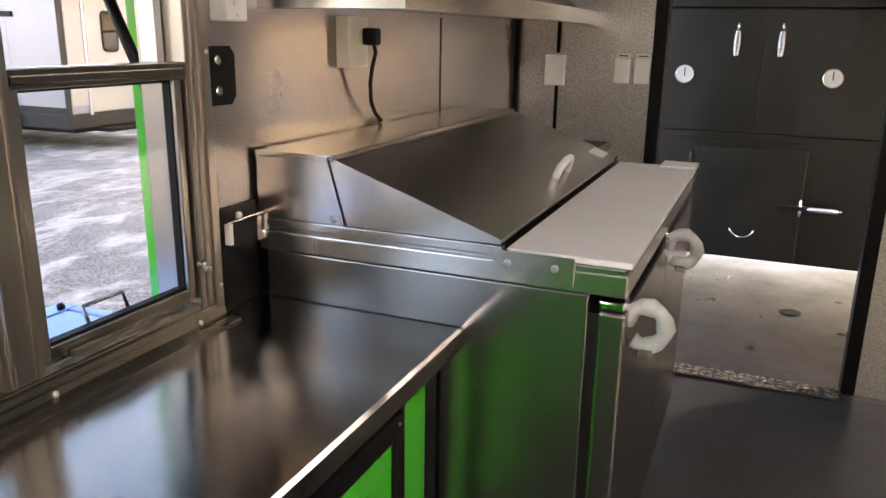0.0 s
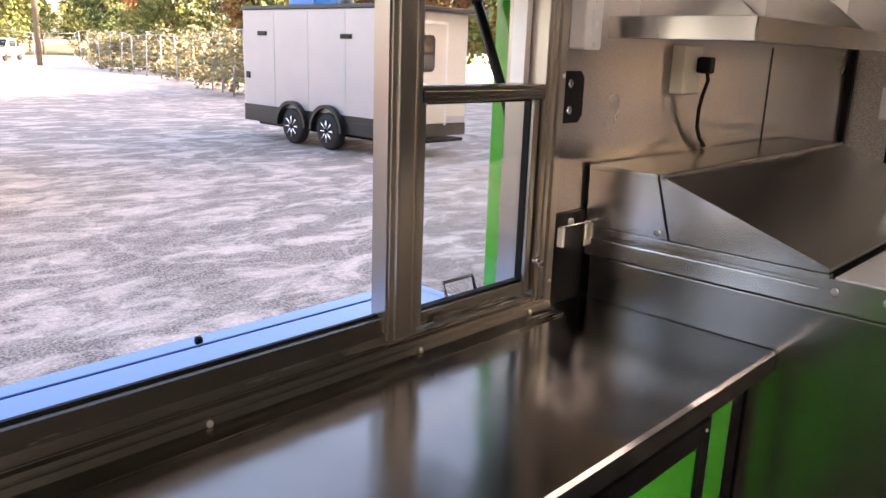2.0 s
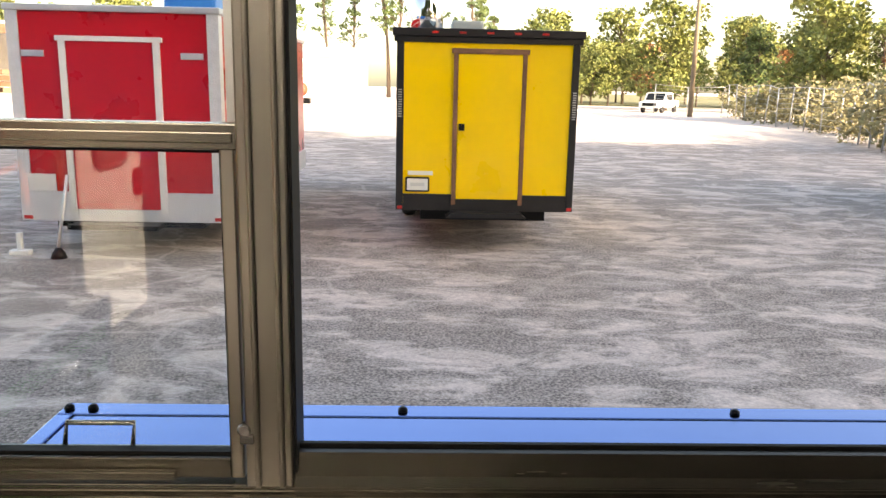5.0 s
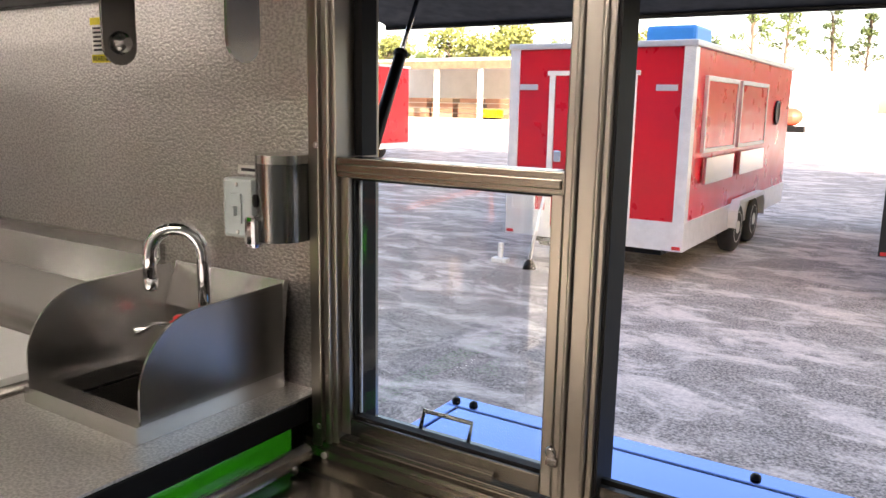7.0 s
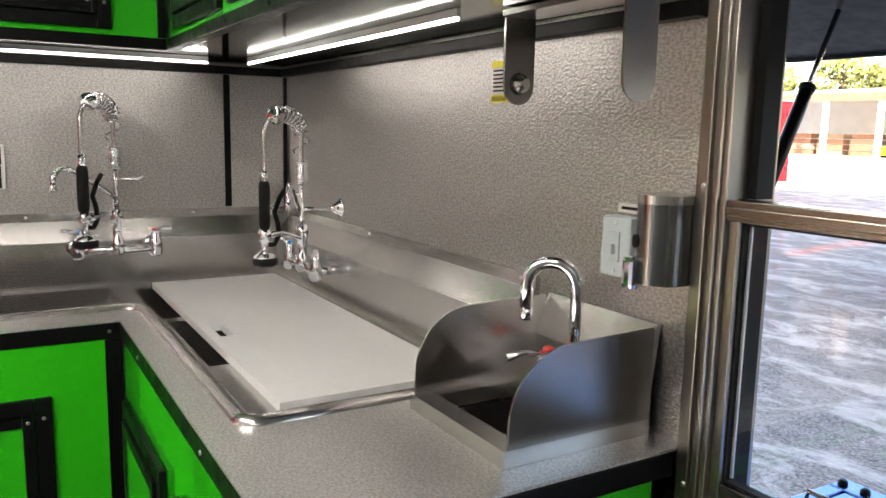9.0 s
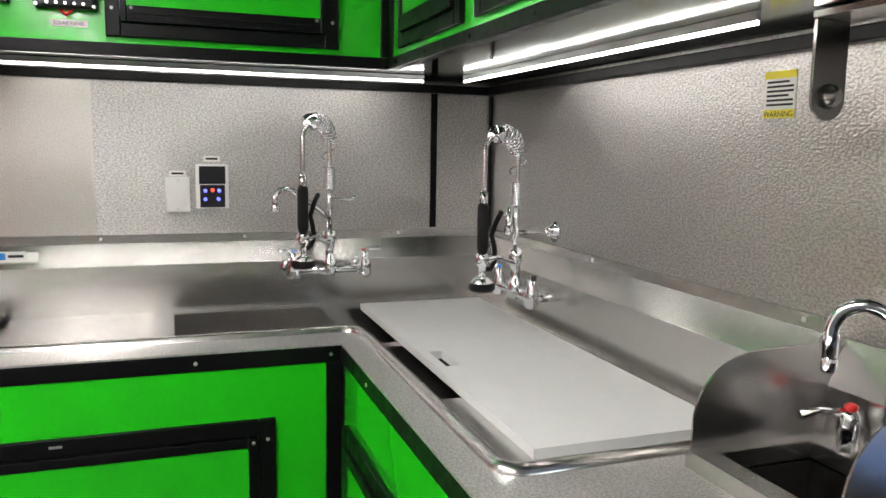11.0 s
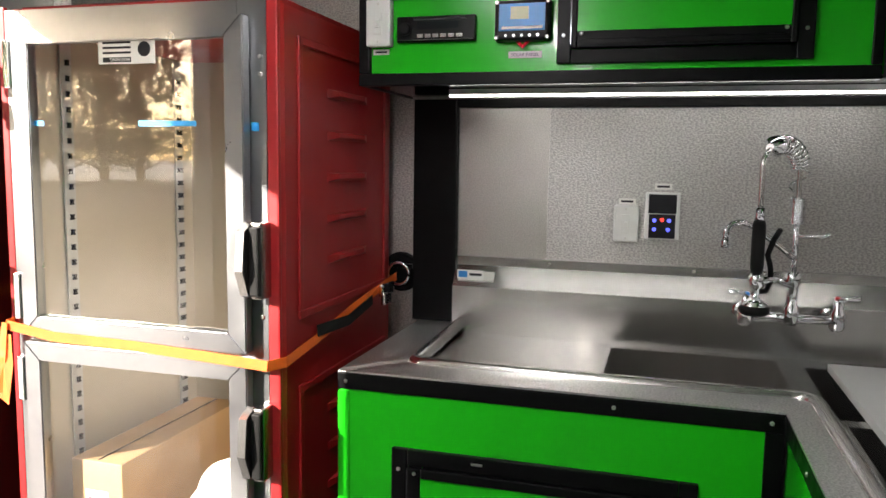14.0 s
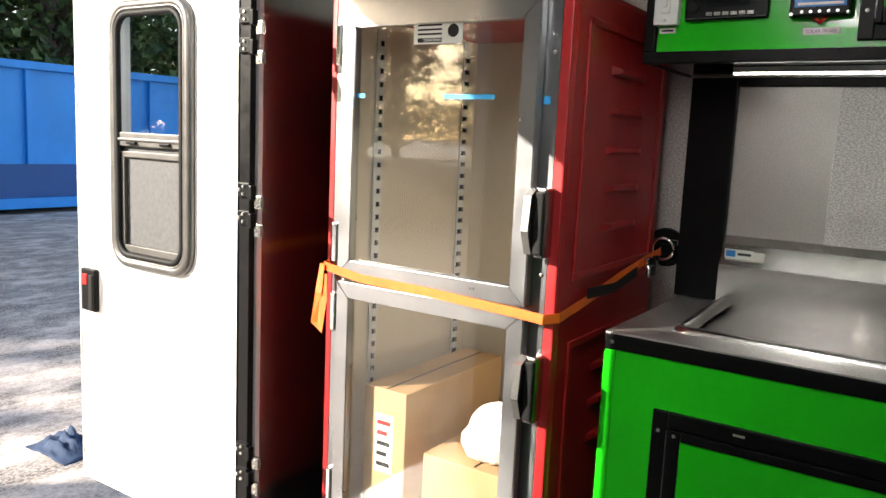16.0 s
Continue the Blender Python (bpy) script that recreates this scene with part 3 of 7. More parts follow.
def sash(x0, x1, hinge_right):
    """A vertical sliding sash: an upper pane and a lower pane in mitred frames."""
    zr0, zr1, ya, yb = 1.290, 1.322, 0.985, 1.02
    part("sash_stile", boxes((x0, x0 + 0.018, ya, yb, 0.850, zr1), bev=0.002), ALU, win)
    part("sash_stile", boxes((x1 - 0.018, x1, ya, yb, 0.850, zr1), bev=0.002), ALU, win)
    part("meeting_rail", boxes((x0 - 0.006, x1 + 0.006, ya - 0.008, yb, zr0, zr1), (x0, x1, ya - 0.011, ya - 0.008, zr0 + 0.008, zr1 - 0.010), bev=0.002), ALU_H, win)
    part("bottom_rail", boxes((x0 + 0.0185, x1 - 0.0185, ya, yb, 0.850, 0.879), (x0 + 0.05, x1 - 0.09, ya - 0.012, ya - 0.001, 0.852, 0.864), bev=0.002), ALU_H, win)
    part("track", boxes((x0 - 0.002, x0 + 0.016, 1.022, 1.06, zr1, WZ1 - 0.041)), ALU_PAINT if hinge_right else BLACK_RUB, win)
    part("track", boxes((x1 - 0.016, x1 + 0.002, 1.022, 1.06, zr1, WZ1 - 0.041)), ALU_PAINT, win)
    part("gasket", boxes((x0 + 0.018, x0 + 0.021, 0.995, 1.012, 0.879, zr0), (x1 - 0.021, x1 - 0.018, 0.995, 1.012, 0.879, zr0), (x0 + 0.018, x1 - 0.018, 0.995, 1.012, 0.879, 0.883), (x0 + 0.018, x1 - 0.018, 0.995, 1.012, zr0 - 0.005, zr0 - 0.001)), BLACK_RUB, win)
    pane = part("pane", boxes((x0 + 0.021, x1 - 0.021, 1.002, 1.006, 0.883, zr0 - 0.005)), GLASS, win)
    pane.visible_shadow = False
    part("reveal_strip", boxes((x0 - 0.0015, x0 + 0.003, 1.0205, 1.075, 0.848, 1.285)), BLACK_RUB, win)
    part("perforated_edge", boxes((x0 + 0.0212, x0 + 0.026, 1.0065, 1.010, 0.885, zr0 - 0.008)), ALU_PAINT, win)
    # pull handle and latch
    xm = (x0 + x1) / 2 - 0.01
    hz = [(xm - 0.046, 1.018, 0.876), (xm - 0.046, 1.030, 0.908), (xm + 0.046, 1.030, 0.908), (xm + 0.046, 1.018, 0.876)]
    part("pull_handle", tube(bmesh.new(), hz, 0.004, 8), STEEL_DARK, win)
    lx = x1 + 0.004 if not hinge_right else x1 + 0.012
    part("latch", lathe(bmesh.new(), (lx, 0.985, 0.925), (0, -1, 0), [(0, 0.008), (0.012, 0.010), (0.016, 0.006)], 12), STEEL_DARK, win)
    part("latch_lever", boxes((lx - 0.004, lx + 0.014, 0.962, 0.972, 0.910, 0.921), bev=0.002), STEEL_DARK, win)


sash(-0.640, -0.248, False)
sash(0.833, 1.200, True)

# counter under the window
counter = thing("serving_counter", (0.45, 0.75, 0.0), "brushed stainless steel counter on green cabinets under the window", "counter")
bm = bmesh.new()
prism(bm, [(0.490, 0.748), (0.487, 0.790), (0.494, 0.796), (0.995, 0.796), (0.995, 0.790), (0.497, 0.790), (0.497, 0.748)], "x", -0.69, 1.412)
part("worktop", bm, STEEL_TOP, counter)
part("end_lip", boxes((-0.695, -0.690, 0.49, 0.995, 0.75, 0.80)), STEEL, counter)
part("body", boxes((-0.66, 1.405, 0.56, 0.99, 0.09, 0.789)), BLACK, counter)
for xa, xb in ((-0.62, -0.17), (-0.15, 0.30), (0.32, 0.78), (0.80, 1.21)):
    door = part("cabinet_door", boxes((xa + 0.04, xb - 0.04, 0.528, 0.546, 0.19, 0.655), bev=0.002), GREEN, counter)
    part("door_frame", boxes((xa, xa + 0.042, 0.522, 0.559, 0.15, 0.70), (xb - 0.042, xb, 0.522, 0.559, 0.15, 0.70), (xa, xb, 0.5225, 0.5585, 0.652, 0.70), (xa, xb, 0.5225, 0.5585, 0.15, 0.198), bev=0.003), BLACK, door)
    screws(door, [(x, 0.522, z) for x in (xa + 0.02, xb - 0.02) for z in (0.17, 0.68)], (0, -1, 0), 0.004)
part("end_panel", boxes((1.232, 1.347, 0.540, 0.558, 0.09, 0.745)), GREEN, counter)
part("stile", boxes((1.209, 1.231, 0.530, 0.559, 0.09, 0.747), bev=0.002), BLACK, counter)
part("stile", boxes((1.348, 1.406, 0.540, 0.559, 0.09, 0.747), bev=0.002), BLACK, counter)
tube_rail = thing("grab_rail", (-0.68, 0.75, 0.83), "round brushed steel rail at the counter's end", "rail")
part("bar", tube(bmesh.new(), [(-0.672, 0.40, 0.822), (-0.672, 0.42, 0.828), (-0.672, 0.93, 0.828)], 0.014, 14), STEEL, tube_rail)
for y in (0.55, 0.90):
    part("bracket", rod((-0.672, y, 0.80), (-0.672, y, 0.815), 0.008), STEEL, tube_rail)

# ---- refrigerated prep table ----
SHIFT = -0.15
PX0, PX1 = 1.568, 2.800
prep = thing("prep_table", (2.18, 0.57, 0.0), "stainless steel sandwich prep refrigerator with a sloped hood", "prep table")
part("cabinet_body", boxes((PX0, PX1, 0.232, 0.965, 0.15, 0.905), bev=0.003), STEEL_DARK, prep)
part("top_band", boxes((PX0 - 0.004, PX1 + 0.004, 0.160, 0.980, 0.907, 0.952), bev=0.004), STEEL, prep)
part("top_deck", boxes((PX0 - 0.001, PX1 + 0.001, 0.168, 0.980, 0.9525, 0.960)), STEEL, prep)
for x in (PX0 - 0.002, PX1 - 0.02):
    part("top_rail", boxes((x, x + 0.022, 0.41, 0.985, 0.9605, 0.980), bev=0.002), STEEL, prep)
HZ = 0.764
hood = part("hood", prism(bmesh.new(), [(0.983, 0.982), (HZ, 0.982), (0.803, 1.118), (0.983, 1.118)], "x", PX0, PX1), STEEL, prep)
part("hood_top", boxes((PX0 - 0.003, PX1 + 0.003, 0.800, 0.984, 1.119, 1.130), bev=0.002), STEEL, hood)
lid = part("hood_lid", prism(bmesh.new(), [(0.414, 0.982), (0.412, 0.992), (0.797, 1.126), (0.797, 1.116), (HZ - 0.006, 0.982)], "x", PX0 + 0.002, PX1 - 0.002), STEEL, prep)
part("lid_edge", boxes((PX0, PX1, 0.785, 0.7995, 1.117, 1.131), bev=0.003), STEEL_DARK, lid)
hx, hy, hz = 2.25, 0.47, 1.02
hp = [(hx - 0.06, hy, hz - 0.012), (hx - 0.055, hy - 0.012, hz + 0.02), (hx - 0.02, hy - 0.02, hz + 0.035), (hx + 0.02, hy - 0.02, hz + 0.035), (hx + 0.055, hy - 0.012, hz + 0.02), (hx + 0.06, hy, hz - 0.012)]
part("lid_handle", tube(bmesh.new(), hp, 0.011, 10), WHITE_PL, lid, "white plastic handle")
part("sticker", prism(bmesh.new(), [(0.440, 1.0025), (0.438, 1.0045), (0.485, 1.0205), (0.486, 1.0185)], "x", 2.66, 2.76), PAPER, lid, "pale sticker")
screws(prep, [(PX0, 0.79, 0.995)], (-1, 0, 0), 0.008)
part("board_bracket", boxes((PX0 - 0.007, PX0 - 0.0045, 0.262, 0.425, 0.925, 0.974), bev=0.001), STEEL, prep)
screws(prep, [(PX0 - 0.007, y, 0.950) for y in (0.30, 0.395)], (-1, 0, 0), 0.008)
ct_ = thing("hood_catch", (1.46, 0.97, 1.0), "small chrome catch clip beside the prep hood", "catch")
part("catch_plate", boxes((1.435, 1.56, 0.964, 0.976, 0.992, 0.996), bev=0.001), CHROME, ct_)
part("catch_post", boxes((1.440, 1.450, 0.962, 0.978, 0.945, 0.991), bev=0.002), WHITE_PL, ct_)
part("catch_knob", lathe(bmesh.new(), (1.475, 0.965, 0.998), (0, 0, 1), [(0, 0.007), (0.010, 0.007), (0.013, 0.004)], 10), WHITE_PL, ct_)
part("clip", boxes((PX0 - 0.02, PX0 - 0.005, 0.972, 0.988, 0.93, 0.985), bev=0.002), STEEL, prep)
for xa, xb in ((PX0 + 0.004, PX0 + 0.612), (PX0 + 0.620, PX1 - 0.004)):
    door = part("fridge_door", boxes((xa, xb, 0.160, 0.212, 0.16, 0.872), bev=0.006), STEEL_DARK, prep)
    part("gasket", boxes((xa + 0.004, xb - 0.004, 0.2125, 0.2315, 0.165, 0.868)), BLACK_RUB, door)
    part("hinge", boxes((xa + 0.01, xa + 0.07, 0.165, 0.215, 0.874, 0.892), bev=0.004), CHROME, door)
    hc = (xa + 0.05, 0.128, 0.84)
    part("door_handle", tube(bmesh.new(), [Vector(hc) + Vector((0, 0.038 * math.cos(a), 0.040 * math.sin(a))) for a in [k * math.tau / 14 for k in range(13)]], [0.017 + 0.003 * math.sin(k * 2.1) for k in range(13)], 10), CLEAR_PL, door, "handle wrapped in clear film")
    part("handle_tie", boxes((xa + 0.03, xa + 0.07, 0.110, 0.140, 0.782, 0.800), bev=0.003), CHROME, door)
for x in (PX0 + 0.08, PX1 - 0.08):
    for y in (0.30, 0.90):
        part("caster", lathe(bmesh.new(), (x - 0.015, y, 0.05), (1, 0, 0), [(0, 0.046), (0.004, 0.05), (0.026, 0.05), (0.03, 0.046)], 18), BLACK_RUB, prep)
        part("caster_fork", boxes((x - 0.022, x + 0.022, y - 0.03, y + 0.02, 0.101, 0.149), bev=0.003), STEEL, prep)
part("toe_lock", lathe(bmesh.new(), (PX0 + 0.35, 0.160, 0.20), (0, -1, 0), [(0, 0.028), (0.014, 0.028), (0.02, 0.02)], 16), CHROME, prep)
board = single("prep_board", boxes((PX0 + 0.012, PX1 - 0.004, 0.156, 0.405, 0.9605, 0.974), bev=0.004), BOARD, "long white cutting board on the prep table", "cutting board")
single("insert_board", boxes((PX1 - 0.09, PX1 + 0.02, 0.150, 0.262, 0.9745, 0.986), bev=0.004), BOARD, "small white board end piece on the prep table", "cutting board")
tray = thing("steel_tray", (2.86, 0.7, 0.9), "shallow steel tray behind the prep table", "tray")
part("tray_shelf", boxes((PX1 + 0.02, 3.36, 0.55, 0.98, 0.935, 0.945), (PX1 + 0.02, 3.36, 0.545, 0.553, 0.935, 0.965), (3.355, 3.363, 0.545, 0.98, 0.935, 0.965), bev=0.002), STEEL, tray)
for x in (PX1 + 0.05, 3.30):
    part("tray_bracket", boxes((x, x + 0.03, 0.60, 0.996, 0.905, 0.9345)), STEEL, tray)

# shelf over the prep table, and what hangs on that wall
shelf = thing("wall_shelf", (2.5, 0.82, 1.44), "long stainless steel wall shelf above the prep table", "shelf")
part("shelf_board", boxes((1.62, 3.44, 0.645, 0.994, 1.440, 1.446)), STEEL, shelf)
part("shelf_front", boxes((1.615, 3.44, 0.640, 0.646, 1.426, 1.478), bev=0.002), STEEL, shelf)
part("shelf_end", boxes((1.612, 1.618, 0.640, 0.994, 1.426, 1.478), bev=0.002), STEEL, shelf)
for x in (1.75, 2.52, 3.30):
    part("shelf_bracket", prism(bmesh.new(), [(0.995, 1.70), (0.975, 1.70), (0.66, 1.455), (0.66, 1.447), (0.995, 1.447)], "x", x, x + 0.012), STEEL, shelf)
single("charger", boxes((1.93, 2.02, 0.70, 0.76, 1.4465, 1.475), bev=0.004), BLACK, "small black charger box on the shelf", "charger")
single("status_light", boxes((1.95, 1.98, 0.697, 0.6995, 1.455, 1.465)), LED_GREEN, "small green status light on the charger", "indicator light")


def wall_plate(name, c, n, w, h, d, material, label, category, slots="switch", group=""):
    """A screwed cover plate with a raised middle on a wall: c centre on the wall, n the way it faces."""
    n = Vector(n)
    u = Vector((-n.y, n.x, 0))
    ob = thing(name, c, label, category, group)

    def slab(uu, zz, ww, hh, d0, d1, bev):
        p = Vector(c) + u * uu + Vector((0, 0, zz))
        a, b = p + n * d0 - u * ww / 2, p + n * d1 + u * ww / 2
        xs, ys = sorted((a.x, b.x)), sorted((a.y, b.y))
        return box(bmesh.new(), xs[0], xs[1], ys[0], ys[1], p.z - hh / 2, p.z + hh / 2, bev)
    part("box", slab(0, 0, w, h, 0, d, min(0.006, d * 0.4)), material, ob)
    if slots == "switch":
        part("rocker", slab(0, 0, w * 0.36, h * 0.5, d + 0.0004, d + 0.004, 0.001), material, ob)
        part("lever", slab(0, -0.004, w * 0.14, h * 0.16, d + 0.0042, d + 0.013, 0.001), material, ob)
    elif slots == "outlet":
        for z in (h * 0.18, -h * 0.18):
            o = part("outlet", slab(0, z, w * 0.46, h * 0.25, d + 0.0004, d + 0.003, 0.001), material, ob)
            for uu in (-0.007, 0.007):
                part("slot", slab(uu, z + 0.004, 0.003, 0.009, d + 0.0031, d + 0.0036, 0), INK, o)
    for z in (h * 0.40, -h * 0.40):
        part("screw", lathe(bmesh.new(), Vector(c) + n * (d + 0.0003) + Vector((0, 0, z)), n, [(0, 0.004), (0.0015, 0.003)], 8), SCREW, ob)
    return ob


def tag_strip(ob, c, n, w, h, bars=1):
    """A small printed name strip with unreadable print."""
    n = Vector(n)
    u = Vector((-n.y, n.x, 0))
    c = Vector(c)
    a, b = c - u * w / 2, c + u * w / 2 + n * 0.0012
    s = part("name_strip", box(bmesh.new(), *sorted((a.x, b.x)), *sorted((a.y, b.y)), c.z - h / 2, c.z + h / 2), PAPER, ob, "small white printed strip")
    for k in range(bars):
        a, b = c - u * w * 0.36 + n * 0.0013, c + u * w * 0.36 + n * 0.0018
        zz = c.z + (k - (bars - 1) / 2) * h / (bars + 0.5)
        part("print_bar", box(bmesh.new(), *sorted((a.x, b.x)), *sorted((a.y, b.y)), zz - h / bars * 0.17, zz + h / bars * 0.17), INK, s)
    return s


NY, PX, MX = (0, -1, 0), (1, 0, 0), (-1, 0, 0)
wall_plate("white_switch_box", (1.49, Y1, 1.455), NY, 0.065, 0.115, 0.045, WHITE_PL, "white plastic switch box on the wall by the window", "switch")
wp = thing("weather_cover", (1.455, Y1, 1.29), "black octagonal inlet cover on the metal wall", "socket cover")
part("cover", prism(bmesh.new(), [(1.405, 1.25), (1.42, 1.233), (1.50, 1.233), (1.515, 1.25), (1.515, 1.335), (1.50, 1.35), (1.42, 1.35), (1.405, 1.335)], "y", 0.985, 0.9965), BLACK, wp)
screws(wp, [(x, 0.985, z) for x in (1.46,) for z in (1.262, 1.322)], NY, 0.011, CHROME)
single("wall_outlet", boxes((1.942, 2.045, 0.958, 0.9965, 1.292, 1.420), bev=0.004), CREAM_PL, "cream plastic wall outlet above the prep table", "outlet")
plug = thing("power_cord", (2.08, 0.96, 1.12), "black power cord plugged into the wall outlet", "cord")
part("plug_body", boxes((2.008, 2.046, 0.918, 0.9575, 1.348, 1.392), bev=0.008), BLACK_RUB, plug)
cord = [(2.028, 0.935, 1.365), (2.034, 0.930, 1.33), (2.032, 0.940, 1.29), (2.040, 0.950, 1.25), (2.062, 0.960, 1.20), (2.095, 0.965, 1.165), (2.13, 0.965, 1.142), (2.17, 0.99, 1.1365)]
part("cable", tube(bmesh.new(), cord, 0.0055, 8), BLACK_RUB, plug)
wall_plate("junction_box", (3.45, 0.815, 1.240), MX, 0.085, 0.125, 0.03, WHITE_PL, "white blank junction box on the partition", "junction box", slots="")
for y in (0.535, 0.455):
    sw = wall_plate("partition_outlet", (3.45, y, 1.245), MX, 0.062, 0.10, 0.02, WHITE_PL, "white wall switch on the partition", "switch", group="partition switches")
    tag_strip(sw, (3.449, y, 1.305), MX, 0.055, 0.016)

# ---- the smoker on the porch ----
SX = 4.80
smk = thing("smoker", (5.25, -0.12, 0.0), "large black steel barbecue smoker on the porch", "smoker")
part("smoker_body", boxes((SX + 0.02, 5.75, -0.86, 0.58, 0.15, 1.545), bev=0.008), SMOKER, smk)
# plain black block added above the smoker to hide the bright sky
part("dark_filler", boxes((SX + 0.05, 5.70, -0.86, 0.58, 1.566, 2.06)), SMOKER, smk)
part("top_plate", boxes((SX - 0.012, 5.77, -0.88, 0.60, 1.546, 1.565)), SMOKER, smk)
for x in (SX + 0.1, 5.65):
    for y in (-0.78, 0.50):
        part("smoker_leg", boxes((x - 0.03, x + 0.03, y - 0.03, y + 0.03, -0.002, 0.149), bev=0.004), SMOKER, smk)
for ya, yb, hy2, gy in ((0.035, 0.555, 0.165, 0.425), (-0.84, 0.030, -0.055, -0.325)):
    d = part("smoker_door", boxes((SX, SX + 0.0195, ya, yb, 0.875, 1.535), bev=0.004), SMOKER, smk)
    part("dial_rim", lathe(bmesh.new(), (SX, gy, 1.185), MX, [(0, 0.05), (0.02, 0.052), (0.024, 0.047), (0.018, 0.045)], 24), CHROME, d)
    part("dial", lathe(bmesh.new(), (SX - 0.0185, gy, 1.185), MX, [(0, 0.0445), (0.001, 0.0445)], 24), DIAL, d, "pale thermometer dial")
    part("dial_needle", boxes((SX - 0.0215, SX - 0.0205, gy - 0.003, gy + 0.003, 1.175, 1.222)), INK, d)
    h = part("spring_handle", tube(bmesh.new(), [(SX - 0.045, hy2, 1.29), (SX - 0.045, hy2, 1.43)], 0.007, 8), CHROME, d, "bright coiled spring handle")
    coil = [(SX - 0.045 + 0.013 * (1 + 0.5 * math.sin(math.pi * k / 150)) * math.cos(k * 0.75), hy2 + 0.013 * (1 + 0.5 * math.sin(math.pi * k / 150)) * math.sin(k * 0.75), 1.29 + 0.13 * k / 150) for k in range(151)]
    part("coil", tube(bmesh.new(), coil, 0.0042, 6), CHROME, h)
    part("handle_mount", tube(bmesh.new(), [(SX - 0.045, hy2, 1.43), (SX - 0.04, hy2, 1.455), (SX - 0.002, hy2, 1.46)], 0.008, 8), CHROME, d)
low = part("fire_door", boxes((SX - 0.022, SX + 0.019, -0.262, 0.325, 0.17, 0.795), bev=0.005), SMOKER, smk)
part("seam", boxes((SX - 0.004, SX + 0.019, -0.84, 0.555, 0.835, 0.868), bev=0.003), SMOKER, smk)
for z in (0.70, 0.30):
    part("door_hinge", rod((SX - 0.02, 0.345, z - 0.06), (SX - 0.02, 0.345, z + 0.06), 0.012), SMOKER, low)
part("latch_bar", boxes((SX - 0.06, SX - 0.022, -0.31, -0.14, 0.475, 0.498), bev=0.004), SMOKER, low)
part("latch_post", rod((SX - 0.05, -0.255, 0.44), (SX - 0.05, -0.255, 0.535), 0.010), CHROME, low)
gh = part("latch_grip", tube(bmesh.new(), [(SX - 0.06, -0.29, 0.487), (SX - 0.065, -0.46, 0.49)], 0.008, 8), CHROME, low, "bright coiled latch handle")
part("coil", tube(bmesh.new(), [(SX - 0.065 + 0.016 * math.cos(k * 0.75), -0.30 - 0.14 * k / 140, 0.489 + 0.016 * math.sin(k * 0.75)) for k in range(141)], 0.0045, 6), CHROME, gh)
part("vent_pull", tube(bmesh.new(), arc((SX - 0.04, 0.03, 0.36), (0, 1, 0), (0, 0, 1), 0.07, 200, 340, 10), 0.006, 8), CHROME, low)
part("vent_plate", lathe(bmesh.new(), (SX - 0.0225, 0.03, 0.40), MX, [(0, 0.10), (0.006, 0.10)], 24), SMOKER, low)
single("floor_drain", lathe(bmesh.new(), (4.41, -0.263, -0.002), (0, 0, 1), [(0, 0.055), (0.003, 0.055), (0.004, 0.04), (0.002, 0.035)], 20), mat("dark_drain", (0.01, 0.01, 0.01), 0.5), "dark round drain in the porch floor", "drain")

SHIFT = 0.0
# ---- awning, serving shelf and side panel outside the window ----
awn = thing("awning_door", (0.35, 1.3, 1.62), "raised black awning door over the serving window", "awning")
part("panel", prism(bmesh.new(), [(1.080, 1.70), (1.55, 1.585), (1.55, 1.64), (1.080, 1.76)], "x", -0.97, 1.50), BLACK, awn)
part("edge_trim", boxes((-0.98, 1.51, 1.551, 1.568, 1.578, 1.65), bev=0.003), BLACK, awn)
for lo, hi in ((Vector((-0.717, 1.12, 1.229)), Vector((-0.72, 1.328, 1.638))), (Vector((1.275, 1.12, 1.222)), Vector((1.267, 1.305, 1.643)))):
    strut = thing("gas_strut", lo, "black gas strut holding up the awning", "gas strut", "awning struts")
    mid = lo.lerp(hi, 0.66)
    part("cylinder", rod(lo, mid, 0.012), BLACK, strut)
    part("collar", rod(mid - (hi - lo) * 0.01, mid + (hi - lo) * 0.02, 0.014), BLACK_RUB, strut)
    part("piston", rod(mid, hi, 0.005), CHROME, strut)
    part("ball_end", rod(lo - Vector((0, 0.03, 0.02)), lo + Vector((0, 0.0, 0.02)), 0.014), BLACK_RUB, strut)
shelf2 = thing("serving_shelf", (0.36, 1.25, 0.74), "polished metal serving shelf outside the window", "shelf")
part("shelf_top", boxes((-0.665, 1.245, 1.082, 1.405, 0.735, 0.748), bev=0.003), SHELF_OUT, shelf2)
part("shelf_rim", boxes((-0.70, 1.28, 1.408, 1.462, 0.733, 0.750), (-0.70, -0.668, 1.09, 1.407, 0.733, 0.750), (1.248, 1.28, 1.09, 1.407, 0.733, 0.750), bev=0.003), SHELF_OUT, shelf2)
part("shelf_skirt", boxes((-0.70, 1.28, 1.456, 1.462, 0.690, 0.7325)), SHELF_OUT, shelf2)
for x in (-0.685, -0.64, -0.045, 0.61, 1.25):
    part("bolt", lathe(bmesh.new(), (x, 1.432, 0.750), (0, 0, 1), [(0, 0.010), (0.006, 0.009), (0.010, 0.004)], 12), BLACK, shelf2)
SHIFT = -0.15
side = thing("awning_side_panel", (1.49, 1.17, 0.8), "narrow green and white side panel beside the serving window", "panel")
part("white_face", boxes((1.482, 1.50, 1.079, 1.162, 0.78, 1.72), bev=0.002), WHITE_PAINT, side, "white perforated face")
part("dark_joint", boxes((1.480, 1.502, 1.1625, 1.178, 0.78, 1.72)), BLACK, side)
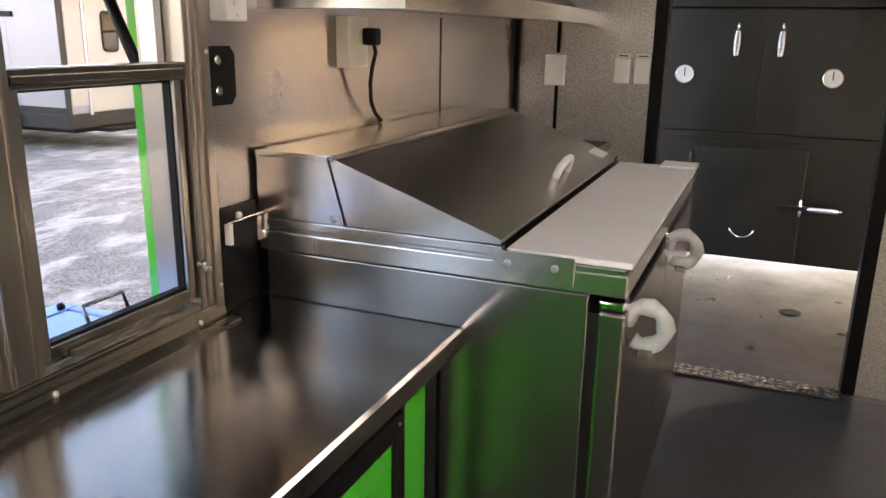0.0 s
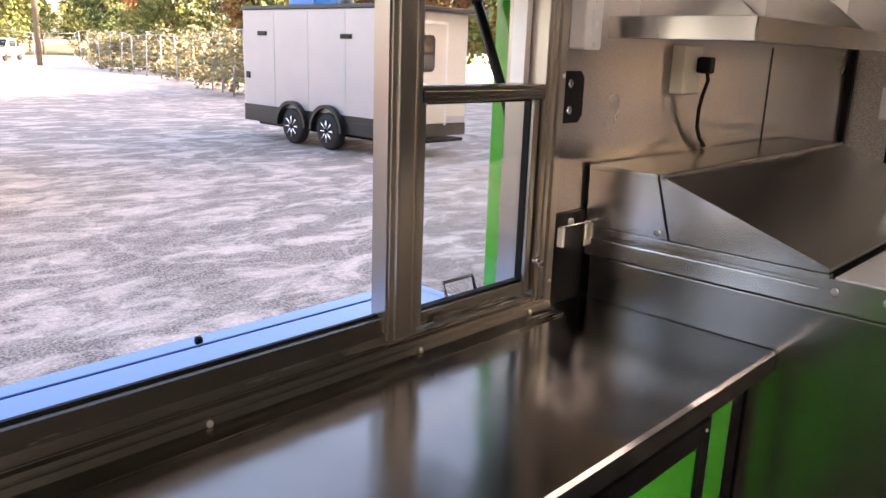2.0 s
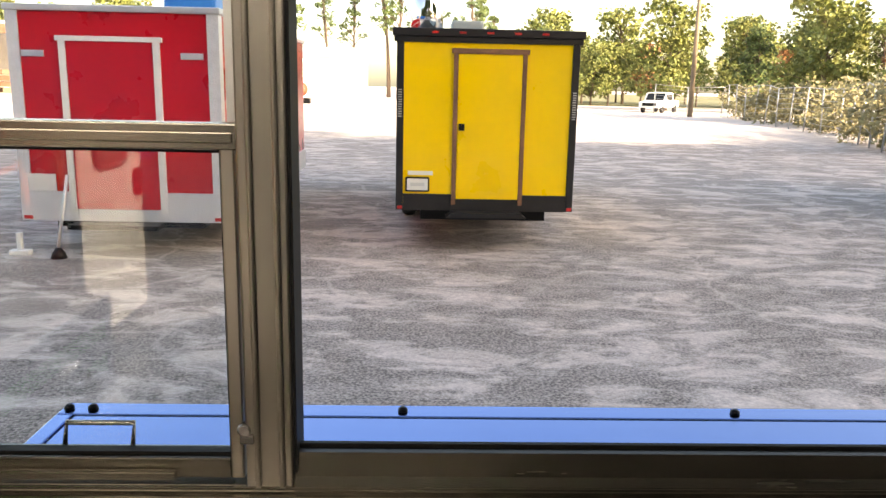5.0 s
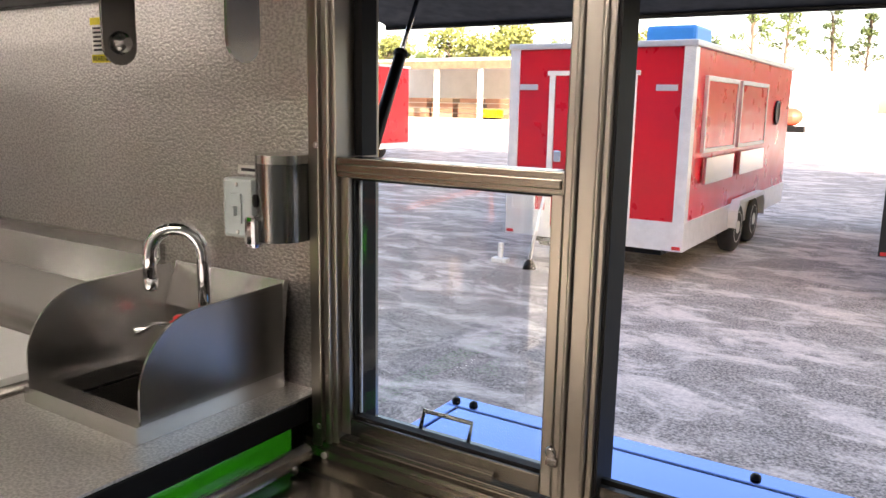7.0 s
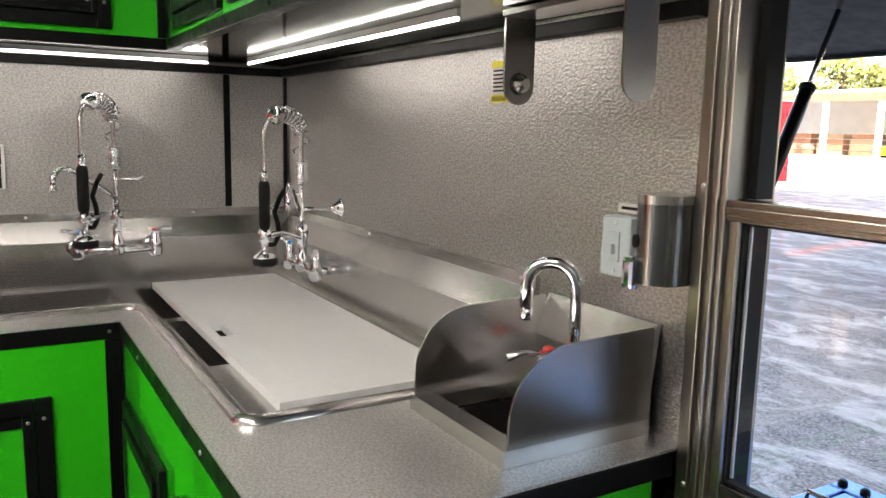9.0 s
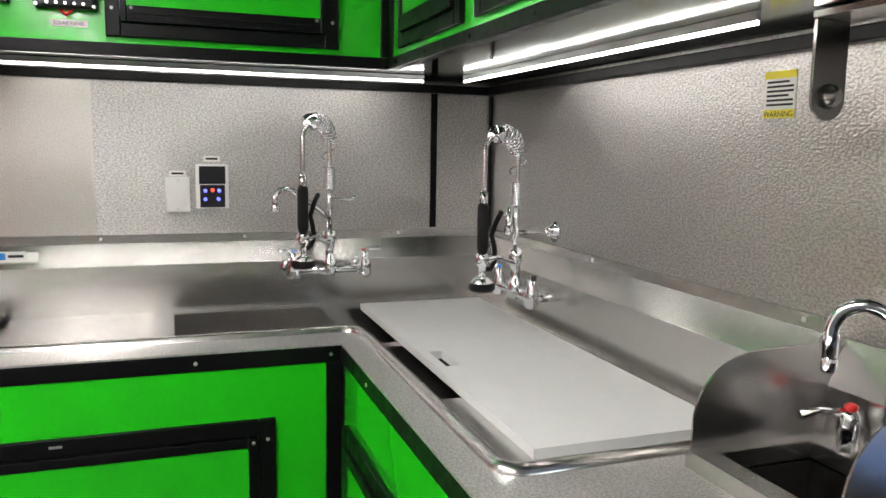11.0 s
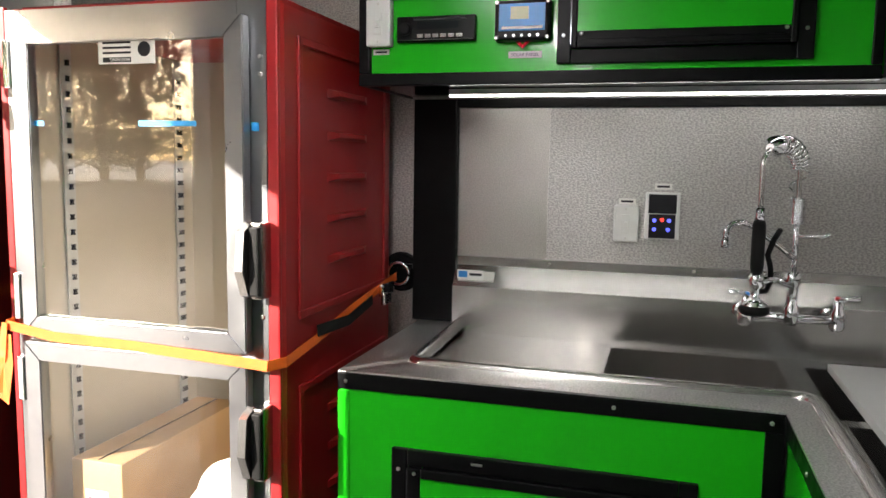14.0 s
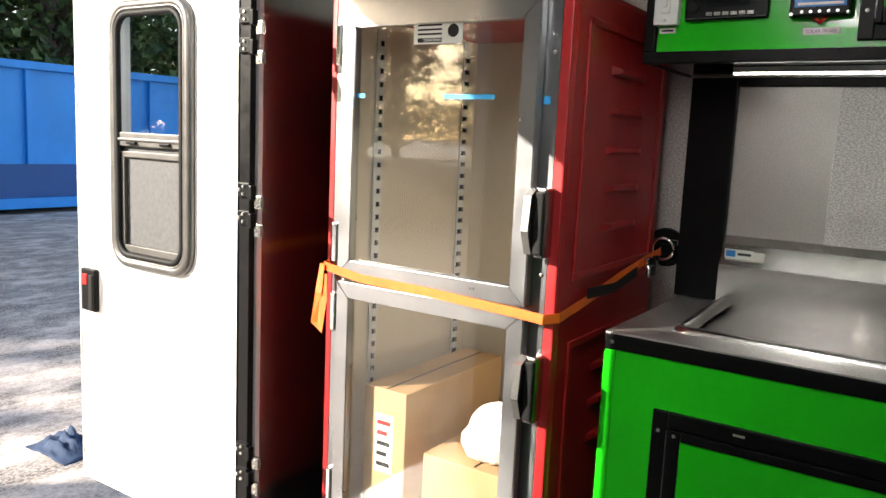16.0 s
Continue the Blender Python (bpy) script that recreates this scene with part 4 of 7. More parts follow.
part("green_edge", boxes((1.476, 1.506, 1.1785, 1.228, 0.78, 1.72), bev=0.003), GREEN, side, "bright green edge")
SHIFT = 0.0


# ---- sink corner: base cabinets, worktop, sink, board ----
CX, CY = -1.975, 0.305        # cabinet fronts: facing the room, and under the window wall
baseA = thing("sink_cabinet", (-2.3, -0.2, 0), "green sink base cabinet with black frame edges", "cabinet", "sink cabinets")
part("body", boxes((X0 + 0.002, CX - 0.012, -0.712, 0.30, 0.05, 0.60)), BLACK, baseA)
part("front_panel", boxes((CX - 0.012, CX - 0.004, -0.69, 0.268, 0.05, 0.866)), GREEN, baseA)
part("side_panel", boxes((X0 + 0.002, CX - 0.03, -0.716, -0.7125, 0.05, 0.866)), GREEN, baseA)
part("top_trim", boxes((CX - 0.035, CX, -0.722, 0.330, 0.862, 0.904), bev=0.003), BLACK, baseA)
part("corner_post", boxes((CX - 0.03, CX - 0.001, -0.722, -0.690, 0.05, 0.861), bev=0.003), GREEN, baseA)
part("corner_post", boxes((CX - 0.03, CX - 0.001, 0.268, 0.334, 0.05, 0.861), bev=0.003), BLACK, baseA)
dA = part("cabinet_door", boxes((CX + 0.004, CX + 0.016, -0.50, 0.072, 0.10, 0.668), bev=0.002), GREEN, baseA)
part("door_frame", boxes((CX - 0.003, CX + 0.012, -0.574, -0.535, 0.06, 0.731), (CX - 0.003, CX + 0.012, 0.098, 0.138, 0.06, 0.731), (CX - 0.003, CX + 0.012, -0.534, 0.097, 0.690, 0.731), bev=0.003), BLACK, dA)
part("door_rail", boxes((CX + 0.002, CX + 0.020, -0.532, -0.498, 0.06, 0.688), (CX + 0.002, CX + 0.020, 0.070, 0.095, 0.06, 0.688), (CX + 0.002, CX + 0.020, -0.497, 0.069, 0.664, 0.688), bev=0.003), BLACK, dA)
part("hinge_strip", boxes((CX + 0.012, CX + 0.017, -0.5345, -0.5325, 0.06, 0.685)), CHROME, dA)
part("catch", boxes((CX + 0.012, CX + 0.0145, -0.374, -0.346, 0.711, 0.717), bev=0.001), SCREW, dA)
screws(dA, [(CX + 0.020, y, 0.676) for y in (-0.513, 0.082)] + [(CX + 0.012, y, 0.68) for y in (-0.556, 0.118)], PX, 0.005)
screws(baseA, [(CX, y, 0.883) for y in (-0.70, -0.05, 0.28)], PX, 0.005)

baseB = thing("hand_sink_cabinet", (-1.3, 0.65, 0), "green base cabinet with black frame edges by the window", "cabinet", "sink cabinets")
part("body", boxes((CX + 0.002, -0.712, CY + 0.012, Y1 - 0.002, 0.05, 0.60)), BLACK, baseB)
part("front_panel", boxes((CX + 0.034, -0.735, CY + 0.004, CY + 0.012, 0.05, 0.866)), GREEN, baseB)
part("side_panel", boxes((-0.7115, -0.706, CY + 0.03, 0.93, 0.05, 0.866)), GREEN, baseB)
part("top_trim", boxes((CX + 0.001, -0.700, CY, CY + 0.035, 0.862, 0.904), bev=0.003), BLACK, baseB)
part("end_trim", boxes((-0.735, -0.700, CY + 0.036, 0.968, 0.862, 0.904), bev=0.003), BLACK, baseB)
part("corner_post", boxes((CX + 0.001, CX + 0.033, CY + 0.001, CY + 0.028, 0.05, 0.861), bev=0.003), BLACK, baseB)
part("corner_post", boxes((-0.735, -0.703, CY + 0.001, CY + 0.029, 0.05, 0.861), bev=0.003), BLACK, baseB)
for xa, xb in ((-1.90, -1.42), (-1.30, -0.82)):
    d = part("cabinet_door", boxes((xa + 0.07, xb - 0.07, CY - 0.016, CY - 0.004, 0.10, 0.655), bev=0.002), GREEN, baseB)
    part("door_frame", boxes((xa, xa + 0.038, CY - 0.012, CY + 0.003, 0.06, 0.72), (xb - 0.038, xb, CY - 0.012, CY + 0.003, 0.06, 0.72), (xa + 0.039, xb - 0.039, CY - 0.012, CY + 0.003, 0.682, 0.72), bev=0.003), BLACK, d)
    part("door_rail", boxes((xa + 0.042, xa + 0.072, CY - 0.020, CY - 0.002, 0.06, 0.68), (xb - 0.072, xb - 0.042, CY - 0.020, CY - 0.002, 0.06, 0.68), (xa + 0.073, xb - 0.073, CY - 0.020, CY - 0.002, 0.652, 0.68), bev=0.003), BLACK, d)
    part("hinge_strip", boxes((xa + 0.0385, xa + 0.0415, CY - 0.020, CY - 0.004, 0.06, 0.68)), CHROME, d)
screws(baseB, [(x, CY, 0.883) for x in (-1.7, -1.1, -0.74)], NY, 0.005)

SINK = [(-2.594, -2.105, -0.585, 0.40), (-2.594, -1.115, 0.375, 0.938)]
HSINK = (-1.03, -0.80, 0.715, 0.90)
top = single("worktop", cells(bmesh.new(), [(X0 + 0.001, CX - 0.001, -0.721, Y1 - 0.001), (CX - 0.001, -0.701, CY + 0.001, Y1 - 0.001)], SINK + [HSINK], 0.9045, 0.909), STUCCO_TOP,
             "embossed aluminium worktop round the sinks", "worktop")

sink = thing("corner_sink", (-2.2, 0.3, 0.68), "L-shaped stainless steel sink with drainboard and splashback", "sink")
basins = [(-2.545, -2.165, -0.095, 0.355), (-2.49, -2.04, 0.42, 0.87), (-1.995, -1.55, 0.43, 0.87)]
part("deck", cells(bmesh.new(), [(-2.592, -2.110, -0.575, 0.40), (-2.592, -1.120, 0.385, 0.936)], basins, 0.880, 0.886), STEEL, sink)
for a, b, c, d in basins:
    bm = bmesh.new()
    lo, hi = [[bm.verts.new((x, y, z)) for x, y in ((a, c), (b, c), (b, d), (a, d))] for z in (0.656, 0.8795)]
    bm.faces.new(lo)
    for k in range(4):
        bm.faces.new((lo[k], hi[k], hi[(k + 1) % 4], lo[(k + 1) % 4]))
    bmesh.ops.recalc_face_normals(bm, faces=bm.faces[:])
    bmesh.ops.solidify(bm, geom=bm.faces[:], thickness=-0.004)
    bs = part("basin", bm, STEEL, sink)
    part("strainer", lathe(bmesh.new(), ((a + b) / 2, (c + d) / 2, 0.66), (0, 0, 1), [(0, 0.045), (0.003, 0.045), (0.004, 0.03)], 20), CHROME, bs)
rim = [(-2.575, -0.572, 0.915), (-2.19, -0.572, 0.905)] + arc((-2.14, -0.542, 0.905), (1, 0, 0), (0, 1, 0), 0.03, -90, 0, 5) + [(-2.11, 0.33, 0.905)]
rim += arc((-2.06, 0.335, 0.905), (1, 0, 0), (0, 1, 0), 0.05, 180, 90, 5) + [(-1.17, 0.385, 0.905)] + arc((-1.15, 0.415, 0.905), (1, 0, 0), (0, 1, 0), 0.03, -90, 0, 5) + [(-1.12, 0.936, 0.905)]
part("rolled_rim", tube(bmesh.new(), rim, 0.019, 12), STEEL, sink)
# splashback: upright plate, slope and top flange, along both walls
sp = lambda w: [(w, 0.886), (w + 0.06, 0.886), (w + 0.06, 1.035), (w + 0.012, 1.098), (w + 0.012, 1.125), (w + 0.001, 1.125)]
part("splashback", prism(bmesh.new(), [(x, z) for x, z in sp(X0)], "y", -0.60, Y1 - 0.002), STEEL, sink)
bm = prism(bmesh.new(), [(Y1 - (x - 0), z) for x, z in sp(0.0)], "x", X0 + 0.062, -1.105)
part("splashback", bm, STEEL, sink)
part("splash_label", prism(bmesh.new(), [(X0 + 0.0485, 1.053), (X0 + 0.0505, 1.0545), (X0 + 0.0305, 1.0808), (X0 + 0.0285, 1.0793)], "y", -0.585, -0.47), PAPER, sink, "small white maker label")
screws(sink, [(X0 + 0.012, y, 1.113) for y in (-0.3, 0.13, 0.65)], PX, 0.005)
screws(sink, [(x, Y1 - 0.012, 1.113) for x in (-1.9, -1.15)], NY, 0.005)

cut = thing("sink_board", (-1.84, 0.70, 0.887), "large white cutting board lying over the sink basins", "cutting board")
part("board_slab", cells(bmesh.new(), [(-2.47, -1.205, 0.475, 0.885)], [(-1.848, -1.716, 0.500, 0.534)], 0.8865, 0.906), BOARD, cut)

# hand sink with side splashes
hs = thing("hand_sink", (-0.92, 0.82, 0.909), "small stainless hand sink with curved side splashes", "hand sink")
part("rim", cells(bmesh.new(), [(-1.062, -0.764, 0.674, 0.975)], [HSINK], 0.9095, 0.938), STEEL, hs)
a, b, c, d = HSINK
part("bowl", boxes((a - 0.003, a, c, d, 0.74, 0.9090), (b, b + 0.003, c, d, 0.74, 0.9090), (a, b, c - 0.003, c, 0.74, 0.9090), (a, b, d, d + 0.003, 0.74, 0.9090), (a, b, c, d, 0.735, 0.74)), STEEL_DARK, hs)
prof = [(0.682, 0.9385), (0.975, 0.9385), (0.975, 1.097), (0.80, 1.092)] + [(p.x, p.y) for p in arc((0.80, 0.974, 0), (1, 0, 0), (0, 1, 0), 0.118, 90, 180, 10)][1:]
# the plate nearer the window gets darker steel, for the dark it mirrors
for x in (-1.062, -0.768):
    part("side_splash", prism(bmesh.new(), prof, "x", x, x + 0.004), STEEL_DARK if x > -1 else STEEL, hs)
part("back_splash", prism(bmesh.new(), [(0.955, 0.9385), (0.9745, 0.9385), (0.9945, 1.10), (0.985, 1.10), (0.955, 1.02)], "x", -1.0575, -0.7685), STEEL, hs)
part("label", boxes((-1.045, -1.0, 0.9765, 0.9785, 1.055, 1.075)), PAPER, hs, "small blue and white label")
fx = -0.905
gn = [(fx, 0.925, 0.939), (fx, 0.925, 1.14)] + arc((fx - 0.035, 0.895, 1.14), Vector((0.76, 0.65, 0)), (0, 0, 1), 0.046, 0, 180, 12)[1:] + [Vector((fx - 0.07, 0.865, 1.095))]
fau = thing("hand_sink_faucet", (fx, 0.925, 0.938), "chrome gooseneck faucet on the hand sink", "faucet")
part("gooseneck", tube(bmesh.new(), gn, 0.0122, 14), CHROME, fau)
part("spout_tip", rod((fx - 0.07, 0.865, 1.075), (fx - 0.07, 0.865, 1.10), 0.0125), CHROME, fau)
part("base", lathe(bmesh.new(), (fx, 0.925, 0.9385), (0, 0, 1), [(0, 0.024), (0.01, 0.022), (0.03, 0.014), (0.05, 0.013)], 16), CHROME, fau)
for dx, col in ((-0.075, RED_PL), (0.07, BLUE_PL)):
    v = part("valve", lathe(bmesh.new(), (fx + dx, 0.925, 0.9385), (0, 0, 1), [(0, 0.018), (0.02, 0.016), (0.035, 0.02), (0.06, 0.016), (0.068, 0.008)], 14), CHROME, fau)
    part("lever", tube(bmesh.new(), [(fx + dx, 0.925, 1.0), (fx + dx - 0.02, 0.88, 1.003), (fx + dx - 0.03, 0.85, 0.995)], [0.008, 0.006, 0.009], 8), CHROME, v)
    part("cap", lathe(bmesh.new(), (fx + dx, 0.925, 1.006), (0, 0, 1), [(0, 0.010), (0.006, 0.011), (0.010, 0.006)], 12), col, v, "coloured cap")


def pre_rinse(name, m, lateral, spout_side, label):
    """A wall-mounted pre-rinse faucet. Local frame: x along the wall, y out of it, z up, origin at the wall between the valves."""
    ob = thing(name, (0, 0, 0), label, "faucet", "pre-rinse faucets")
    o = 0.085
    part("bridge", tube(bmesh.new(), [(-0.115, o, 0), (0.115, o, 0)], 0.014, 12), CHROME, ob)
    for s, col in ((-1, RED_PL), (1, BLUE_PL)):
        v = part("valve_body", lathe(bmesh.new(), (s * 0.115, o, -0.03), (0, 0, 1), [(0, 0.014), (0.01, 0.021), (0.05, 0.021), (0.065, 0.013), (0.085, 0.013), (0.09, 0.006)], 14), CHROME, ob)
        part("inlet", tube(bmesh.new(), [(s * 0.115, 0.0, 0), (s * 0.115, o, 0)], 0.013, 10), CHROME, v)
        part("flange", lathe(bmesh.new(), (s * 0.115, 0.0, 0), (0, 1, 0), [(0, 0.03), (0.005, 0.028), (0.01, 0.016)], 18), CHROME, v)
        part("lever", tube(bmesh.new(), [(s * 0.115, o, 0.058), (s * 0.135, o + 0.01, 0.066), (s * 0.165, o + 0.02, 0.070)], [0.010, 0.007, 0.009], 8), CHROME, v)
        part("index", lathe(bmesh.new(), (s * 0.115, o, 0.060), (0, 0, 1), [(0, 0.009), (0.008, 0.007)], 10), col, v)
    part("swivel_body", lathe(bmesh.new(), (0, o, -0.02), (0, 0, 1), [(0, 0.015), (0.012, 0.022), (0.05, 0.022), (0.058, 0.015), (0.11, 0.015), (0.115, 0.02), (0.15, 0.02), (0.155, 0.012)], 16), CHROME, ob)
    part("riser", tube(bmesh.new(), [(0, o, 0.13), (0, o, 0.30)], 0.0085, 10), CHROME, ob)
    # hose with its bare end and the spring round it
    g = Vector((lateral, o + 0.16, 0.285))
    top_c = Vector((lateral / 2, o + 0.08, 0.425))
    half = (Vector((0, o, 0)) - Vector((lateral, o + 0.16, 0)))
    r = half.length / 2
    u = half.normalized()
    crest = arc(top_c, u, (0, 0, 1), r, 0, 180, 16)
    crest = [Vector((p.x, p.y, 0.425 + (p.z - 0.425) * min(1.0, 0.062 / r))) for p in crest]
    hose = [Vector((0, o, 0.28)), Vector((0, o, 0.36))] + crest + [Vector((lateral, o + 0.16, 0.36)), g]
    part("hose", tube(bmesh.new(), hose, 0.0070, 10), STEEL, ob)
    line, turns = hose[1:13], 10
    pts, nline = [], 240
    for k in range(nline + 1):
        f = k / nline * (len(line) - 1)
        i = min(int(f), len(line) - 2)
        p, dr = line[i].lerp(line[i + 1], f - i), (line[i + 1] - line[i]).normalized()
        s = dr.cross(Vector((-u.y, u.x, 0))).normalized()
        t = Vector((-u.y, u.x, 0))
        ang = k / nline * turns * math.tau
        pts.append(p + 0.024 * (math.cos(ang) * s + math.sin(ang) * t))
    part("spring", tube(bmesh.new(), pts, 0.0033, 6), CHROME, ob)
    part("spring_base", tube(bmesh.new(), [(0.017 * math.cos(k * 0.8), o + 0.017 * math.sin(k * 0.8), 0.27 + 0.07 * k / 110) for k in range(111)], 0.0032, 6), CHROME, ob)
    part("hose_ferrule", tube(bmesh.new(), [g + Vector((0, 0, 0.035)), g + Vector((0, 0, -0.005))], 0.0125, 10), CHROME, ob)
    v = part("spray_grip", tube(bmesh.new(), [g, g + Vector((0, 0, -0.012)), g + Vector((0, 0, -0.125)), g + Vector((0, 0, -0.14))], [0.014, 0.0165, 0.0165, 0.014], 12), BLACK_RUB, ob, "black rubber spray grip")
    b = g + Vector((0, 0, -0.14))
    part("spray_valve", lathe(bmesh.new(), b, (0, 0, -1), [(0, 0.013), (0.012, 0.019), (0.034, 0.018), (0.042, 0.010), (0.085, 0.011)], 14), CHROME, v)
    part("spray_face", lathe(bmesh.new(), b + Vector((0, 0, -0.084)), (0, 0, -1), [(0, 0.02), (0.006, 0.036), (0.022, 0.037), (0.028, 0.030)], 18), BLACK_RUB, v)
    part("spray_collar", lathe(bmesh.new(), b + Vector((0, 0, -0.066)), (0, 0, -1), [(0, 0.012), (0.018, 0.034), (0.021, 0.034)], 18), CHROME, v)
    part("valve_link", tube(bmesh.new(), [b + Vector((0, 0, -0.022)), b + Vector((u.x, u.y, -0.3)) * 0.075, Vector((0, o, 0.09))], [0.012, 0.009, 0.008], 10), CHROME, v)
    part("hose_collar", lathe(bmesh.new(), line[-1], line[-1] - line[-2], [(-0.004, 0.012), (0, 0.027), (0.008, 0.028), (0.014, 0.018), (0.03, 0.011)], 18), CHROME, ob)
    side_d = Vector((u.x, u.y, 0)) * 0.03
    part("trigger", tube(bmesh.new(), [b + side_d * 0.5 + Vector((0, 0, -0.05)), b + side_d * 1.6 + Vector((0, 0, -0.055)), b + side_d * 2.5 + Vector((0, 0, -0.03)), b + side_d * 2.3 + Vector((0, 0, 0.01)), b + side_d * 1.7 + Vector((0, 0, 0.045)), b + side_d * 2.6 + Vector((0, 0, 0.085)), b + side_d * 3.6 + Vector((0, 0, 0.11))], 0.0075, 8), BLACK_RUB, v)
    part("hook", tube(bmesh.new(), [(0, o, 0.235), (-0.03 * spout_side, o + 0.012, 0.235), (-0.065 * spout_side, o + 0.02, 0.235), (-0.08 * spout_side, o + 0.02, 0.245)], 0.005, 8), CHROME, ob)
    e = Vector((0.17 * spout_side, o + 0.10, 0.27))
    part("spout", tube(bmesh.new(), [(0, o + 0.01, 0.17), (0.04 * spout_side, o + 0.03, 0.205), (0.12 * spout_side, o + 0.075, 0.265), (0.145 * spout_side, o + 0.09, 0.275), e, e + Vector((0.014 * spout_side, 0.008, -0.02)), e + Vector((0.015 * spout_side, 0.009, -0.045))], 0.009, 10), CHROME, ob)
    part("aerator", rod(e + Vector((0.015 * spout_side, 0.009, -0.065)), e + Vector((0.015 * spout_side, 0.009, -0.043)), 0.012), CHROME, ob)
    ob.matrix_world = m @ Matrix.Diagonal((1, 1, 0.955, 1))
    return ob


fA = pre_rinse("pre_rinse_faucet", pose(X0 + 0.07, 0.380, 1.018, 0, 0, -90), 0.11, 1, "chrome pre-rinse faucet with coiled spring on the splashback")
fB = pre_rinse("pre_rinse_faucet", pose(-2.142, Y1 - 0.045, 0.988, 0, 0, 180), -0.13, -1, "chrome pre-rinse faucet with coiled spring beside the cutting board")
br = thing("faucet_wall_bracket", (-2.142, Y1, 1.165), "chrome wall bracket steadying the pre-rinse faucet", "bracket")
part("flange", lathe(bmesh.new(), (-2.142, Y1, 1.165), NY, [(0, 0.034), (0.006, 0.032), (0.014, 0.02), (0.03, 0.012)], 18), CHROME, br)
part("arm", rod((-2.142, Y1 - 0.02, 1.165), (-2.142, Y1 - 0.13, 1.165), 0.008), CHROME, br)

# ---- wall things round the sinks ----
sw = wall_plate("sink_wall_switch", (-0.856, Y1, 1.222), NY, 0.072, 0.105, 0.035, GREY_PL, "grey plastic switch box on the embossed wall", "switch")
tag_strip(sw, (-0.856, Y1 - 0.001, 1.287), NY, 0.062, 0.016)
soap = thing("soap_dispenser", (-0.733, Y1, 1.18), "brushed steel soap dispenser on the wall", "soap dispenser")
prof = [(-0.773, 0.9965)] + [(p.x, p.y) for p in arc((-0.732, 0.945, 0), (1, 0, 0), (0, 1.0, 0), 0.041, 180, 360, 20)] + [(-0.691, 0.9965)]
part("body", prism(bmesh.new(), prof, "z", 1.182, 1.308, smooth=True), mat("satin_dispenser_steel", (0.26, 0.265, 0.26), 0.22, 1.0, 0.04, 8, rvary=0.03), soap)
part("lid", prism(bmesh.new(), [(-0.733 + (x + 0.733) * 1.02, y) for x, y in prof], "z", 1.309, 1.323, smooth=True), STEEL, soap)
part("window", lathe(bmesh.new(), (-0.7545, 0.911, 1.248), (-0.55, -0.83, 0), [(0, 0.011), (0.004, 0.011), (0.006, 0.007)], 14), BLACK, soap)
part("push_bar", boxes((-0.764, -0.738, 0.890, 0.912, 1.172, 1.225), bev=0.008), CHROME, soap)
sw2 = wall_plate("pump_switch", (X0, -0.072, 1.250), PX, 0.072, 0.11, 0.030, WHITE_PL, "white plastic pump switch on the embossed wall", "switch")
tag_strip(sw2, (X0 + 0.001, -0.072, 1.315), PX, 0.05, 0.018)
ct = thing("heater_control", (X0, 0.032, 1.27), "water heater control panel with blue lights on the wall", "control panel")
part("housing", boxes((X0, X0 + 0.022, -0.018, 0.082, 1.205, 1.345), bev=0.004), WHITE_PL, ct)
part("screen", boxes((X0 + 0.0225, X0 + 0.026, -0.008, 0.072, 1.283, 1.339), bev=0.001), INK, ct)
part("keypad", boxes((X0 + 0.0225, X0 + 0.025, -0.006, 0.070, 1.209, 1.280), bev=0.001), INK, ct)
for y, z, l in ((0.010, 1.262, LED_BLUE), (0.032, 1.264, LED_RED), (0.052, 1.262, LED_BLUE), (0.010, 1.235, LED_BLUE), (0.050, 1.235, LED_BLUE)):
    part("button", lathe(bmesh.new(), (X0 + 0.025, y, z), PX, [(0, 0.006), (0.002, 0.005)], 10), l, ct)
tag_strip(ct, (X0 + 0.001, 0.032, 1.362), PX, 0.05, 0.018)
warn = thing("warning_label", (-1.26, Y1, 1.52), "white warning label with yellow bands on the wall", "label")
part("paper", boxes((-1.302, -1.222, Y1 - 0.0015, Y1 - 0.0002, 1.478, 1.566)), PAPER, warn)
part("band", boxes((-1.302, -1.222, Y1 - 0.003, Y1 - 0.0016, 1.478, 1.494)), YELLOW_INK, warn)
part("band", boxes((-1.302, -1.222, Y1 - 0.003, Y1 - 0.0016, 1.552, 1.566)), YELLOW_INK, warn)
for k in range(6):
    part("print_bar", boxes((-1.295, -1.228 - 0.012 * (k % 3 == 2), Y1 - 0.003, Y1 - 0.0016, 1.501 + 0.0085 * k, 1.505 + 0.0085 * k)), INK, warn)


def lettering(text, size, m, material, parent, label):
    """Flat letters from the built-in font as a mesh part, in the plane of m."""
    fc = bpy.data.curves.new("lettering", "FONT")
    fc.body, fc.size, fc.extrude, fc.align_x = text, size, 0.0002, "CENTER"
    ft = new("lettering", fc)
    me = bpy.data.meshes.new_from_object(ft.evaluated_get(bpy.context.evaluated_depsgraph_get()))
    bpy.data.objects.remove(ft)
    me.transform(m)
    me.materials.append(material)
    return part("word", None, None, parent, label, shared=me)


lettering("WARNING", 0.0155, pose(-1.262, Y1 - 0.0034, 1.4805, 90, 0, 0), INK, warn, "the word WARNING in black")

# ---- upper cabinets ----
UX, UY, UZ = -2.219, 0.495, 1.625
def upper_edge(parent, a):
    part("bottom_trim", boxes(a, bev=0.003), BLACK, parent)


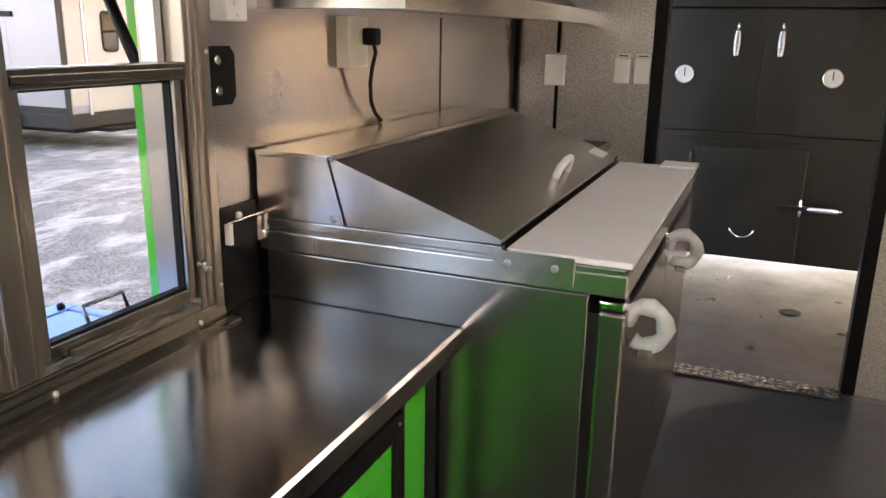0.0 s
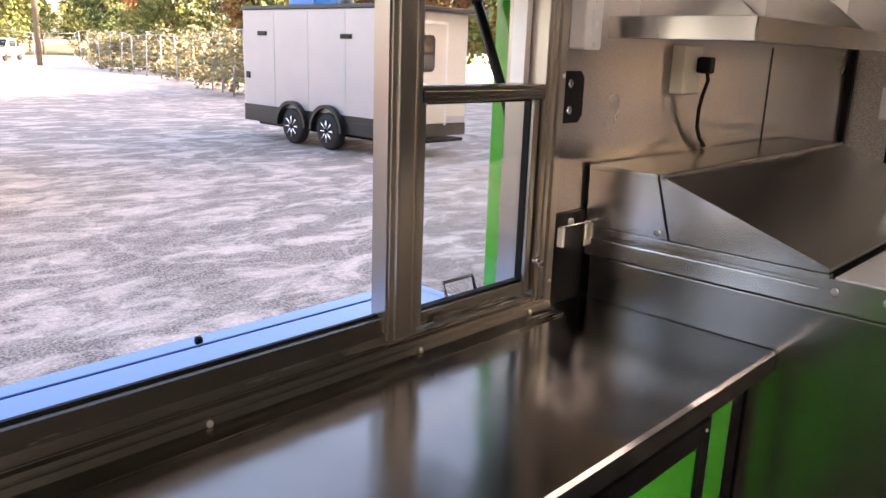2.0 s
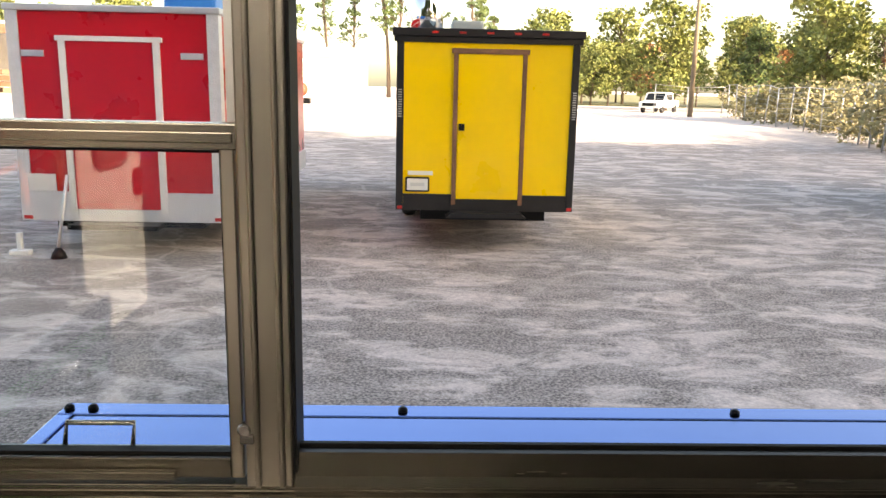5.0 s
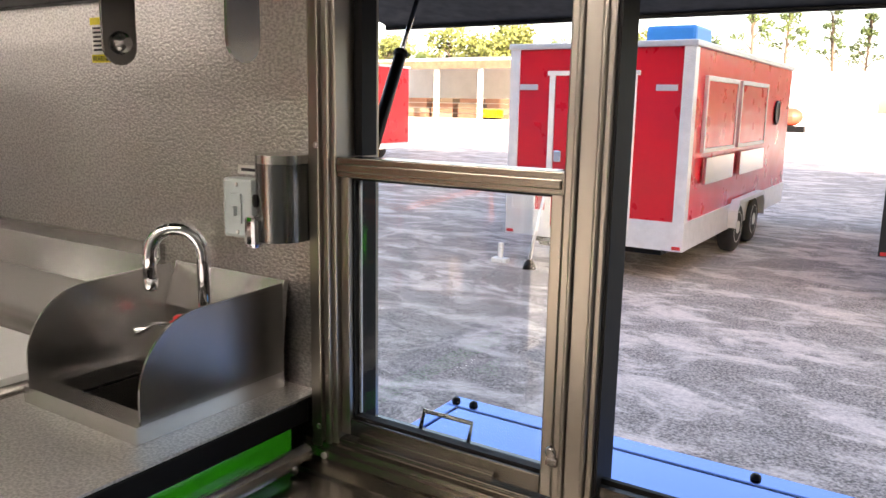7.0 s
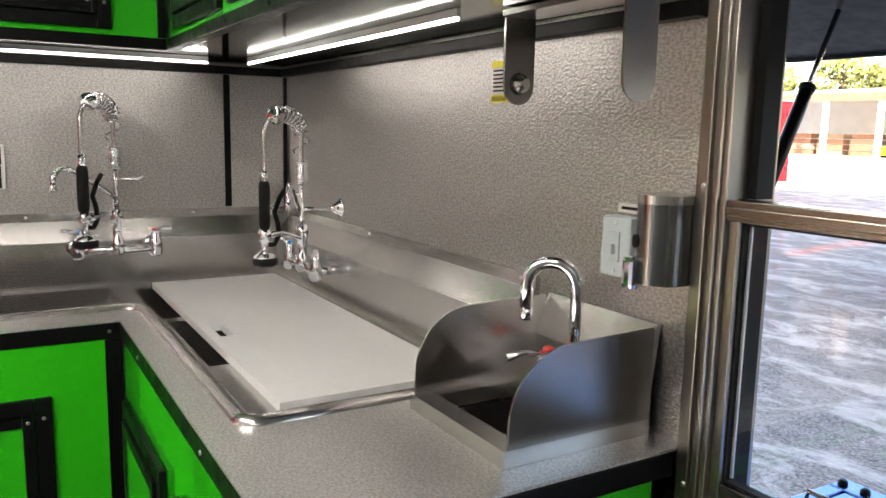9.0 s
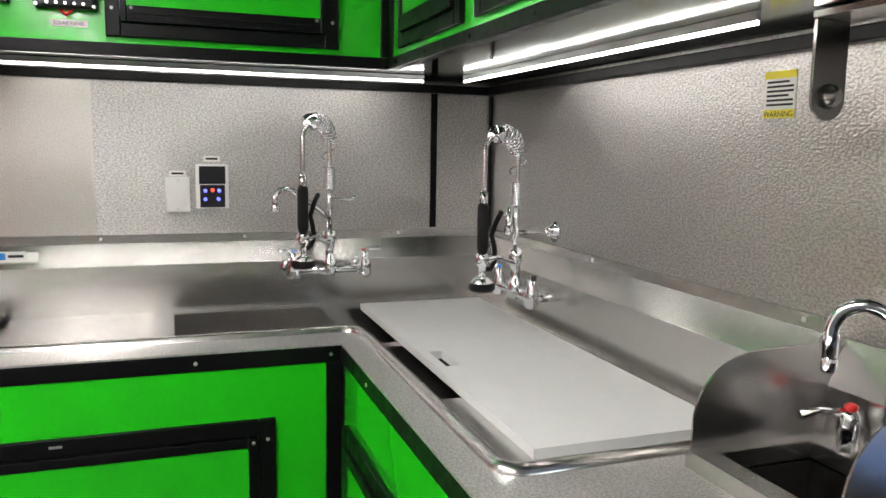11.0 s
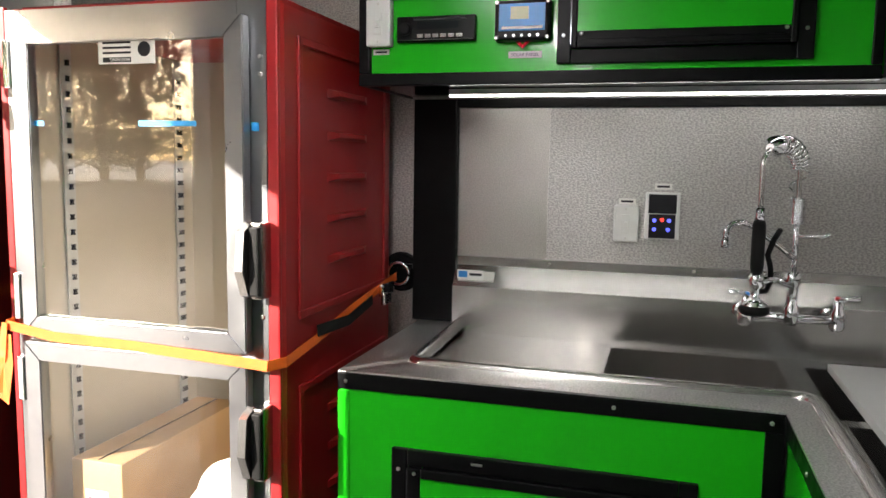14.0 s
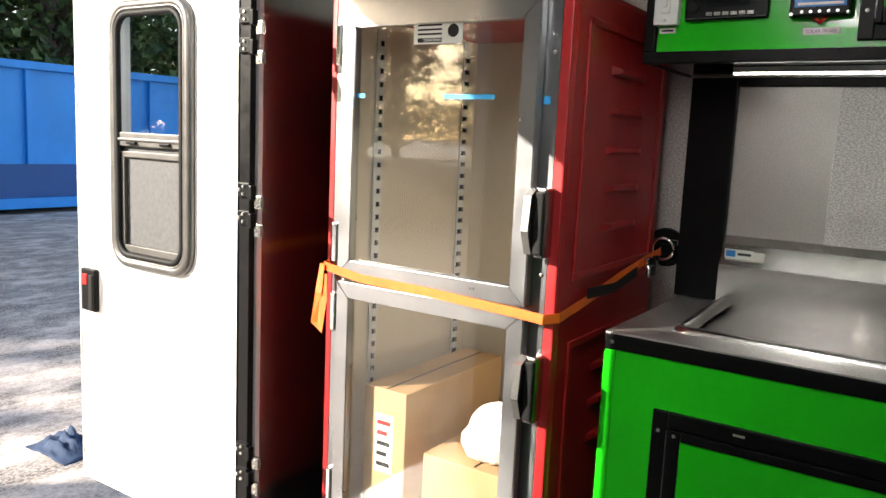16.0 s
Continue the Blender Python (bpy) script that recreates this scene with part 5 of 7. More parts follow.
upA = thing("upper_cabinet", (-2.44, -0.13, UZ), "green upper cabinet with black edges above the sinks", "upper cabinet", "upper cabinets")
part("body", boxes((X0 + 0.001, UX - 0.006, -0.733, UY + 0.004, UZ + 0.012, 2.099)), GREEN, upA)
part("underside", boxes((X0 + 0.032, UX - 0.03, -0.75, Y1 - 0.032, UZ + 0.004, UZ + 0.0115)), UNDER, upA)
upper_edge(upA, (UX - 0.03, UX, -0.768, UY - 0.001, UZ, UZ + 0.032))
part("corner_trim", boxes((UX - 0.03, UX, -0.768, -0.738, UZ + 0.033, 2.099), bev=0.003), BLACK, upA)
part("corner_trim", boxes((UX - 0.025, UX, UY - 0.024, UY - 0.001, UZ + 0.033, 2.099), bev=0.003), BLACK, upA)
part("end_trim", boxes((X0 + 0.001, UX - 0.031, -0.768, -0.756, UZ, UZ + 0.032), bev=0.003), BLACK, upA)
d = part("cabinet_door", boxes((UX + 0.006, UX + 0.018, -0.188, 0.300, 1.745, 2.05), bev=0.002), GREEN, upA)
part("door_frame", boxes((UX - 0.005, UX + 0.012, -0.236, -0.202, 1.672, 2.07), (UX - 0.005, UX + 0.012, 0.312, 0.350, 1.672, 2.07), (UX - 0.005, UX + 0.012, -0.201, 0.311, 1.672, 1.706), bev=0.003), BLACK, d)
part("door_rail", boxes((UX, UX + 0.022, -0.20, -0.186, 1.708, 2.06), (UX, UX + 0.022, 0.298, 0.311, 1.708, 2.06), (UX, UX + 0.022, -0.185, 0.297, 1.708, 1.748), bev=0.003), BLACK, d)
part("rail_rib", boxes((UX + 0.0225, UX + 0.026, -0.185, 0.297, 1.716, 1.720), (UX + 0.0225, UX + 0.026, -0.185, 0.297, 1.728, 1.732)), BLACK, d)
part("hinge_strip", boxes((UX + 0.012, UX + 0.02, -0.2025, -0.2005, 1.72, 2.05)), CHROME, d)
screws(d, [(UX + 0.022, y, 1.742) for y in (-0.175, 0.288)] + [(UX + 0.012, y, 1.74) for y in (-0.22, 0.332)], PX, 0.005)
upB = thing("upper_cabinet", (-1.48, 0.75, UZ), "green upper cabinet with black edges by the window", "upper cabinet", "upper cabinets")
part("body", boxes((UX + 0.001, -0.735, UY + 0.006, Y1 - 0.001, UZ + 0.012, 2.099)), GREEN, upB)
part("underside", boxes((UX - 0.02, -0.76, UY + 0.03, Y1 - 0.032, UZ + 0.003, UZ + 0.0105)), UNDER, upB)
upper_edge(upB, (UX + 0.001, -0.722, UY, UY + 0.03, UZ, UZ + 0.032))
part("end_trim", boxes((-0.752, -0.722, UY + 0.031, Y1 - 0.001, UZ, UZ + 0.032), bev=0.003), BLACK, upB)
part("corner_trim", boxes((UX + 0.001, UX + 0.025, UY, UY + 0.025, UZ + 0.033, 2.099), bev=0.003), BLACK, upB)
for xa, xb in ((-2.11, -1.64), (-1.56, -1.09)):
    d = part("cabinet_door", boxes((xa + 0.055, xb - 0.055, UY - 0.012, UY - 0.001, 1.745, 2.05), bev=0.002), GREEN, upB)
    part("door_frame", boxes((xa, xa + 0.034, UY - 0.008, UY + 0.005, 1.672, 2.07), (xb - 0.034, xb, UY - 0.008, UY + 0.005, 1.672, 2.07), (xa + 0.035, xb - 0.035, UY - 0.008, UY + 0.005, 1.672, 1.706), bev=0.003), BLACK, d)
    part("door_rail", boxes((xa + 0.037, xa + 0.054, UY - 0.018, UY - 0.002, 1.708, 2.06), (xb - 0.054, xb - 0.037, UY - 0.018, UY - 0.002, 1.708, 2.06), (xa + 0.055, xb - 0.055, UY - 0.018, UY - 0.002, 1.708, 1.748), bev=0.003), BLACK, d)
    part("hinge_strip", boxes((xa + 0.0345, xa + 0.0365, UY - 0.016, UY - 0.004, 1.72, 2.05)), CHROME, d)
screws(upB, [(x, UY, 1.641) for x in (-2.15, -1.9, -1.6, -1.3, -1.0)], NY, 0.006, BLACK)


def led(name, p0, p1, label):
    ob = thing(name, [(a + b) / 2 for a, b in zip(p0, p1)], label, "light strip", "under-cabinet lights")
    x0, x1, y0, y1 = min(p0[0], p1[0]) - 0.0026, max(p0[0], p1[0]) + 0.0026, min(p0[1], p1[1]) - 0.0026, max(p0[1], p1[1]) + 0.0026
    part("channel", boxes((x0 - 0.0015, x1 + 0.0015, y0 - 0.0015, y1 + 0.0015, p0[2] + 0.006, UZ + 0.002)), ALU_PAINT, ob)
    part("diffuser", boxes((x0, x1, y0, y1, p0[2], p0[2] + 0.0055), bev=0.001), LED, ob)


led("led_strip", (-2.36, -0.55, 1.606), (-2.36, 0.64, 1.606), "glowing white LED strip under the cabinet")
led("led_strip", (-2.30, 0.755, 1.606), (-1.06, 0.755, 1.606), "glowing white LED strip under the cabinet")

for x0, x1, y, glow in ((-1.6, 0.2, -0.55, LED_CEIL), (0.9, 2.9, -0.55, LED_DIM)):
    ob = thing("ceiling_light", ((x0 + x1) / 2, y, ZC - 0.03), "long white LED ceiling light", "ceiling light", "ceiling lights")
    part("housing", boxes((x0, x1, y - 0.06, y + 0.06, ZC - 0.02, ZC - 0.0005), bev=0.003), ALU_PAINT, ob)
    part("diffuser", boxes((x0 + 0.02, x1 - 0.02, y - 0.045, y + 0.045, ZC - 0.035, ZC - 0.0205), bev=0.006), glow, ob)

# instruments on the upper cabinet's face
isw = wall_plate("cabinet_switch", (UX - 0.006, -0.705, 1.785), PX, 0.068, 0.12, 0.030, WHITE_PL, "white plastic light switch on the green cabinet", "switch")
tag_strip(isw, (UX - 0.005, -0.705, 1.713), PX, 0.045, 0.014)
vp = thing("hatch_panel", (UX, -0.54, 1.84), "black framed hatch set in the green cabinet", "hatch")
part("hatch_frame", boxes((UX - 0.0055, UX + 0.014, -0.712, -0.378, 1.846, 1.880), (UX - 0.0055, UX + 0.014, -0.712, -0.680, 1.881, 2.07), (UX - 0.0055, UX + 0.014, -0.410, -0.378, 1.881, 2.07), bev=0.004), BLACK, vp)
part("hatch_board", boxes((UX - 0.0055, UX + 0.006, -0.679, -0.411, 1.881, 2.07)), BLACK, vp)
st = thing("car_stereo", (UX, -0.55, 1.767), "black car stereo set into the green cabinet", "stereo")
part("faceplate", boxes((UX - 0.0055, UX + 0.012, -0.657, -0.445, 1.735, 1.800), bev=0.004), BLACK, st)
part("display", boxes((UX + 0.0125, UX + 0.014, -0.60, -0.49, 1.767, 1.785)), DGLASS, st)
part("knob", lathe(bmesh.new(), (UX + 0.012, -0.632, 1.768), PX, [(0, 0.017), (0.012, 0.016), (0.014, 0.012)], 16), BLACK_RUB, st)
part("slot", boxes((UX + 0.0125, UX + 0.0145, -0.61, -0.47, 1.789, 1.792)), CHROME, st)
for k in range(6):
    part("button", boxes((UX + 0.0125, UX + 0.016, -0.60 + 0.021 * k, -0.583 + 0.021 * k, 1.744, 1.754), bev=0.001), STEEL_DARK, st)
part("trim_line", boxes((UX + 0.0125, UX + 0.0145, -0.652, -0.45, 1.738, 1.740)), CHROME, st)
cc = thing("charge_controller", (UX, -0.322, 1.775), "blue and black solar charge controller on the cabinet", "controller")
part("case", boxes((UX - 0.0055, UX + 0.028, -0.392, -0.252, 1.728, 1.828), bev=0.008), BLACK, cc)
part("blue_face", boxes((UX + 0.0285, UX + 0.031, -0.380, -0.264, 1.752, 1.818), bev=0.001), BLUE_PL, cc)
part("lcd", boxes((UX + 0.0315, UX + 0.033, -0.350, -0.305, 1.780, 1.810)), mat("lcd_glass", (0.30, 0.36, 0.20), 0.3), cc, "grey-green display")
part("keys", boxes((UX + 0.0315, UX + 0.033, -0.372, -0.270, 1.756, 1.762)), PAPER, cc)
part("wires", tube(bmesh.new(), [(UX + 0.01, -0.335, 1.729), (UX + 0.012, -0.322, 1.716), (UX + 0.01, -0.308, 1.729)], 0.005, 8), RED_PL, cc)
screws(cc, [(UX + 0.028, y, z) for y in (-0.386, -0.258) for z in (1.736, 1.822)], PX, 0.005)
for k in range(5):
    part("terminal", lathe(bmesh.new(), (UX + 0.028, -0.362 + 0.020 * k, 1.741), PX, [(0, 0.004), (0.002, 0.003)], 8), SCREW, cc)
strip = tag_strip(cc, (UX - 0.005, -0.318, 1.698), PX, 0.085, 0.017, bars=0)
lettering("SOLAR PANEL", 0.0115, pose(UX - 0.0034, -0.318, 1.694, 0, 0, 90) @ pose(0, 0, 0, 90, 0, 0), INK, cc, "the words SOLAR PANEL in black")

# paper towel holder under the cabinet
th = thing("towel_holder", (-0.87, 0.86, 1.60), "empty steel paper towel holder under the cabinet", "towel holder")
part("plate", boxes((-1.015, -0.72, 0.82, 0.90, 1.615, 1.6245)), STEEL, th)
for x in (-1.02, -0.722):
    pr = [(0.828, 1.614), (0.892, 1.614), (0.892, 1.50)] + [(p.x, p.y) for p in arc((0.86, 1.495, 0), (1, 0, 0), (0, 1, 0), 0.032, 0, -180, 10)] + [(0.828, 1.50)]
    arm_ = part("arm", prism(bmesh.new(), pr, "x", x, x + 0.006), STEEL_DARK, th)
    s = 1 if x < -0.9 else -1
    part("roll_boss", lathe(bmesh.new(), (x + (0.006 if s > 0 else 0), 0.86, 1.50), (s, 0, 0), [(0, 0.02), (0.012, 0.016), (0.02, 0.008)], 14), STEEL, arm_)

# ---- the holding cabinet (red) ----
OX, OY0, OY1, OZ = -1.876, -1.60, -0.825, 1.80
oven = thing("holding_cabinet", (-2.24, -1.21, 0.0), "tall red heated holding cabinet with two glass doors", "holding cabinet")
w = 0.045
part("side_wall", boxes((X0 + 0.02, OX - 0.012, OY1 - w, OY1, 0.10, OZ), bev=0.018), OVEN_RED, oven)
part("side_wall", boxes((X0 + 0.02, OX - 0.012, OY0, OY0 + w, 0.10, OZ), bev=0.018), OVEN_RED, oven)
part("top", boxes((X0 + 0.02, OX - 0.012, OY0 + w + 0.001, OY1 - w - 0.001, OZ - 0.05, OZ), bev=0.004), OVEN_RED, oven)
part("base", boxes((X0 + 0.02, OX - 0.012, OY0 + w + 0.001, OY1 - w - 0.001, 0.10, 0.15), bev=0.004), OVEN_RED, oven)
part("back", boxes((X0 + 0.021, X0 + 0.05, OY0 + w + 0.001, OY1 - w - 0.001, 0.151, OZ - 0.051)), LINER, oven)
part("liner", boxes((X0 + 0.051, OX - 0.013, OY0 + w + 0.0005, OY0 + w + 0.004, 0.151, OZ - 0.051)), LINER, oven)
part("liner", boxes((X0 + 0.051, OX - 0.013, OY1 - w - 0.004, OY1 - w - 0.0005, 0.151, OZ - 0.051)), LINER, oven)
# moulded side recess and ribs
part("side_moulding", boxes((X0 + 0.08, X0 + 0.10, OY1 + 0.0005, OY1 + 0.008, 1.05, 1.70), (OX - 0.11, OX - 0.09, OY1 + 0.0005, OY1 + 0.008, 1.05, 1.72), (X0 + 0.08, OX - 0.09, OY1 + 0.0005, OY1 + 0.008, 1.70, 1.72), (X0 + 0.08, OX - 0.09, OY1 + 0.0005, OY1 + 0.008, 1.03, 1.05),
     (X0 + 0.08, OX - 0.09, OY1 + 0.0005, OY1 + 0.008, 0.84, 0.86), (OX - 0.11, OX - 0.09, OY1 + 0.0005, OY1 + 0.008, 0.20, 0.84), bev=0.003), OVEN_RED, oven)
for z in (1.60, 1.49, 1.38, 1.27, 1.16, 0.75, 0.64, 0.53):
    bm = bmesh.new()
    box(bm, -2.42, -2.14, OY1 + 0.0002, OY1 + 0.014, z - 0.012, z + 0.012)
    for vv in bm.verts:
        if vv.co.y > OY1 + 0.005:
            vv.co.x += 0.05 if vv.co.x < -2.3 else -0.05
            vv.co.z += 0.008 if vv.co.z < z else -0.004
    part("rib", bm, OVEN_RED, oven)
# face frame, doors
part("face_frame", boxes((OX - 0.0115, OX, OY0 + 0.004, OY0 + 0.05, 0.11, OZ - 0.01), (OX - 0.0115, OX, OY1 - 0.105, OY1 - 0.031, 0.11, OZ - 0.01), (OX - 0.0115, OX, OY0 + 0.051, OY1 - 0.106, OZ - 0.06, OZ - 0.01), (OX - 0.0115, OX, OY0 + 0.051, OY1 - 0.106, 0.11, 0.15)), OVEN_ALU, oven)
part("corner_strip", boxes((OX - 0.0115, OX + 0.002, OY1 - 0.030, OY1, 0.11, OZ), bev=0.005), OVEN_RED, oven)
part("corner_strip", boxes((OX - 0.0115, OX + 0.002, OY0 - 0.018, OY0 + 0.0035, 0.11, OZ), bev=0.004), OVEN_RED, oven)
screws(oven, [(OX, OY1 - 0.046, z) for z in (1.66, 1.62, 1.16, 1.11, 1.05, 0.80, 0.72, 0.65)], PX, 0.006)
for z0, z1 in ((0.964, 1.752), (0.175, 0.946)):
    fr = 0.050
    ya, yb = OY0 + 0.050, OY1 - 0.072
    d = part("glass_door", prism(bmesh.new(), [(ya, z0), (ya, z1), (ya + fr, z1 - fr), (ya + fr, z0 + fr)], "x", OX + 0.002, OX + 0.034, 0.003), OVEN_ALU, oven)
    part("door_rail", prism(bmesh.new(), [(yb, z0), (yb, z1), (yb - fr, z1 - fr), (yb - fr, z0 + fr)], "x", OX + 0.002, OX + 0.034, 0.003), OVEN_ALU, d)
    part("door_rail", prism(bmesh.new(), [(ya, z1), (yb, z1), (yb - fr, z1 - fr), (ya + fr, z1 - fr)], "x", OX + 0.002, OX + 0.034, 0.003), OVEN_ALU, d)
    part("door_rail", prism(bmesh.new(), [(ya, z0), (yb, z0), (yb - fr, z0 + fr), (ya + fr, z0 + fr)], "x", OX + 0.002, OX + 0.034, 0.003), OVEN_ALU, d)
    pn = part("pane", boxes((OX + 0.014, OX + 0.018, ya + fr - 0.004, yb - fr + 0.004, z0 + fr - 0.004, z1 - fr + 0.004)), GLASS, d)
    pn.visible_shadow = False
    zh = 1.20 if z0 > 0.5 else 0.76
    h = part("door_handle", prism(bmesh.new(), [(OX + 0.036, zh - 0.10), (OX + 0.036, zh + 0.08), (OX + 0.075, zh + 0.06), (OX + 0.085, zh - 0.03), (OX + 0.06, zh - 0.09)], "y", yb + 0.002, yb + 0.022), STEEL, d)
    part("latch_housing", boxes((OX + 0.001, OX + 0.05, yb + 0.024, yb + 0.052, zh - 0.10, zh + 0.08), bev=0.006), STEEL_DARK, d)
    part("latch_pad", boxes((OX + 0.051, OX + 0.062, yb + 0.026, yb + 0.050, zh - 0.09, zh + 0.07), bev=0.004), BLACK_RUB, d)
    for zz in (z0 + 0.10, z1 - 0.10):
        part("hinge", boxes((OX + 0.001, OX + 0.04, ya - 0.020, ya - 0.001, zz - 0.06, zz + 0.06), bev=0.004), CHROME, d)
lab = part("label_plate", boxes((OX + 0.0185, OX + 0.0205, -1.298, -1.138, 1.648, 1.712), bev=0.0005), PAPER, oven, "white warning plate with dark print")
part("print_bar", boxes((OX + 0.0206, OX + 0.0212, -1.285, -1.205, 1.652, 1.664)), INK, lab)
for k in range(3):
    part("print_bar", boxes((OX + 0.0206, OX + 0.0212, -1.285, -1.205, 1.672 + 0.012 * k, 1.677 + 0.012 * k)), INK, lab)
lettering("WARNING", 0.012, pose(OX + 0.0216, -1.236, 1.6625, 0, 0, 90) @ pose(0, 0, 0, 90, 0, 0) @ pose(0, 0, 0, 0, 0, 180), PAPER, oven, "the word WARNING upside down in white")
part("print_mark", lathe(bmesh.new(), (OX + 0.0206, -1.168, 1.682), PX, [(0, 0.018), (0.0006, 0.017)], 16), INK, lab)
# inside: perforated uprights and tape
for y in (OY0 + 0.055, OY1 - 0.058):
    for x in (-2.02, -2.52):
        s = -1 if y < -1.2 else 1
        up = part("rack_upright", boxes((x - 0.02, x + 0.02, y - 0.002, y + 0.002, 0.16, 1.74)), ALU_PAINT, oven)
        for k in range(36):
            z = 0.20 + 0.042 * k
            wt_ = 0.013 if x < -2.3 else 0.006
            ys = sorted((y - s * 0.0025, y - s * 0.009))
            part("slot_tab", boxes((x - wt_, x + wt_, *ys, z, z + 0.004), (x - wt_, x + wt_, *ys, z + 0.011, z + 0.015), (x - wt_ * 0.6, x + wt_ * 0.6, *ys, z + 0.0042, z + 0.0108)), INK, up)
part("inner_edge", boxes((-2.615, -2.60, -1.10, -1.085, 0.16, 1.74)), STEEL, oven)
for y0, y1 in ((-1.53, -1.47), (-1.19, -1.03)):
    part("tape", boxes((OX + 0.0185, OX + 0.0192, y0, y1, 1.500, 1.513)), TAPE, oven, "strip of blue tape")
part("tape", boxes((OX + 0.0005, OX + 0.0015, OY1 - 0.07, OY1 - 0.05, 1.49, 1.51)), TAPE, oven, "strip of blue tape")
for x in (-2.55, -1.99):
    for y in (OY0 + 0.08, OY1 - 0.08):
        part("caster", lathe(bmesh.new(), (x, y - 0.015, 0.05), (0, 1, 0), [(0, 0.045), (0.004, 0.05), (0.026, 0.05), (0.03, 0.045)], 16), BLACK_RUB, oven)


def carton(name, x0, x1, y0, y1, z0, z1, label):
    ob = thing(name, ((x0 + x1) / 2, (y0 + y1) / 2, z0), label, "cardboard box", "boxes in the cabinet")
    part("carton_body", boxes((x0, x1, y0, y1, z0, z1), bev=0.004), CARD, ob)
    part("flap_seam", boxes((x0 + 0.01, x1 - 0.01, (y0 + y1) / 2 - 0.002, (y0 + y1) / 2 + 0.002, z1 + 0.0003, z1 + 0.002)), INK, ob)
    return ob


c1 = carton("cardboard_box", -2.50, -1.912, -1.478, -1.316, 0.151, 0.612, "long brown cardboard box with a shipping label on its end")
lab1 = part("shipping_label", boxes((-1.9115, -1.9105, -1.432, -1.362, 0.34, 0.53)), PAPER, c1, "white shipping label")
for k in range(5):
    part("print_bar", boxes((-1.9102, -1.9097, -1.425, -1.372 - 0.012 * (k % 2), 0.36 + 0.034 * k, 0.374 + 0.034 * k)), RED_PL if k > 2 else INK, lab1)
c2 = carton("cardboard_box", -2.12, -1.905, -1.24, -0.89, 0.151, 0.450, "low brown cardboard box with a bag on top")
bm = bmesh.new()
bmesh.ops.create_icosphere(bm, subdivisions=4, radius=1)
for vv in bm.verts:
    nz = noise.noise(vv.co * 1.6) * 0.22 + noise.noise(vv.co * 5) * 0.05
    vv.co *= 1 + nz
    vv.co = Vector((-2.0 + vv.co.x * 0.075, -1.04 + vv.co.y * 0.11, max(0.452, 0.53 + vv.co.z * 0.095 + vv.co.y * 0.02)))
for f in bm.faces:
    f.smooth = True
single("bubble_wrap_bag", bm, WRAP, "crumpled bag of white bubble wrap on a box", "packing bag")

# strap round the cabinet, with its wall ring
ring = thing("strap_ring", (X0, -0.767, 1.063), "black recessed tie-down ring on the wall", "tie-down ring")
part("dish", lathe(bmesh.new(), (X0, -0.790, 1.063), PX, [(0, 0.066), (0.008, 0.066), (0.010, 0.058), (0.004, 0.05)], 24), BLACK, ring)
part("loop", tube(bmesh.new(), arc((X0 + 0.022, -0.795, 1.058), (0, 1, 0), (0, 0, 1), 0.036, 0, 350, 18), 0.005, 8), CHROME, ring)
part("pivot", boxes((X0 + 0.004, X0 + 0.02, -0.83, -0.75, 1.075, 1.090), bev=0.003), BLACK, ring)
strap = thing("ratchet_strap", (-2.2, -0.82, 0.95), "orange ratchet strap tied round the red cabinet", "strap")


def ribbon(pts, w, t=0.0015):
    """A flat band; pts are (centre, outward normal)."""
    bm = bmesh.new()
    rows = []
    for k, (p, n) in enumerate(pts):
        p, n = Vector(p), Vector(n).normalized()
        d = (Vector(pts[min(k + 1, len(pts) - 1)][0]) - Vector(pts[max(k - 1, 0)][0])).normalized()
        s = d.cross(n).normalized() * w / 2
        rows.append([bm.verts.new(q) for q in (p - s, p + s, p + s + n * t, p - s + n * t)])
    for a, b in zip(rows, rows[1:]):
        for i in range(4):
            bm.faces.new((a[i], a[(i + 1) % 4], b[(i + 1) % 4], b[i]))
    bm.faces.new(rows[0][::-1])
    bm.faces.new(rows[-1])
    bmesh.ops.recalc_face_normals(bm, faces=bm.faces[:])
    return bm


oy = OY1 + 0.009
part("band", ribbon([((X0 + 0.03, -0.80, 1.05), (0.3, 1, 0)), ((-2.5, oy + 0.012, 1.035), (0, 1, 0)), ((-2.30, oy, 1.0), (0, 1, 0.3)), ((-2.05, oy, 0.962), (0, 1, 0)), ((OX - 0.01, oy, 0.942), (0.3, 1, 0)), ((OX + 0.038, OY1 - 0.015, 0.942), (1, 0.5, 0)), ((OX + 0.040, OY1 - 0.10, 0.948), (1, 0, 0)), ((OX + 0.037, -1.2, 0.960), (1, 0, 0)), ((OX + 0.037, -1.45, 0.965), (1, 0, 0)), ((OX + 0.034, OY0 - 0.004, 0.985), (1, -0.4, 0)), ((OX - 0.02, OY0 - 0.008, 0.99), (0, -1, 0)), ((-2.6, OY0 - 0.006, 1.02), (0, -1, 0))], 0.026), ORANGE, strap)
part("hanging_tail", ribbon([((OX + 0.036, OY0 - 0.006, 0.99), (1, -0.3, 0)), ((OX + 0.045, OY0 - 0.012, 0.90), (1, 0, 0)), ((OX + 0.04, OY0 - 0.03, 0.80), (1, 0.4, 0)), ((OX + 0.05, OY0 + 0.0, 0.78), (1, 0, 0.4)), ((OX + 0.042, OY0 + 0.006, 0.88), (1, 0.2, 0)), ((OX + 0.038, OY0 + 0.002, 0.96), (1, 0, 0))], 0.026), ORANGE, strap)
part("ratchet", boxes((-2.56, -2.46, oy + 0.016, oy + 0.034, 1.005, 1.045), bev=0.006), CHROME, strap)
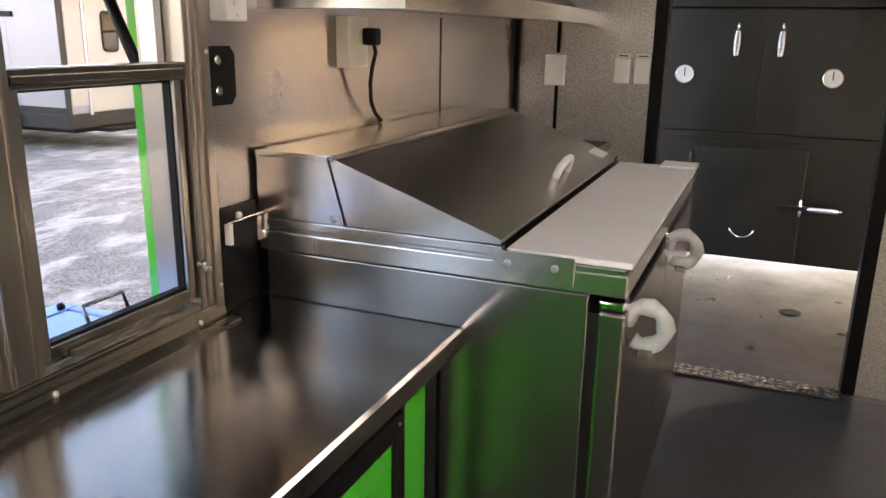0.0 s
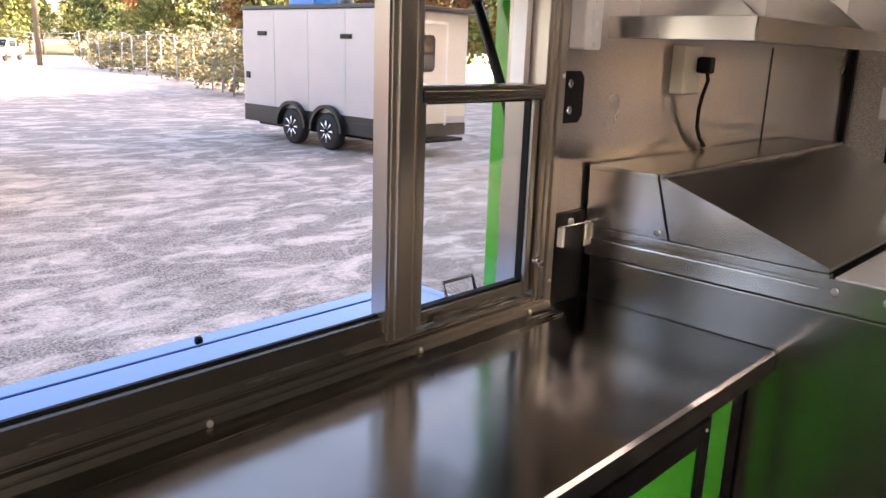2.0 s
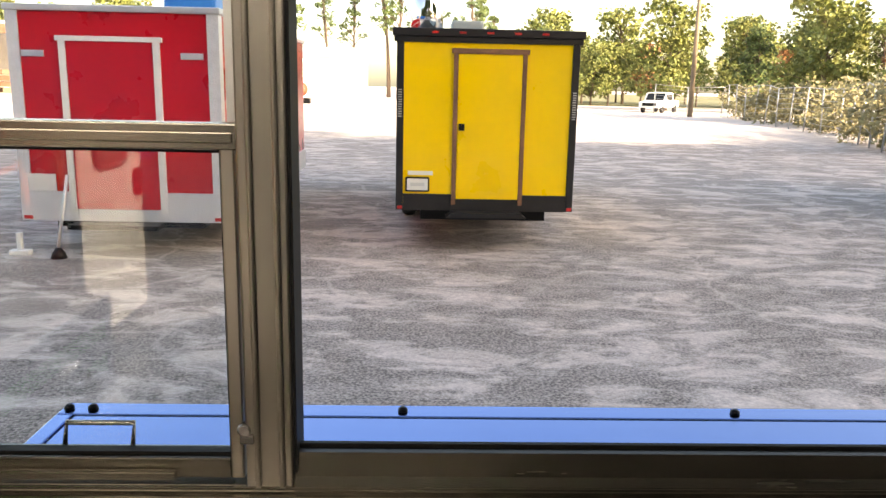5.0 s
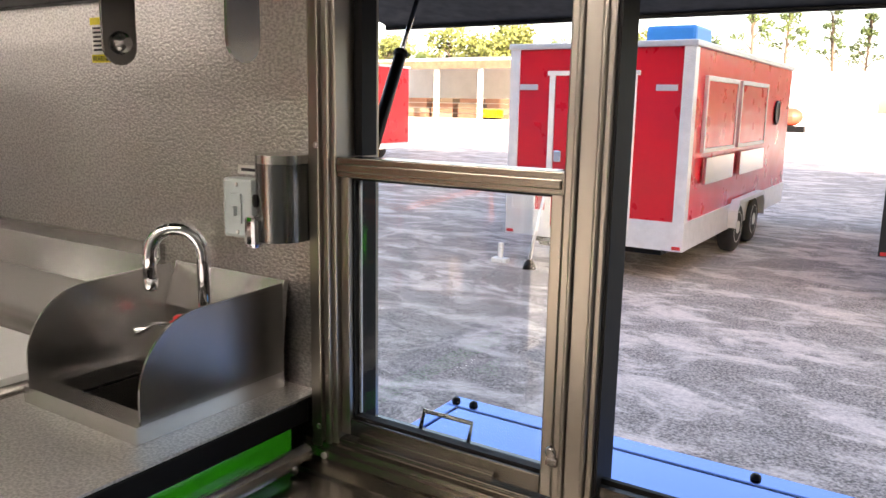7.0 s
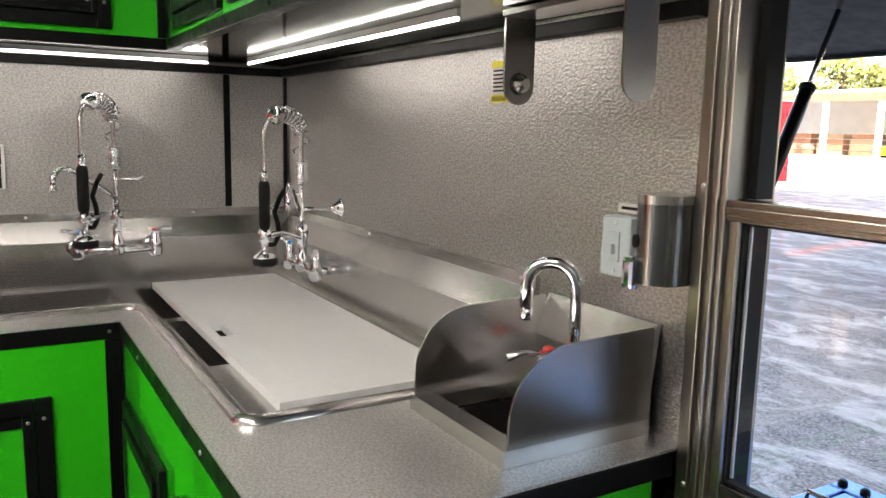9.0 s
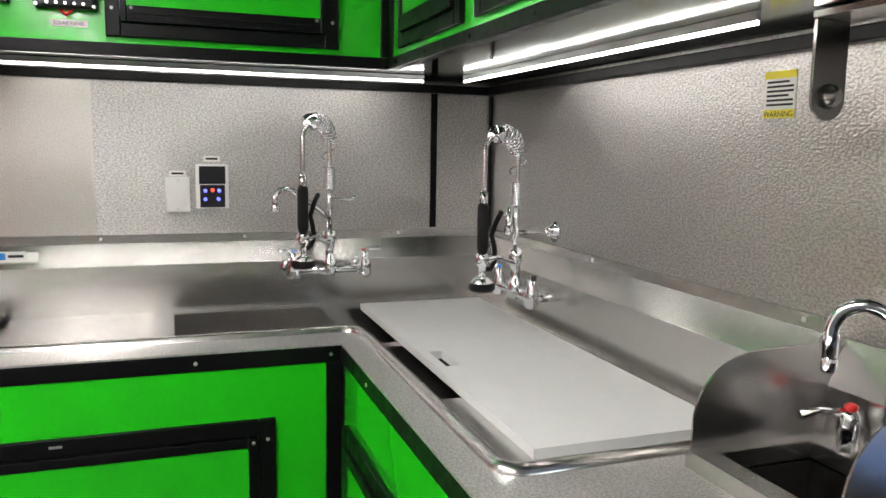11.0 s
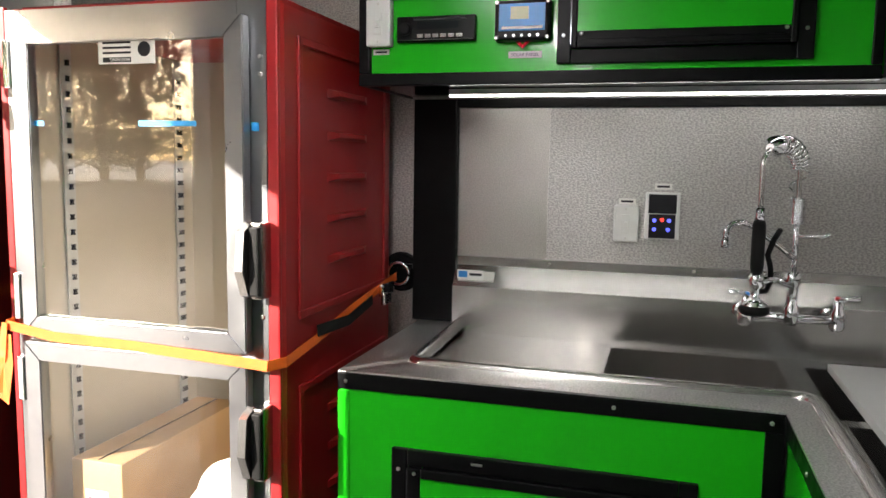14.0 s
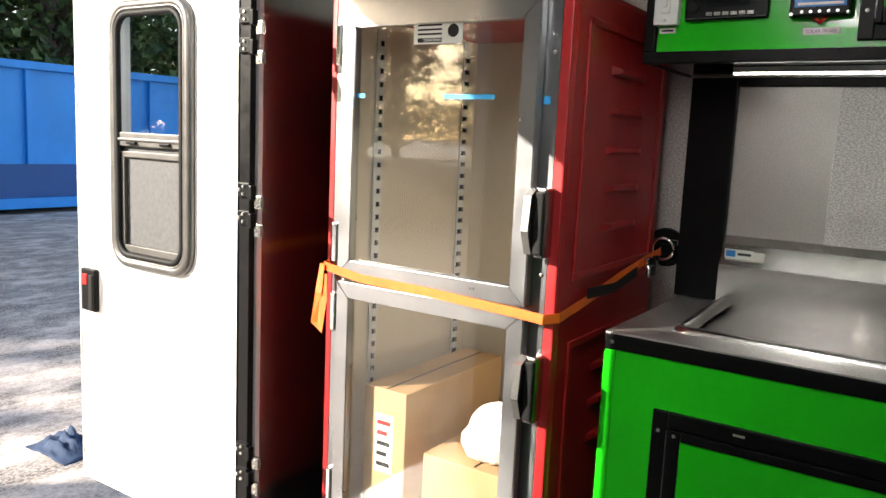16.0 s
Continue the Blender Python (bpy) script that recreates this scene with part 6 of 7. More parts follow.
part("ratchet_lever", boxes((-2.50, -2.44, oy + 0.030, oy + 0.046, 0.985, 1.02), bev=0.006), STEEL, strap)
part("sleeve", ribbon([((-2.42, oy + 0.010, 1.005), (0, 1, 0)), ((-2.25, oy + 0.006, 0.975), (0, 1, 0)), ((-2.05, oy + 0.004, 0.985), (0, 1, 0.1))], 0.030, 0.003), BLACK_RUB, strap, "dark grey strap sleeve")

# ---- entrance door, swung open ----
ex = thing("door_1", (-1.71, -2.24, 0.0), "white entrance door with a small window, open outward", "door")
tagged(ex, kind="structure")
EX = -1.697
part("leaf", cells(bmesh.new(), [(-2.69, -1.832, 0.03, 1.93)], [(-2.43, -2.075, 0.935, 1.763)], -0.02, 0.02), WHITE_PAINT, ex).matrix_basis = Matrix.Translation((EX - 0.02, 0, 0)) @ Matrix(((0, 0, 1, 0), (1, 0, 0, 0), (0, 1, 0, 0), (0, 0, 0, 1)))


def rounded(y0, y1, z0, z1, r, n=6):
    out = []
    for cy, cz, a in ((y1 - r, z1 - r, 0), (y0 + r, z1 - r, 90), (y0 + r, z0 + r, 180), (y1 - r, z0 + r, 270)):
        out += [(p.x, p.y) for p in arc((cy, cz, 0), (1, 0, 0), (0, 1, 0), r, a, a + 90, n)]
    return out


dw = part("window_frame", tube(bmesh.new(), [(EX + 0.006, y, z) for y, z in rounded(-2.452, -2.053, 0.913, 1.785, 0.075)], 0.020, 10, closed=True), SURROUND, ex, "rounded grey window surround")
part("window_bead", tube(bmesh.new(), [(EX + 0.014, y, z) for y, z in rounded(-2.425, -2.080, 0.940, 1.758, 0.06)], 0.012, 8, closed=True), BLACK_RUB, dw)
for k in range(16):
    y, z = rounded(-2.452, -2.053, 0.913, 1.785, 0.075, 3)[k]
    part("screw", lathe(bmesh.new(), (EX + 0.022, y, z), PX, [(0, 0.005), (0.003, 0.003)], 8), SCREW, dw)
part("window_rail", boxes((EX - 0.01, EX + 0.016, -2.43, -2.075, 1.318, 1.365), (EX - 0.01, EX + 0.022, -2.43, -2.075, 1.336, 1.346), bev=0.003), SURROUND, dw)
pn = part("pane", boxes((EX - 0.022, EX - 0.018, -2.44, -2.065, 1.345, 1.773)), GLASS, dw)
pn.visible_shadow = False
part("insect_screen", boxes((EX - 0.008, EX - 0.005, -2.44, -2.065, 0.925, 1.33)), mat("fine_mesh_screen", (0.075, 0.075, 0.078), 0.6, 0.3, 0.2, 60, bump=0.5, bscale=600), dw, "grey insect screen")
part("inner_ring", tube(bmesh.new(), [(EX + 0.018, y, z) for y, z in rounded(-2.440, -2.065, 0.925, 1.773, 0.068)], 0.006, 6, closed=True), SURROUND, dw)
part("screen_frame", boxes((EX - 0.004, EX + 0.010, -2.418, -2.400, 0.95, 1.30), (EX - 0.004, EX + 0.010, -2.105, -2.087, 0.95, 1.30), (EX - 0.004, EX + 0.010, -2.399, -2.106, 0.95, 0.975), (EX - 0.004, EX + 0.010, -2.399, -2.106, 1.28, 1.30), bev=0.002), SURROUND, dw)
for y in (-2.34, -2.16):
    part("window_catch", boxes((EX + 0.0165, EX + 0.026, y - 0.025, y + 0.025, 1.324, 1.334), bev=0.002), BLACK, dw)
part("door_edge", boxes((EX - 0.045, EX + 0.004, -2.700, -2.6905, 0.03, 1.93), bev=0.002), ALU_PAINT, ex)
lt = part("door_latch", boxes((EX + 0.0005, EX + 0.02, -2.66, -2.575, 0.70, 0.86), bev=0.006), BLACK, ex)
part("latch_pull", boxes((EX + 0.0205, EX + 0.032, -2.60, -2.575, 0.71, 0.84), bev=0.004), BLACK_RUB, lt)
part("latch_button", boxes((EX + 0.0205, EX + 0.028, -2.645, -2.615, 0.80, 0.84), bev=0.003), RED_PL, lt)
frame_ = single("trim_entrance", boxes((-1.735, -1.718, Y0 - 0.079, Y0 - 0.050, 0.0, 1.93), (-1.735, -1.718, Y0 - 0.049, Y0 - 0.047, 0.0, 1.93)), ALU_PAINT, "aluminium trim of the entrance doorway", "trim", kind="structure")
part("edge_channel", boxes((EX - 0.04, EX + 0.001, -1.8315, -1.780, 0.03, 1.93), (EX - 0.001, EX + 0.004, -1.8315, -1.8255, 0.03, 1.93), bev=0.002), BLACK, ex)
for z in (1.725, 1.64, 1.21, 1.125, 0.38, 0.295):
    hg = part("hinge", boxes((EX - 0.002, EX + 0.012, -1.822, -1.770, z - 0.022, z + 0.022), (EX - 0.006, EX + 0.016, -1.772, -1.756, z - 0.028, z + 0.016), bev=0.003), BLACK, ex, "black strap hinge")
    part("hinge_leaf", boxes((EX - 0.010, EX + 0.004, -1.7555, -1.728, z - 0.055, z - 0.015), bev=0.002), STEEL_DARK, hg)
    for dy, dz in ((-0.012, 0.0), (0.006, 0.011), (0.006, -0.011)):
        part("bolt", lathe(bmesh.new(), (EX + 0.012, -1.80 + dy, z + dz), PX, [(0, 0.006), (0.004, 0.005), (0.006, 0.003)], 10), SCREW, hg)
    for dz in (-0.046, -0.025):
        part("bolt", lathe(bmesh.new(), (EX + 0.004, -1.741, z + dz), PX, [(0, 0.005), (0.003, 0.003)], 8), SCREW, hg)

lbl = thing("maker_label", (X0 + 0.0455, -0.55, 1.06), "small white and blue label on the splashback", "label")
part("paper", boxes((X0 + 0.0455, X0 + 0.0465, -0.588, -0.50, 1.058, 1.086)), PAPER, lbl)
part("blue_mark", boxes((X0 + 0.0467, X0 + 0.0473, -0.584, -0.555, 1.062, 1.082)), BLUE_PL, lbl)
part("print_bar", boxes((X0 + 0.0467, X0 + 0.0473, -0.548, -0.508, 1.068, 1.076)), INK, lbl)


# ---- outdoors: ground, parked trailers ----
GZ = -0.62
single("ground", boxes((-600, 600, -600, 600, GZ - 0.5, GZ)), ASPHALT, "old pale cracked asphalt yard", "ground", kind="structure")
single("ground_verge", boxes((14.0, 150, 92, 300, GZ, GZ + 0.03), (-200, -20, 128, 300, GZ, GZ + 0.03)), GRASS, "dry grass verge beyond the yard", "ground", kind="structure")


def wheel(parent, c, axis, r=0.36, wd=0.22, spokes=True):
    """Tyre with a rim, facing along axis, outer face at c."""
    a = Vector(axis)
    w = part("wheel", lathe(bmesh.new(), c, -a, [(0.0, r * 0.62), (0.0, r * 0.86), (0.03, r * 0.97), (0.07, r), (wd - 0.07, r), (wd - 0.03, r * 0.97), (wd, r * 0.86), (wd, r * 0.6)], 28), TYRE, parent)
    part("rim", lathe(bmesh.new(), Vector(c) + a * 0.004, -a, [(0, r * 0.20), (-0.006, r * 0.24), (0.03, r * 0.30), (0.04, r * 0.52), (0.0, r * 0.60), (0.01, r * 0.64), (0.05, r * 0.6)], 24), BLACK if spokes else WHITE_PAINT, w)
    if spokes:
        u = a.orthogonal().normalized()
        v = a.cross(u)
        for k in range(8):
            d = math.cos(k * math.tau / 8) * u + math.sin(k * math.tau / 8) * v
            part("spoke", tube(bmesh.new(), [Vector(c) + d * r * 0.15 + a * 0.012, Vector(c) + d * r * 0.58 + a * 0.008], [0.016, 0.026], 6), CHROME, w)
    return w


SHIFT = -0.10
# yellow trailer, rear end towards the window
yt = thing("yellow_trailer", (0.88, 12, GZ), "bright yellow enclosed trailer with black trim", "trailer")
ya, xa, xb = 9.30, -0.205, 1.945
part("box_body", boxes((xa + 0.03, xb - 0.03, ya + 0.03, 15.6, -0.10, 1.93), bev=0.01), Y_SKIN, yt)
part("rear_skin", boxes((xa + 0.075, xb - 0.075, ya + 0.008, ya + 0.0295, 0.085, 1.86)), Y_SKIN, yt)
for x0, x1 in ((xa, xa + 0.085), (xb - 0.085, xb)):
    c = part("corner_trim", boxes((x0, x1, ya - 0.012, ya + 0.12, -0.11, 1.94), bev=0.008), B_SKIN, yt)
    for k in range(12):
        part("louver", boxes((x0 + 0.02, x1 - 0.02, ya - 0.016, ya - 0.0125, 1.00 + 0.028 * k, 1.012 + 0.028 * k)), ALU_PAINT, c)
part("roof_cap", boxes((xa - 0.05, xb + 0.05, ya - 0.05, 15.65, 1.93, 2.02), (xa - 0.03, xb + 0.03, ya - 0.02, ya + 0.03, 1.86, 1.929), bev=0.012), B_SKIN, yt)
part("bottom_plate", boxes((xa + 0.086, xb - 0.086, ya - 0.004, ya + 0.0295, -0.115, 0.083)), B_SKIN, yt)
dr = part("rear_door", boxes((0.52, 1.27, ya - 0.012, ya + 0.0075, 0.03, 1.735), bev=0.004), Y_SKIN, yt)
part("door_frame", boxes((0.465, 0.515, ya - 0.02, ya + 0.0075, -0.04, 1.80), (1.275, 1.325, ya - 0.02, ya + 0.0075, -0.04, 1.80), (0.44, 1.35, ya - 0.022, ya + 0.0074, 1.74, 1.80), bev=0.004), RUST, dr)
part("door_latch", boxes((0.535, 0.605, ya - 0.03, ya - 0.0125, 0.85, 0.93), bev=0.006), BLACK, dr)
part("bumper_step", prism(bmesh.new(), [(0.40, -0.17), (1.36, -0.17), (1.30, -0.115), (0.46, -0.115)], "y", ya - 0.20, ya - 0.005), B_SKIN, yt)
pl = part("plate_holder", boxes((-0.09, 0.20, ya - 0.02, ya + 0.007, 0.11, 0.29), bev=0.02), BLACK, yt)
part("number_plate", boxes((-0.07, 0.18, ya - 0.026, ya - 0.0205, 0.13, 0.27), bev=0.004), WHITE_PAINT, pl, "white plate")
part("print_bar", boxes((-0.03, 0.14, ya - 0.0275, ya - 0.0262, 0.18, 0.22)), mat("faint_print", (0.55, 0.56, 0.58), 0.5), pl)
part("sticker", boxes((-0.06, 0.24, ya + 0.003, ya + 0.0072, 0.31, 0.36)), PAPER, yt)
for x in (xa + 0.02, xb - 0.07):
    part("tail_light", boxes((x, x + 0.06, ya - 0.02, ya - 0.0125, -0.10, -0.06), bev=0.004), RED_PL, yt, "red tail light")
for k in range(5):
    part("marker_light", boxes((0.2 + 0.32 * k, 0.28 + 0.32 * k, ya - 0.062, ya - 0.0505, 1.96, 1.985), bev=0.003), RED_PL, yt)
part("roof_unit", boxes((0.45, 0.85, ya + 0.6, ya + 1.2, 2.021, 2.16), bev=0.03), GREY_PL, yt)
part("flue", rod((0.15, ya + 1.6, 2.02), (0.15, ya + 1.6, 2.55), 0.22, 20), CHROME, yt)
part("flue_cap", lathe(bmesh.new(), (0.15, ya + 1.6, 2.56), (0, 0, 1), [(0, 0.30), (0.05, 0.30), (0.12, 0.12)], 20), CHROME, yt)
for y in (12.0, 12.95):
    for x, a in ((xa + 0.02, (-1, 0, 0)), (xb - 0.02, (1, 0, 0))):
        wheel(yt, (x, y, GZ + 0.36), a)
part("axle_frame", boxes((xa + 0.3, xb - 0.3, ya + 0.2, 15.5, -0.26, -0.101)), BLACK, yt)

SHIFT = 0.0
# red trailer
rt = thing("red_trailer", (-3.4, 12, GZ), "glossy red concession trailer with diamond plate trim", "trailer")
ra, xa, xb, rb = 8.88, -4.555, -2.25, 15.2
part("box_body", boxes((xa + 0.02, xb - 0.02, ra + 0.02, rb, -0.20, 2.08), bev=0.01), R_SKIN, rt)
part("roof_cap", boxes((xa - 0.02, xb + 0.02, ra - 0.02, rb + 0.02, 2.08, 2.15), bev=0.015), ALU_PAINT, rt)
for x0, x1 in ((xa, xa + 0.13), (xb - 0.13, xb)):
    part("corner_plate", boxes((x0, x1, ra, ra + 0.0195, 0.10, 2.078)), PLATE, rt)
part("corner_plate", boxes((xb - 0.0195, xb, ra + 0.021, ra + 0.15, 0.10, 2.078)), PLATE, rt)
part("bottom_plate", boxes((xa, xb, ra - 0.002, ra + 0.0195, -0.24, 0.098)), PLATE, rt)
part("skirt_plate", boxes((xb - 0.0195, xb + 0.002, ra + 0.021, rb, -0.24, 0.098)), PLATE, rt)
dr = part("rear_door", boxes((-3.92, -2.98, ra - 0.012, ra + 0.0192, -0.10, 1.76), bev=0.004), R_SKIN, rt)
part("door_frame", boxes((-4.00, -3.925, ra - 0.02, ra + 0.0192, -0.14, 1.82), (-2.975, -2.90, ra - 0.02, ra + 0.0192, -0.14, 1.82), (-4.03, -2.87, ra - 0.022, ra + 0.019, 1.765, 1.82), bev=0.005), WHITE_PAINT, dr)
part("door_latch", boxes((-3.90, -3.80, ra - 0.04, ra - 0.0125, 0.72, 0.86), bev=0.01), CHROME, dr)
part("step", boxes((-3.95, -2.95, ra - 0.25, ra - 0.003, -0.30, -0.245), bev=0.01), BLACK, rt)
for x in (-4.42, -2.68):
    part("vent", boxes((x, x + 0.25, ra + 0.01, ra + 0.0198, 1.59, 1.66), (x + 0.01, x + 0.24, ra + 0.004, ra + 0.0098, 1.60, 1.65), bev=0.003), ALU_PAINT, rt)
part("number_plate", boxes((-4.46, -4.14, ra - 0.012, ra - 0.0025, 0.10, 0.30), bev=0.01), WHITE_PAINT, rt, "white plate")
for x in (xa + 0.02, xb - 0.12):
    part("tail_light", boxes((x, x + 0.10, ra - 0.012, ra - 0.0025, -0.22, -0.18), bev=0.004), RED_PL, rt)
for y0, y1 in ((9.40, 11.00), (11.20, 13.00)):
    hatch = part("serving_hatch", boxes((xb - 0.0195, xb + 0.012, y0 + 0.06, y1 - 0.06, 0.93, 1.72), bev=0.004), R_SKIN, rt)
    part("hatch_frame", boxes((xb - 0.0195, xb + 0.025, y0, y0 + 0.058, 0.88, 1.78), (xb - 0.0195, xb + 0.025, y1 - 0.058, y1, 0.88, 1.78), (xb - 0.0195, xb + 0.024, y0 + 0.059, y1 - 0.059, 0.88, 0.928), (xb - 0.0195, xb + 0.024, y0 + 0.059, y1 - 0.059, 1.722, 1.78), bev=0.004), ALU_PAINT, hatch)
    part("drop_shelf", boxes((xb + 0.002, xb + 0.05, y0 + 0.1, y1 - 0.1, 0.50, 0.82), bev=0.004), STEEL, rt, "folded steel shelf")
part("porthole", lathe(bmesh.new(), (xb - 0.019, 14.0, 1.35), (1, 0, 0), [(0, 0.20), (0.03, 0.20), (0.03, 0.16), (0.02, 0.15)], 20), BLACK, rt)
part("roof_unit", boxes((-3.0, -2.4, ra + 0.5, ra + 1.2, 2.151, 2.36), bev=0.04), BLUE_PL, rt, "blue-grey roof unit")
for y in (11.5, 12.55):
    wheel(rt, (xb + 0.05, y, GZ + 0.36), (1, 0, 0), spokes=False)
    wheel(rt, (xa - 0.05, y, GZ + 0.36), (-1, 0, 0), spokes=False)
fen = bmesh.new()
pts = [(11.05, -0.22), (11.05, 0.02), (11.2, 0.16), (12.85, 0.16), (13.0, 0.02), (13.0, -0.22), (12.94, -0.22), (12.94, 0.0), (12.82, 0.10), (11.23, 0.10), (11.11, 0.0), (11.11, -0.22)]
part("fender", prism(fen, pts, "x", xb + 0.003, xb + 0.12), ALU_PAINT, rt)
part("axle_frame", boxes((xa + 0.3, xb - 0.3, ra + 0.2, rb, -0.34, -0.241)), BLACK, rt)
jk = thing("stabilizer_jack", (-4.1, 8.7, GZ), "leaning striped metal prop pole by the red trailer", "jack")
part("pole", tube(bmesh.new(), [(-3.98, 8.80, 0.30), (-4.06, 8.62, -0.50)], 0.02, 8), PLATE, jk)
part("foot", lathe(bmesh.new(), (-4.06, 8.62, -0.50), (0, 0, -1), [(0, 0.03), (0.06, 0.07), (0.12, 0.09)], 12), BLACK, jk)
hb = thing("wheel_chock", (-4.55, 8.75, GZ), "white plastic block on the asphalt by the trailer", "chock")
part("block", boxes((-4.66, -4.44, 8.70, 8.82, GZ, GZ + 0.06), (-4.58, -4.52, 8.73, 8.79, GZ + 0.0605, GZ + 0.26), bev=0.012), WHITE_PL, hb)

# silver-grey trailer seen from its side
gt = thing("grey_trailer", (10.5, 13, GZ), "silver-grey enclosed trailer with black skirt", "trailer")
ga, gb, xa, xb = 10.62, 15.30, 9.45, 11.62
part("box_body", boxes((xa, xb, ga, gb, -0.02, 2.09), bev=0.015), G_SKIN, gt)
part("skirt", boxes((xa - 0.008, xb + 0.008, ga - 0.008, gb + 0.008, -0.26, -0.021), bev=0.008), B_SKIN, gt)
part("skirt_band", boxes((xa - 0.012, xa - 0.0005, ga, gb, -0.02, 0.10)), B_SKIN, gt)
part("roof_cap", boxes((xa - 0.03, xb + 0.32, ga - 0.25, gb + 0.03, 2.091, 2.17), bev=0.015), B_SKIN, gt)
part("rear_skin", boxes((xa + 0.12, xb - 0.02, ga - 0.012, ga - 0.0005, 0.12, 2.06)), TAN_SKIN, gt)
part("corner_trim", boxes((xa - 0.012, xa + 0.10, ga - 0.014, ga - 0.0005, -0.02, 2.09)), B_SKIN, gt)
for k in range(1, 4):
    y = ga + (gb - ga) * k / 4
    part("panel_seam", boxes((xa - 0.004, xa - 0.0002, y - 0.008, y + 0.008, 0.101, 2.08)), GREY_PL, gt)
dr = part("rear_door", boxes((9.98, 10.98, ga - 0.03, ga - 0.0125, 0.0, 1.86), bev=0.006), TAN_SKIN, gt)
part("door_frame", boxes((9.92, 9.975, ga - 0.026, ga - 0.0125, -0.05, 1.92), (10.985, 11.04, ga - 0.026, ga - 0.0125, -0.05, 1.92), (9.976, 10.984, ga - 0.026, ga - 0.0125, 1.862, 1.92)), ALU_PAINT, dr)
w_ = part("door_window", prism(bmesh.new(), rounded(10.30, 10.66, 0.98, 1.66, 0.10), "y", ga - 0.045, ga - 0.0305), BLACK, dr)
part("window_pane", boxes((10.335, 10.625, ga - 0.048, ga - 0.0455, 1.03, 1.30), (10.335, 10.625, ga - 0.048, ga - 0.0455, 1.34, 1.60)), DGLASS, w_)
part("step", boxes((10.0, 11.2, ga - 0.35, ga - 0.009, -0.33, -0.27), bev=0.01), BLACK, gt)
for y, z in ((14.55, 1.61), (11.75, 1.58)):
    part("vent", boxes((xa - 0.03, xa - 0.0005, y - 0.16, y + 0.16, z - 0.045, z + 0.045), bev=0.012), BLACK, gt)
part("side_lock", boxes((xa - 0.02, xa - 0.0005, 15.05, 15.20, 0.66, 0.80), bev=0.01), BLACK, gt)
for y in (13.45, 12.28):
    wheel(gt, (xa - 0.06, y, GZ + 0.37), (-1, 0, 0), 0.37)
    part("fender", prism(bmesh.new(), [(y + p.x, GZ + 0.37 + p.y) for p in arc((0, 0, 0), (1, 0, 0), (0, 1, 0), 0.52, 0, 180, 12)] + [(y + p.x, GZ + 0.37 + p.y) for p in arc((0, 0, 0), (1, 0, 0), (0, 1, 0), 0.45, 180, 0, 12)], "x", xa - 0.12, xa - 0.013), B_SKIN, gt)
part("axle_frame", boxes((xa + 0.3, xb - 0.3, ga + 0.2, gb - 0.1, -0.36, -0.261)), BLACK, gt)
part("roof_unit", boxes((9.8, 10.5, 13.2, 14.1, 2.171, 2.48), bev=0.05), BLUE_PL, gt, "blue-grey roof air conditioner")
part("roof_flue", rod((9.95, 12.4, 2.171), (9.95, 12.4, 2.62), 0.16, 16), CHROME, gt)
part("roof_vent", boxes((10.9, 11.4, 11.6, 12.2, 2.171, 2.40), bev=0.03), GREY_PL, gt)

# second red trailer, further off
r2 = thing("far_red_trailer", (-18.3, 22, GZ), "plain red box trailer parked further off", "trailer")
part("box_body", boxes((-19.8, -16.9, 20.0, 24.0, -0.05, 2.65), bev=0.02), R_SKIN, r2)
part("roof_cap", boxes((-19.85, -16.85, 19.95, 24.05, 2.651, 2.72), bev=0.02), ALU_PAINT, r2)
part("skirt", boxes((-19.8, -16.9, 19.98, 24.0, -0.25, -0.051)), PLATE, r2)
for x in (-17.05, -17.5):
    part("tail_light", boxes((x - 0.12, x, 19.96, 19.99, 0.12, 0.22), bev=0.01), RED_PL, r2)
for x in (-19.5, -17.3):
    wheel(r2, (x, 22.5, GZ + 0.36), (0, -1, 0), spokes=False)

# white pickup
pk = thing("pickup_truck", (21.6, 71, GZ), "white pickup truck parked at the yard's edge", "car")
bm = prism(bmesh.new(), [(-2.7, 0.45), (-2.7, 0.95), (-1.4, 1.05), (-0.75, 1.75), (0.85, 1.78), (1.0, 1.1), (2.8, 1.1), (2.8, 0.5)], "x", -0.95, 0.95, 0.06)
bd = part("car_body", bm, WHITE_PAINT, pk)
bd.matrix_parent_inverse = Matrix.Identity(4)
for nm, g, mt in (("windscreen", [(-1.36, 1.09), (-0.78, 1.68), (-0.80, 1.70), (-1.40, 1.10)], DGLASS),):
    o = part(nm, prism(bmesh.new(), g, "x", -0.8, 0.8), mt, pk)
    o.matrix_parent_inverse = Matrix.Identity(4)
for x in (-0.955, 0.952):
    o = part("side_window", boxes((x, x + 0.004, -0.95, 0.7, 1.12, 1.62)), DGLASS, pk)
    o.matrix_parent_inverse = Matrix.Identity(4)
o = part("grille", boxes((-0.6, 0.6, -2.73, -2.705, 0.6, 0.88)), BLACK, pk)
o.matrix_parent_inverse = Matrix.Identity(4)
for x in (-0.78, 0.78):
    o = part("headlight", boxes((x - 0.15, x + 0.15, -2.735, -2.70, 0.72, 0.9), bev=0.01), DIAL, pk)
    o.matrix_parent_inverse = Matrix.Identity(4)
for x in (-0.97, 0.97):
    for y in (-1.75, 1.75):
        s = 1 if x > 0 else -1
        o = part("wheel", lathe(bmesh.new(), (x, y, 0.38), (-s, 0, 0), [(0, 0.22), (0.02, 0.36), (0.06, 0.38), (0.22, 0.38), (0.24, 0.30)], 20), TYRE, pk)
        o.matrix_parent_inverse = Matrix.Identity(4)
